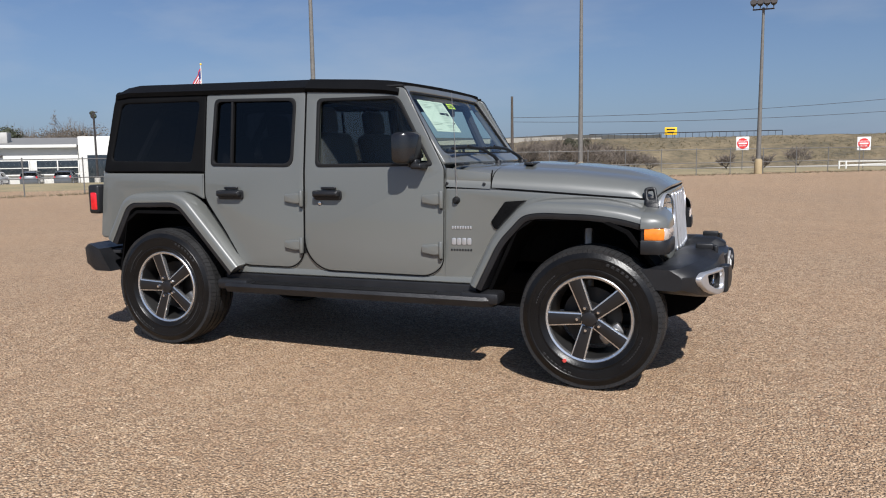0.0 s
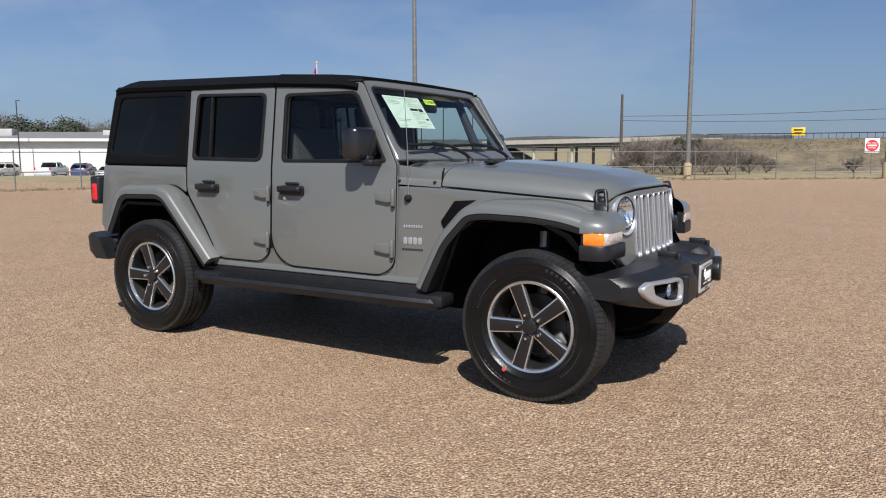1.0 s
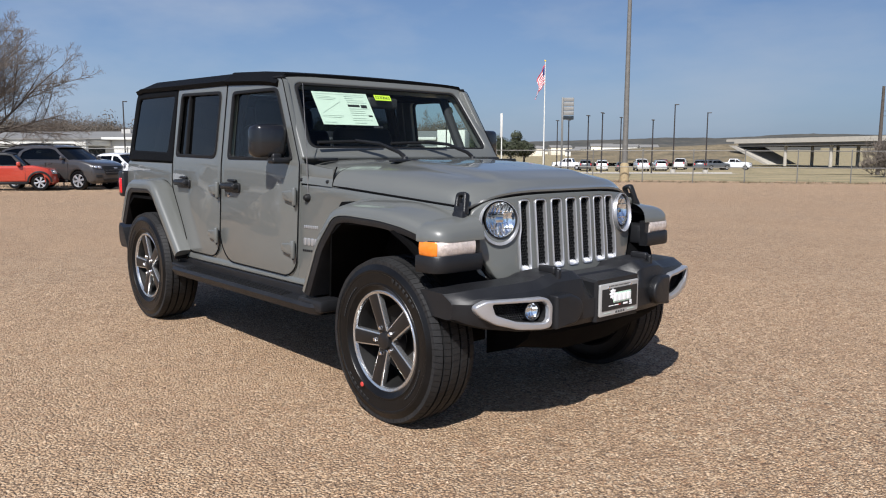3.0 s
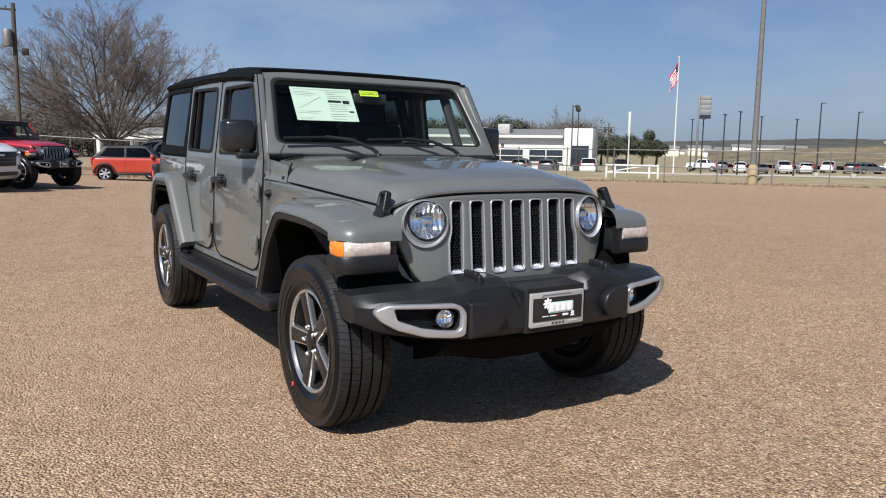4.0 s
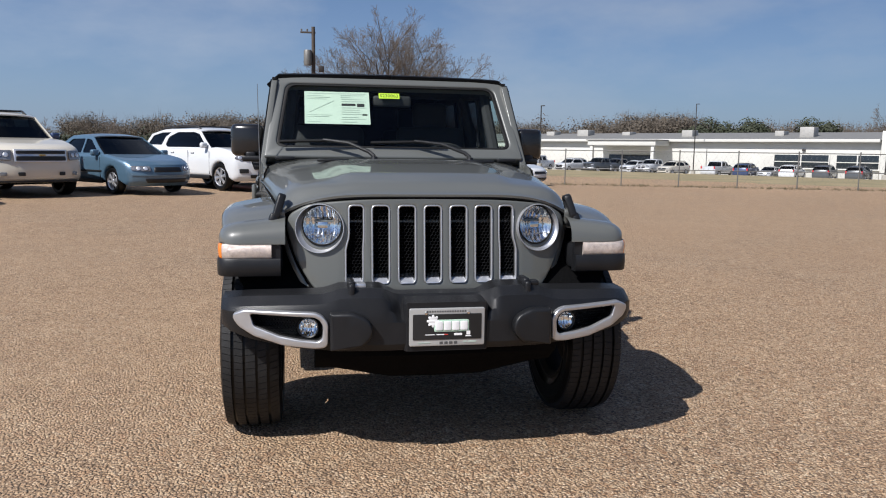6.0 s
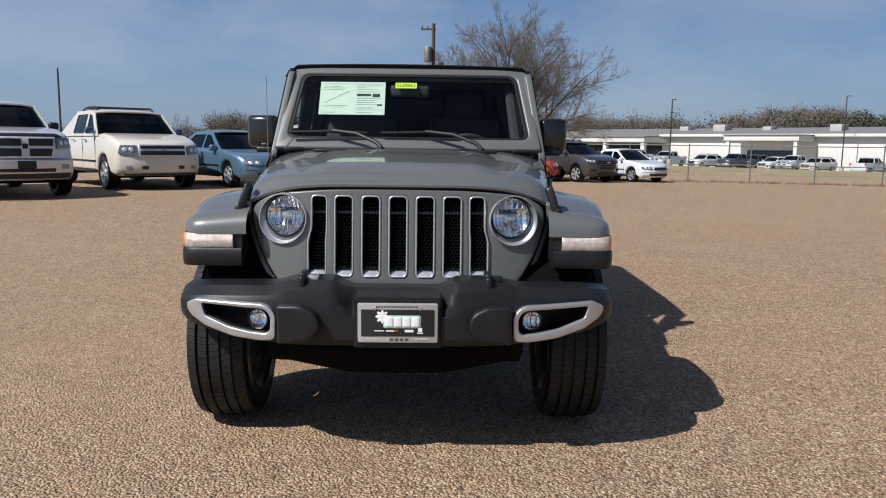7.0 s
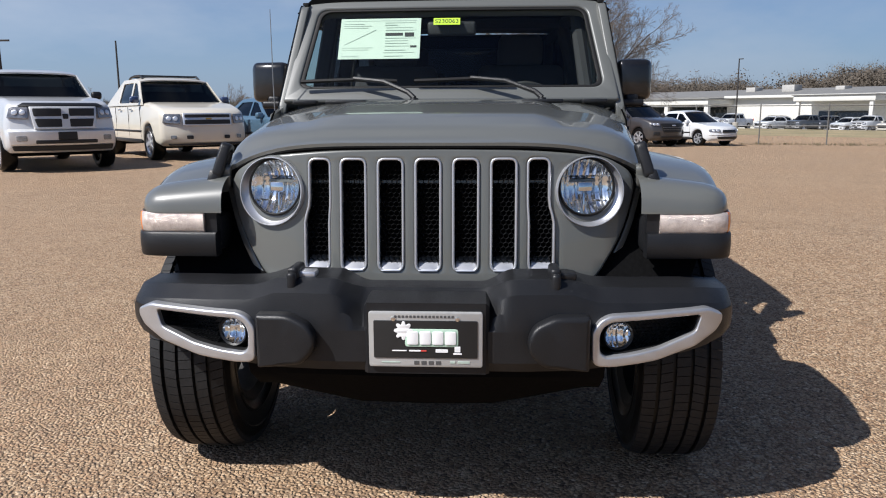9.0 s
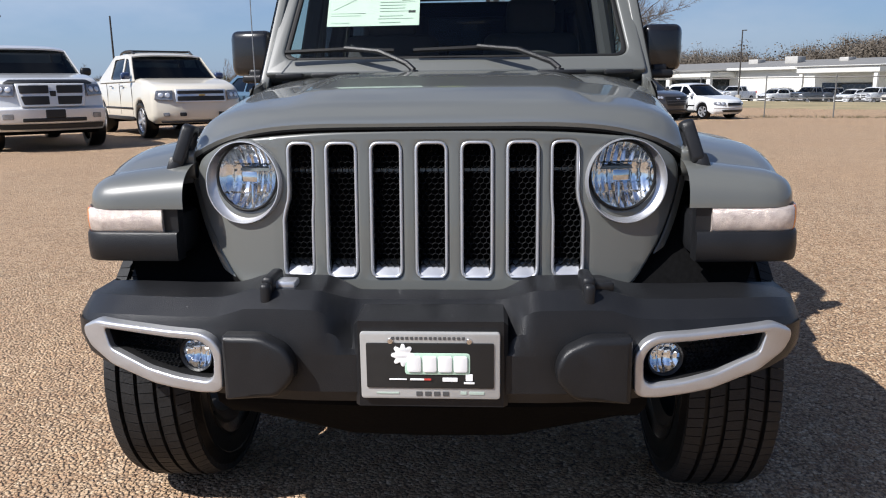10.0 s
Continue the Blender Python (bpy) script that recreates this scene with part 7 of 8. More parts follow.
def build_car(name, label, category, at, c, group=""):
    """A parked vehicle from its side profile c; x forward, origin on the ground amidships."""
    car = thing(name, label, category, at, group)
    L2, hw, zb, rw = c["L"] / 2, c["W"] / 2, c["clear"], c["rw"]
    xf, xr = c["axles"]
    paint = c["paint"]

    def shape(x, y, z):
        k = abs(y) / hw
        nose, tail = step(0.62, 1.0, x / L2), step(0.70, 1.0, -x / L2)
        x2 = x - c.get("round", 0.26) * nose * k ** 2.5 + 0.14 * tail * k ** 2.5
        y2 = y * (1 - 0.05 * nose - 0.04 * tail) * (1 - 0.05 * max(0.0, (z - 0.75) / 0.4) ** 2 - 0.035 * max(0.0, (0.55 - z) / 0.35))
        return x2, y2, z

    def arch(cx, r):
        return [(cx + r * math.cos(math.pi - a), max(zb, rw + r * math.sin(a))) for a in [math.pi * k / 14 for k in range(15)]]
    r = rw + 0.02
    top = c["top"]
    outer = [(-L2 + 0.03, zb + 0.16), (-L2 + 0.12, zb)] + arch(xr, r) + arch(xf, r) + [(L2 - 0.16, zb), (L2 - 0.03, zb + 0.08)] + top
    bm = plate(outer, [], 2 * hw, 0.085, 3)
    cut(bm, 0, [-L2 + 0.2 * k for k in range(1, int(L2 * 10))])
    cut(bm, 1, [0.5, 0.65, 0.8, 0.95])
    cut(bm, 2, [hw * v for v in (-0.9, -0.7, -0.45, -0.2, 0, 0.2, 0.45, 0.7, 0.9)])
    bend(bm, lambda u, v, w: shape(u, w, v))
    body = part("body", bm, paint, car, angle=32)
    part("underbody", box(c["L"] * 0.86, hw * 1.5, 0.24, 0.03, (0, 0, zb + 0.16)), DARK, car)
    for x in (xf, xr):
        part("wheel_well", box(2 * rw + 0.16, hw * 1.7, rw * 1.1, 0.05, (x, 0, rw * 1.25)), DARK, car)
    # greenhouse
    g = c["green"]
    z0, z1 = min(p[1] for p in g), max(p[1] for p in g)
    tum, gw = c.get("tumble", 0.2), hw * 0.93

    def gy(z):
        return gw * (1 - tum * (z - z0) / (z1 - z0))

    def gshape(x, k, z):
        return x - 0.16 * abs(k) ** 2.2 * step(0.0, 1.0, (x - c["gmid"]) / 1.2), gy(z) * k, z
    bm = plate(g, [], 2.0, 0.06, 2)
    cut(bm, 2, [-0.9, -0.6, -0.3, 0, 0.3, 0.6, 0.9])
    cut(bm, 1, [z0 + (z1 - z0) * k / 4 for k in (1, 2, 3)])
    bend(bm, lambda u, v, w: gshape(u, w, v))
    part("glasshouse", bm, CAR_GLASS, car, "dark car windows", angle=30)
    ins = [(0.9 * (x - c["gmid"]) + c["gmid"], z0 + (z - z0) * 0.55) for x, z in g]
    part("cabin", bend(plate(ins, [], 2.0, 0.05), lambda u, v, w: (u, gy(v) * w * 0.9, v)), CABIN_DARK, car)
    for s in (-1, 1):
        fr = plate(c["frame"], c["windows"], 0.03, 0.006)
        cut(fr, 0, [c["gmid"] + 0.2 * k for k in range(-12, 12)])
        cut(fr, 1, [z0 + (z1 - z0) * k / 4 for k in (1, 2, 3)])
        part("side_frame", bend(fr, lambda u, v, w: (gshape(u, 1, v)[0], s * (gy(v) + 0.004 + w), v)), paint if not c.get("dark_roof") else TRIM_BLACK, car)
    rt = sorted([p for p in c["roof"]])
    rows = []
    for i in range(15):
        x = rt[0][0] + (rt[-1][0] - rt[0][0]) * i / 14
        z = lerp_table(rt, x)
        rows.append([(gshape(x, k, z)[0] + 0.0, gy(z) * k * 1.015, z + 0.018 - 0.045 * abs(k) ** 4) for k in (-1, -0.9, -0.7, -0.35, 0, 0.35, 0.7, 0.9, 1)])
    bm = loft(rows, False, False)
    bmesh.ops.solidify(bm, geom=bm.faces[:], thickness=0.03)
    part("roof", bm, TRIM_BLACK if c.get("dark_roof") else paint, car, angle=50)
    if c.get("rack"):
        for s in (-1, 1):
            x0, x1 = rt[0][0] + 0.15, rt[-1][0] - 0.25
            part("roof_rack", tube([(x0, s * gy(z1) * 0.86, lerp_table(rt, x0) + 0.02), (x0 + 0.3, s * gy(z1) * 0.86, lerp_table(rt, x0 + 0.3) + 0.075), ((x0 + x1) / 2, s * gy(z1) * 0.86, lerp_table(rt, (x0 + x1) / 2) + 0.10), (x1 - 0.2, s * gy(z1) * 0.86, lerp_table(rt, x1 - 0.2) + 0.085),
                                    (x1, s * gy(z1) * 0.86, lerp_table(rt, x1) + 0.01)], 0.028, 6), TRIM_BLACK, car, "black roof rail")
        for cx in (0.28, 0.72):
            xx = rt[0][0] + (rt[-1][0] - rt[0][0]) * cx
            part("roof_bar", tube([(xx, -gy(z1) * 0.86, lerp_table(rt, xx) + 0.085), (xx, gy(z1) * 0.86, lerp_table(rt, xx) + 0.085)], 0.024, 6), TRIM_BLACK, car)
    # front: lamps, grille, bumper parts
    front = [p for p in top if p[0] > L2 - 0.45]
    fz = sorted([(z, x) for x, z in front] + [(zb + 0.08, L2 - 0.03)])

    def on_front(pts, depth, out, holes=()):
        bm = plate(pts, holes, depth, min(0.012, depth * 0.4))
        cut(bm, 0, [hw * 0.1 * k for k in range(-9, 10)])
        return bend(bm, lambda u, v, w: shape(lerp_table(fz, v) + out + w, u, v))
    for item, pts, depth, out, m, lab in c["front"]:
        sides = (1,) if min(p[0] for p in pts) < 0 else (1, -1)
        for s in sides:
            part(item, on_front(rounded([(s * u, v) for u, v in pts], 0.02, 3), depth, out, ()), m, car, lab)
    for item, pts, depth, out, m, lab in c["front"]:
        if item != "headlight":
            continue
        u0, u1, v0, v1 = min(p[0] for p in pts), max(p[0] for p in pts), min(p[1] for p in pts), max(p[1] for p in pts)
        for s in (1, -1):
            for f in (0.30, 0.68):
                uc, vc, rr = u0 + (u1 - u0) * f, v0 + (v1 - v0) * 0.55, min((u1 - u0) * 0.15, (v1 - v0) * 0.34)
                part("lamp_lens", on_front([(s * u, v) for u, v in circle(uc, vc, rr, 14)], 0.02, out + depth * 0.5 + 0.006), SILVER, car)
    # sides: mirrors, handles, sill strip
    for s in (-1, 1):
        mx, mz = c["mirror"]
        part("door_mirror", box(0.14, 0.2, 0.16, 0.05, (mx, s * (hw * 1.04), mz), 3), c.get("mirror_paint", paint), car)
        for hx in c["handles"]:
            part("door_handle", box(0.17, 0.04, 0.035, 0.012, (hx, s * (hw * 0.985), c["belt"] - 0.10)), c.get("handle_paint", paint), car)
        for sx in c["seams"]:
            part("door_seam", box(0.008, 0.012, c["belt"] - zb - 0.22, 0.001, (sx, s * (hw - 0.003), (c["belt"] + zb + 0.14) / 2)), TRIM_BLACK, car, smooth=False)
        part("sill_trim", box((xf - xr) - 2 * rw - 0.2, 0.05, 0.10, 0.015, ((xf + xr) / 2, s * (hw - 0.035), zb + 0.09)), c.get("sill", TRIM_BLACK), car)
        if c.get("strip"):
            part("side_strip", box((xf - xr) - 2 * rw - 0.15, 0.03, 0.05, 0.012, ((xf + xr) / 2, s * (hw - 0.002), c["strip"])), TRIM_BLACK, car)
        if c.get("flare"):
            for x in (xf, xr):
                ring = [(rw + 0.12) * 1.0, (rw + 0.05)]
                arc = [(x + ring[0] * math.cos(a), rw + ring[0] * math.sin(a)) for a in [math.pi * k / 16 for k in range(17)]]
                arc += [(x + ring[1] * math.cos(a), rw + ring[1] * math.sin(a)) for a in [math.pi * (16 - k) / 16 for k in range(17)]]
                part("wheel_arch", bend(plate(arc, [], 0.04, 0.01), lambda u, v, w: (u, s * (hw - 0.01 + w), v)), TRIM_BLACK, car)
    # wheels
    tyre, rim, spoke, hub, back = CAR_WHEEL
    for x in (xf, xr):
        for s in (-1, 1):
            w = part("wheel", tyre, None, car)
            w.matrix_basis = pose(x, s * (hw - 0.14), rw, 0, 17 * s, 0 if s > 0 else 180) @ Matrix.Diagonal((rw, rw, rw, 1))
            for n2, me in (("rim", rim), ("hub", hub), ("brake", back)):
                part(n2, me, None, w)
            for k in range(6):
                part("spoke", spoke, None, w).matrix_basis = pose(0, 0, 0, 0, 60 * k, 0)
    for s in (-1, 1):
        part("tail_light", box(0.08, 0.16, 0.3, 0.02, (-L2 + 0.13, s * hw * 0.84, c["belt"] - 0.12)), REDLENS, car)
    return car


def lamp_glass(name):
    return mat(name, (0.22, 0.22, 0.23), 0.12, 0.5, 14, 0.45, 0.2, coat=0.8)


CAR_LAMP = lamp_glass("car_headlamp")


def pickup_spec(paint):
    return dict(L=5.8, W=2.0, clear=0.36, rw=0.41, axles=(1.92, -1.65), paint=paint, belt=1.31, round=0.32,
                top=[(2.9, 0.55), (2.9, 0.76), (2.85, 0.80), (2.83, 1.18), (2.76, 1.26), (2.60, 1.31), (2.0, 1.38), (1.42, 1.42), (1.28, 1.40), (-0.98, 1.33), (-1.02, 1.35), (-2.84, 1.35), (-2.88, 0.62)],
                green=[(1.40, 1.34), (0.66, 1.87), (0.36, 1.94), (-0.72, 1.93), (-0.98, 1.30)], gmid=0.2, tumble=0.17,
                frame=[(1.44, 1.34), (0.68, 1.89), (0.36, 1.95), (-0.72, 1.94), (-1.0, 1.30)],
                windows=[rounded([(1.20, 1.40), (0.60, 1.81), (0.30, 1.86), (0.30, 1.38)], 0.04, 3), rounded([(0.20, 1.38), (0.20, 1.86), (-0.62, 1.85), (-0.76, 1.38)], 0.04, 3)],
                roof=[(-0.80, 1.88), (-0.70, 1.94), (0.36, 1.95), (0.66, 1.885)], mirror=(1.05, 1.46), mirror_paint=TRIM_BLACK, handles=(0.42, -0.55), seams=(1.25, 0.25, -0.92), sill=TRIM_BLACK,
                front=[("bumper", [(-0.95, 0.50), (0.95, 0.50), (0.95, 0.765), (-0.95, 0.765)], 0.10, 0.02, SILVER, "silver front bumper"), ("grille", [(-0.54, 0.80), (0.54, 0.80), (0.64, 1.215), (-0.64, 1.215)], 0.08, 0.03, paint, "cross-bar grille in the body colour"),
                       ("grille_mesh", [(0.07, 0.835), (0.49, 0.835), (0.54, 0.99), (0.07, 0.99)], 0.03, 0.06, TRIM_BLACK, ""), ("grille_mesh", [(0.07, 1.035), (0.55, 1.035), (0.585, 1.18), (0.07, 1.18)], 0.03, 0.06, TRIM_BLACK, ""),
                       ("headlight", [(0.64, 0.98), (0.97, 1.0), (0.95, 1.21), (0.65, 1.20)], 0.05, 0.03, CAR_LAMP, "clear headlight"), ("grille_badge", [(-0.05, 0.98), (0.05, 0.98), (0.06, 1.08), (-0.06, 1.08)], 0.03, 0.06, TRIM_BLACK, ""),
                       ("air_intake", [(-0.55, 0.53), (0.55, 0.53), (0.55, 0.60), (-0.55, 0.60)], 0.03, 0.065, TRIM_BLACK, ""), ("plate_holder", [(-0.17, 0.60), (0.17, 0.60), (0.17, 0.75), (-0.17, 0.75)], 0.03, 0.075, TRIM_BLACK, ""),
                       ("fog_light", [(0.68, 0.58), (0.85, 0.58), (0.85, 0.68), (0.68, 0.68)], 0.02, 0.068, CAR_LAMP, ""), ("lower_lip", [(-0.9, 0.40), (0.9, 0.40), (0.92, 0.49), (-0.92, 0.49)], 0.06, 0.0, TRIM_BLACK, ""),
                       ("bug_shield", [(-0.84, 1.215), (0.84, 1.215), (0.72, 1.285), (-0.72, 1.285)], 0.05, 0.04, TRIM_BLACK, "dark bug shield")])


def suv_spec(paint, kind):
    if kind == "truck_suv":
        return dict(L=5.62, W=2.01, clear=0.34, rw=0.405, axles=(1.78, -1.52), paint=paint, belt=1.27, rack=True, round=0.30, strip=0.66,
                    top=[(2.81, 0.50), (2.80, 0.74), (2.77, 1.06), (2.70, 1.13), (2.52, 1.19), (1.9, 1.29), (1.44, 1.34), (1.30, 1.33), (-0.7, 1.30), (-2.74, 1.32), (-2.80, 0.6)],
                    green=[(1.42, 1.27), (0.70, 1.83), (0.36, 1.90), (-0.70, 1.90), (-1.75, 1.34), (-1.8, 1.26)], gmid=0.2, tumble=0.18,
                    frame=[(1.46, 1.27), (0.72, 1.85), (0.36, 1.91), (-0.70, 1.91), (-1.80, 1.34), (-1.84, 1.26)],
                    windows=[rounded([(1.18, 1.34), (0.60, 1.78), (0.34, 1.82), (0.34, 1.33)], 0.05, 3), rounded([(0.22, 1.33), (0.22, 1.82), (-0.62, 1.81), (-0.72, 1.33)], 0.05, 3)],
                    roof=[(-1.0, 1.76), (-0.70, 1.90), (0.36, 1.915), (0.70, 1.845)], mirror=(1.04, 1.40), mirror_paint=NAVY, handles=(0.45, -0.5), handle_paint=CHROME, seams=(1.25, 0.28, -0.85),
                    front=[("grille", [(-0.56, 0.80), (0.56, 0.80), (0.58, 1.08), (-0.58, 1.08)], 0.04, 0.012, SILVER, "silver split grille"), ("grille_mesh", [(-0.53, 0.83), (0.53, 0.83), (0.53, 0.93), (-0.53, 0.93)], 0.03, 0.03, TRIM_BLACK, ""),
                           ("grille_mesh", [(-0.53, 0.98), (0.53, 0.98), (0.54, 1.05), (-0.54, 1.05)], 0.03, 0.03, TRIM_BLACK, ""), ("headlight", [(0.62, 0.83), (0.96, 0.86), (0.94, 1.06), (0.62, 1.06)], 0.04, 0.02, CAR_LAMP, "clear headlight"),
                           ("grille_badge", [(-0.07, 0.935), (0.07, 0.935), (0.07, 0.972), (-0.07, 0.972)], 0.03, 0.04, BADGE_GOLD, ""), ("tow_opening", [(0.36, 0.50), (0.50, 0.50), (0.50, 0.58), (0.36, 0.58)], 0.02, 0.012, TRIM_BLACK, ""),
                           ("fog_light", [(0.70, 0.50), (0.82, 0.50), (0.82, 0.58), (0.70, 0.58)], 0.02, 0.014, CAR_LAMP, ""), ("lower_lip", [(-0.86, 0.35), (0.86, 0.35), (0.88, 0.40), (-0.88, 0.40)], 0.03, 0.01, TRIM_BLACK, "")])
    return dict(L=5.1, W=1.98, clear=0.27, rw=0.385, axles=(1.58, -1.48), paint=paint, belt=1.15, rack=True, round=0.34,
                top=[(2.55, 0.42), (2.55, 0.74), (2.51, 0.96), (2.42, 1.03), (2.2, 1.09), (1.7, 1.17), (1.32, 1.21), (1.16, 1.20), (-0.5, 1.18), (-2.40, 1.24), (-2.52, 0.95), (-2.54, 0.6)],
                green=[(1.34, 1.13), (0.52, 1.64), (0.15, 1.72), (-1.45, 1.71), (-2.05, 1.58), (-2.38, 1.17)], gmid=-0.1, tumble=0.2,
                frame=[(1.38, 1.13), (0.54, 1.66), (0.15, 1.73), (-1.45, 1.72), (-2.10, 1.58), (-2.42, 1.17)],
                windows=[rounded([(1.10, 1.20), (0.50, 1.58), (0.14, 1.64), (-0.70, 1.64), (-1.12, 1.50), (-1.22, 1.26), (-1.10, 1.20)], 0.05, 3), rounded([(-1.42, 1.26), (-1.30, 1.50), (-1.05, 1.64), (-1.55, 1.63), (-1.98, 1.54), (-2.20, 1.27)], 0.04, 3)],
                roof=[(-2.1, 1.59), (-1.45, 1.72), (0.15, 1.735), (0.52, 1.66)], mirror=(0.93, 1.26), handles=(0.28, -0.75), seams=(1.12, 0.08, -1.0), flare=False,
                front=[("grille", [(-0.50, 0.60), (0.50, 0.60), (0.62, 0.96), (-0.62, 0.96)], 0.04, 0.012, TRIM_BLACK, "black slatted grille"), ("headlight", [(0.66, 0.84), (0.97, 0.90), (0.96, 0.99), (0.66, 0.97)], 0.04, 0.014, CAR_LAMP, "slim headlight"),
                       ("grille_bar", [(-0.52, 0.70), (0.52, 0.70), (0.53, 0.712), (-0.53, 0.712)], 0.02, 0.036, STEEL, ""), ("grille_bar", [(-0.54, 0.79), (0.54, 0.79), (0.55, 0.802), (-0.55, 0.802)], 0.02, 0.036, STEEL, ""),
                       ("grille_badge", [(-0.10, 0.85), (0.10, 0.85), (0.10, 0.90), (-0.10, 0.90)], 0.02, 0.05, SILVER, ""), ("air_intake", [(-0.6, 0.36), (0.6, 0.36), (0.62, 0.46), (-0.62, 0.46)], 0.03, 0.01, TRIM_BLACK, ""),
                       ("fog_light", [(0.66, 0.50), (0.88, 0.50), (0.88, 0.62), (0.66, 0.62)], 0.03, 0.01, TRIM_BLACK, "")])


def sedan_spec(paint, L=4.95, H=1.42, W=1.84):
    k = L / 4.95
    f = lambda pts: [(x * k, z * H / 1.42) for x, z in pts]
    return dict(L=L, W=W, clear=0.22, rw=0.325, axles=(1.42 * k, -1.34 * k), paint=paint, belt=0.93, round=0.40,
                top=f([(2.475, 0.34), (2.475, 0.58), (2.40, 0.72), (2.2, 0.80), (1.15, 0.95), (0.98, 0.95), (-0.6, 0.94), (-1.45, 0.98), (-2.30, 0.96), (-2.44, 0.86), (-2.46, 0.5)]),
                green=f([(1.22, 0.91), (0.32, 1.36), (-0.1, 1.40), (-0.75, 1.38), (-1.62, 0.95), (-1.66, 0.91)]), gmid=-0.2, tumble=0.24,
                frame=f([(1.26, 0.91), (0.34, 1.375), (-0.1, 1.415), (-0.75, 1.395), (-1.66, 0.95), (-1.70, 0.91)]),
                windows=[rounded(f([(0.95, 0.97), (0.32, 1.29), (0.02, 1.32), (0.02, 0.97)]), 0.04, 3), rounded(f([(-0.06, 0.97), (-0.06, 1.32), (-0.70, 1.31), (-1.22, 0.99)]), 0.04, 3)],
                roof=f([(-0.95, 1.31), (-0.75, 1.385), (-0.1, 1.405), (0.34, 1.355)]), mirror=(0.80 * k, 0.98 * H / 1.42), handles=(0.18 * k, -0.75 * k), seams=(0.95 * k, -0.02 * k, -0.95 * k), strip=0.56,
                front=[("grille", [(-0.40, 0.56), (0.40, 0.56), (0.36, 0.68), (-0.36, 0.68)], 0.03, 0.01, TRIM_BLACK, "dark oval grille"), ("headlight", [(0.46, 0.58), (0.84, 0.60), (0.84, 0.71), (0.46, 0.70)], 0.03, 0.012, CAR_LAMP, "clear headlight"),
                       ("air_intake", [(-0.55, 0.30), (0.55, 0.30), (0.6, 0.40), (-0.6, 0.40)], 0.03, 0.01, TRIM_BLACK, ""), ("bumper_strip", [(-0.85, 0.47), (0.85, 0.47), (0.85, 0.50), (-0.85, 0.50)], 0.02, 0.01, paint, "")])


def mini_spec(paint):
    return dict(L=3.7, W=1.68, clear=0.2, rw=0.31, axles=(1.22, -1.25), paint=paint, belt=0.92, round=0.30, dark_roof=True,
                top=[(1.85, 0.35), (1.84, 0.62), (1.74, 0.80), (1.0, 0.94), (0.85, 0.94), (-1.70, 0.95), (-1.82, 0.80), (-1.84, 0.5)],
                green=[(0.95, 0.90), (0.45, 1.34), (0.2, 1.39), (-1.25, 1.36), (-1.66, 0.92)], gmid=-0.3, tumble=0.16,
                frame=[(0.98, 0.90), (0.46, 1.36), (0.2, 1.40), (-1.25, 1.375), (-1.70, 0.92)],
                windows=[rounded([(0.72, 0.96), (0.42, 1.29), (0.22, 1.32), (-0.42, 1.32), (-0.42, 0.96)], 0.04, 3), rounded([(-0.50, 0.96), (-0.50, 1.32), (-1.15, 1.30), (-1.42, 0.98)], 0.04, 3)],
                roof=[(-1.35, 1.33), (-1.25, 1.375), (0.2, 1.395), (0.46, 1.345)], mirror=(0.55, 1.0), handles=(-0.3,), seams=(0.75, -0.46), flare=True,
                front=[("headlight", [(0.42, 0.60), (0.68, 0.62), (0.68, 0.78), (0.42, 0.78)], 0.04, 0.012, CAR_LAMP, "round headlight"), ("grille", [(-0.36, 0.45), (0.36, 0.45), (0.38, 0.66), (-0.38, 0.66)], 0.03, 0.01, TRIM_BLACK, "")])


def park(wheel_x, wheel_y, heading, dx, dy, lift=0.0):
    """The pose of a car whose wheel at (dx, dy) stands on the given spot."""
    h = radians(heading)
    x = wheel_x - dx * math.cos(h) + dy * math.sin(h)
    y = wheel_y - dx * math.sin(h) - dy * math.cos(h)
    return pose(x, y, ground_z(x, y) + lift, 0, 0, heading)


def repaint(car, was, now):
    for o in (car, *car.children_recursive):
        for slot in o.material_slots:
            if slot.material == was:
                slot.link = "OBJECT"
                slot.material = now


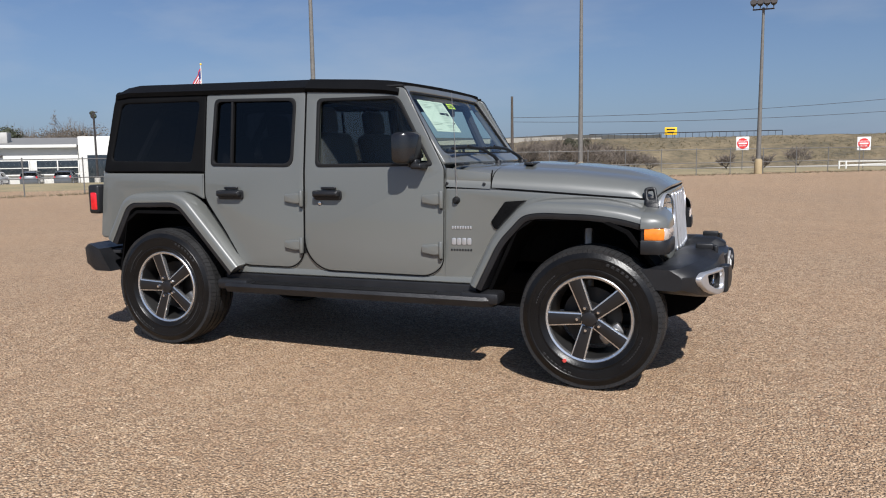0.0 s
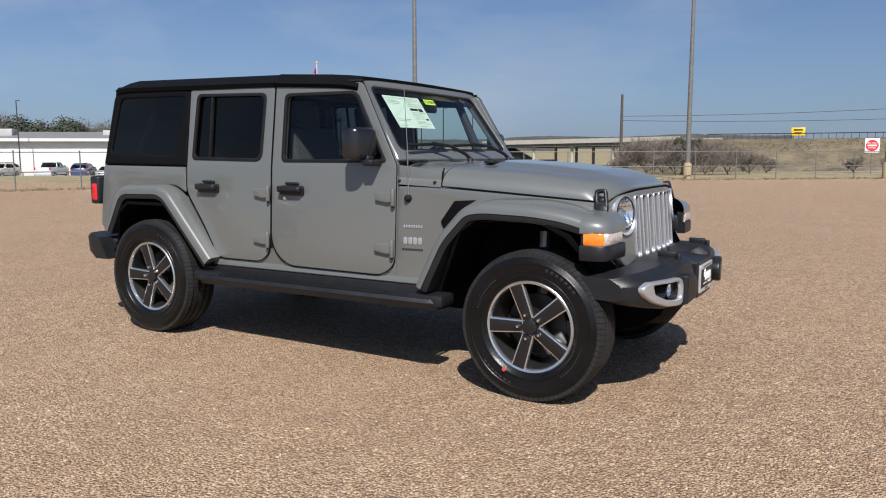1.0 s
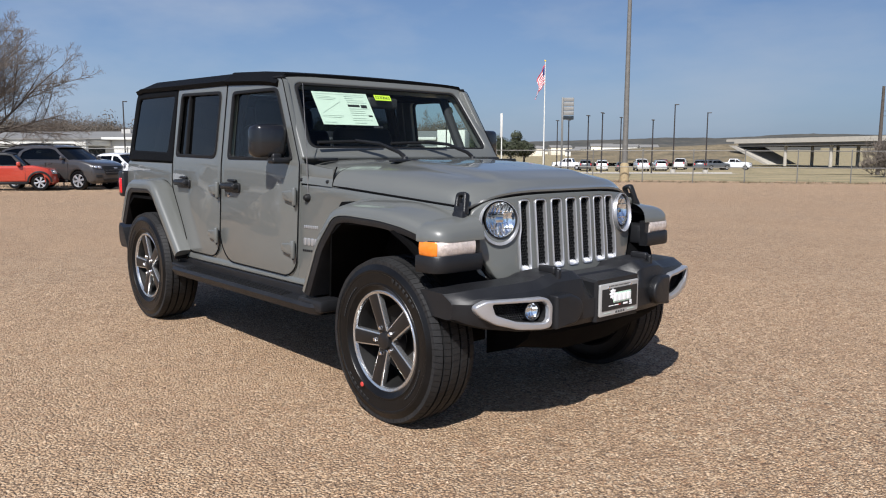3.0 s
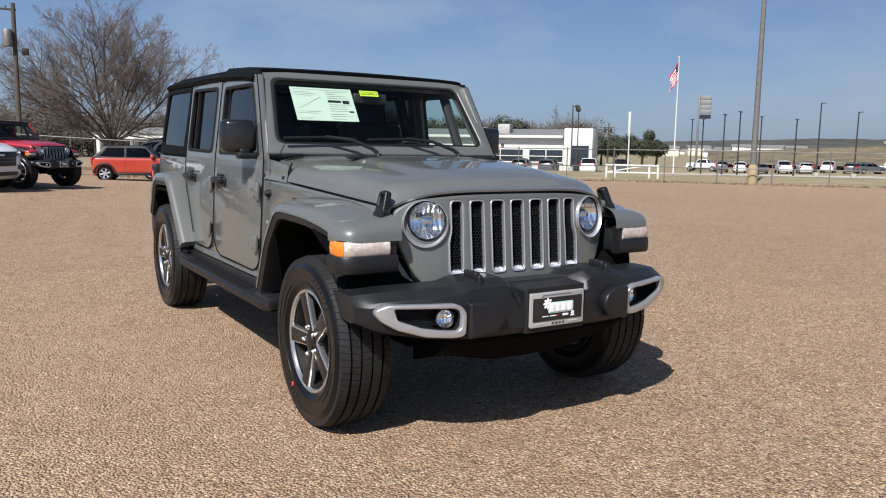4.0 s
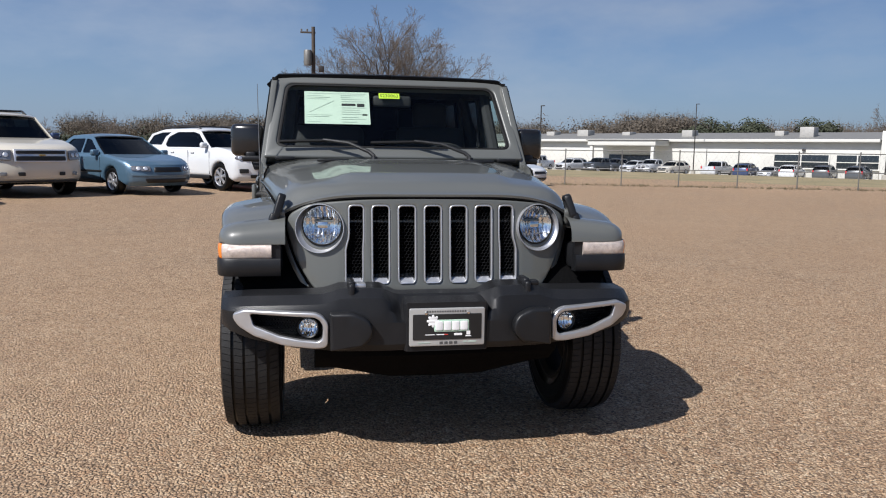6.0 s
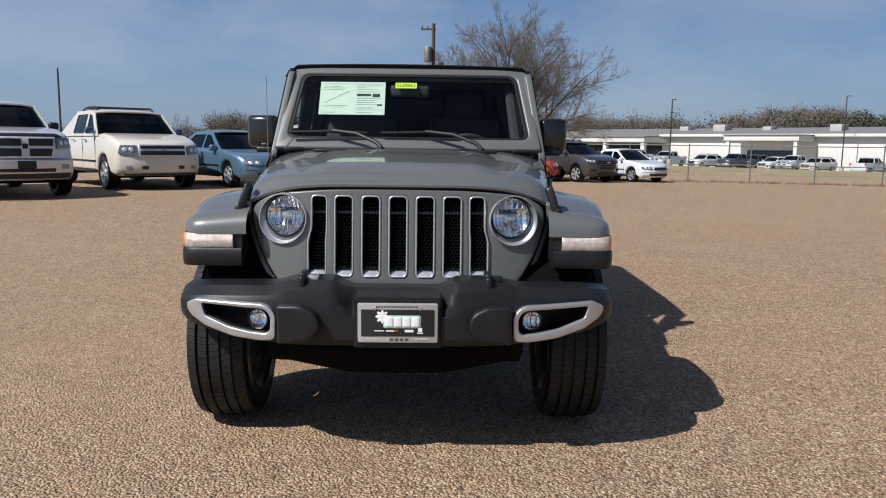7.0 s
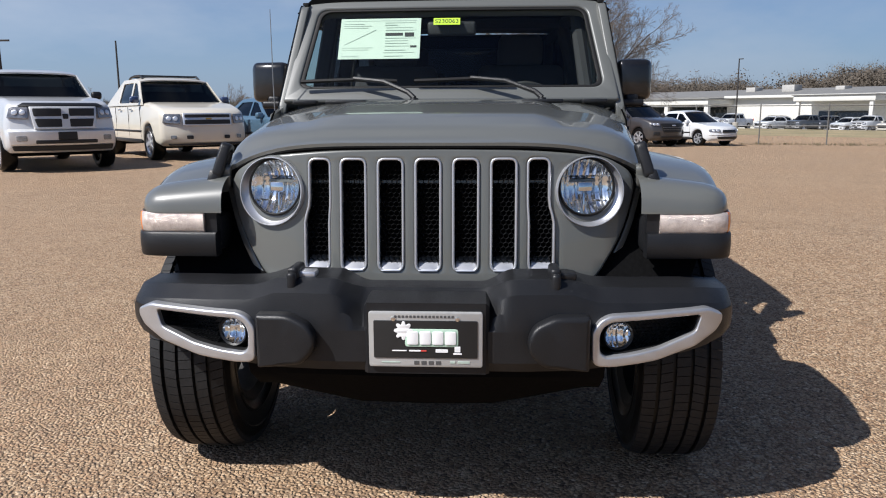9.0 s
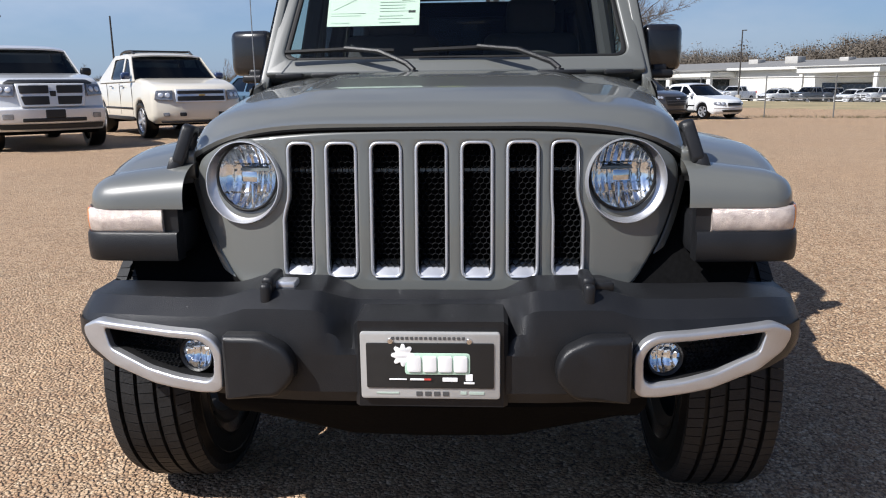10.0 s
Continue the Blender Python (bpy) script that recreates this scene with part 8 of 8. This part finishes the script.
def build_parked():
    truck = build_car("pickup_truck", "silver crew-cab pickup truck with a chrome cross-bar grille", "pickup truck", park(-11.3, -7.72, 42, 1.92, 0.95) @ Matrix.Diagonal((1.02, 1.03, 1.0, 1.0)), pickup_spec(SILVER_PAINT), "parked row")
    build_car("suv", "cream white full-size sport utility truck with black roof rails", "SUV", park(-13.45, -7.68, 40, 1.78, -0.95) @ Matrix.Diagonal((1.05, 1.06, 1.0, 1.0)), suv_spec(CREAM, "truck_suv"), "parked row")
    blue = build_car("sedan", "light blue older four-door sedan", "car", park(-14.7, -5.1, 42, 1.42, -0.85), sedan_spec(ICE_BLUE, 5.0, 1.46), "parked row")
    white = build_car("suv", "white three-row crossover with a black grille", "SUV", park(-17.1, -2.8, 41, 1.58, -0.95), suv_spec(PURE_WHITE, "crossover"), "parked row")
    build_car("hatchback", "small orange-red two-door hatchback with a black roof", "car", park(-28.1, 2.5, 72, -1.25, -0.8), mini_spec(ORANGE))
    taupe = build_car("suv", "dark taupe crossover parked at the edge of the lot", "SUV", park(-27.6, 6.3, 33, 1.58, -0.95), suv_spec(TAUPE, "crossover"), "parked row")
    sedan = build_car("sedan", "white compact four-door sedan at the lot's edge", "car", park(-28.6, 9.0, 30, 1.42, -0.85), sedan_spec(PURE_WHITE, 4.55, 1.45, 1.73), "parked row")
    # the red off-roader: as the grey one, with black front and larger tyres
    src = next(o for o in scene.objects if o.name == "off_roader")
    red = copy_thing(src, park(-19.05, -0.93, 41, 1.5, -0.85, 0.07))
    tagged(red, "red four-door off-road SUV with black trim and large tyres", "car", "parked row")
    for o in list(red.children_recursive):
        if o.name.split(".")[0] in ("window_sheet", "print_bar", "stock_label", "label_digits", "print_line", "paint_dot", "antenna", "antenna_base", "badge"):
            bpy.data.objects.remove(o)
    for o in red.children:
        if o.name.split(".")[0] == "wheel":
            o.scale = (1.14, 1.14, 1.14)
        if o.name.split(".")[0] in ("grille", "windscreen_frame", "front_flare", "rear_flare"):
            for slot in o.material_slots:
                slot.link, slot.material = "OBJECT", TRIM_BLACK
        for o2 in o.children:
            for slot in o2.material_slots:
                if slot.material == SILVER:
                    slot.link, slot.material = "OBJECT", TRIM_BLACK
    repaint(red, PAINT, RED_PAINT)
    for o in red.children:
        if o.name.startswith("hardtop_side"):
            for slot in o.material_slots:
                slot.link, slot.material = "OBJECT", RED_PAINT
    # cars far off before the building and across the road
    eye5, eye4, eye2, eye7 = (5.2, -1.0), (4.95, -1.85), (4.06, -3.47), (5.0, 0.24)
    far = [(eye5, 149.6, 76, truck, SILVER_PAINT, "silver pickup truck", 125), (eye5, 147.7, 75, white, NAVY, "dark blue SUV", 130), (eye5, 146.2, 76, blue, SILVER_PAINT, "grey sedan", 305), (eye5, 144.8, 76, white, PURE_WHITE, "white SUV", 128),
           (eye5, 142.8, 74, white, DARK_GREY, "grey crossover", 131), (eye5, 140.8, 73, white, DARK_GREY, "dark grey crossover", 128), (eye5, 137.9, 72, truck, PURE_WHITE, "white pickup truck", 134),
           (eye5, 154.0, 75, truck, PURE_WHITE, "white pickup truck", 305), (eye5, 152.6, 74, white, CREAM, "pale SUV", 300), (eye7, 165.2, 72, truck, SILVER_PAINT, "pale pickup truck", 120), (eye7, 162.9, 74, truck, PURE_WHITE, "white pickup truck", 310), (eye7, 160.4, 75, white, PURE_WHITE, "white SUV", 300),
           (eye7, 158.3, 75, truck, DARK_GREY, "dark pickup truck", 302), (eye7, 157.0, 77, truck, DARK_GREY, "dark grey pickup truck", 300), (eye7, 155.8, 75, white, PURE_WHITE, "white SUV", 298),
           (eye4, 135.1, 80, truck, GREENISH, "dark green pickup truck", 130), (eye4, 129.4, 90, truck, PURE_WHITE, "white pickup truck", 205), (eye4, 128.2, 88, white, DARK_GREY, "black SUV", 130), (eye4, 127.0, 88, white, PURE_WHITE, "white SUV", 128),
           (eye4, 125.6, 86, blue, DARK_GREY, "dark sedan", 130), (eye4, 124.2, 88, truck, PURE_WHITE, "white pickup truck", 132), (eye4, 122.9, 90, white, SILVER_PAINT, "silver SUV", 130),
           (eye2, 117.2, 98, truck, PURE_WHITE, "white pickup truck", 20), (eye2, 119.5, 96, white, DARK_GREY, "dark SUV", 120), (eye2, 120.8, 98, truck, PURE_WHITE, "white pickup truck", 115), (eye2, 122.0, 97, white, RED_PAINT, "dark red SUV", 118),
           (eye2, 118.4, 97, white, DARK_GREY, "black SUV", 60)]
    for eye, h, d, model, paint, label, turn in far:
        x, y = at_heading(eye, h, d * 1.5 if d > 85 else d * 1.38)
        o = copy_thing(model, put(x, y, 0.03, turn))
        o.name = model.name.split(".")[0]
        tagged(o, label + " parked far off", "pickup truck" if model is truck else "car", "distant parked cars")
        for was in (SILVER_PAINT if model is truck else ICE_BLUE if model is blue else PURE_WHITE,):
            repaint(o, was, paint)


build_parked()
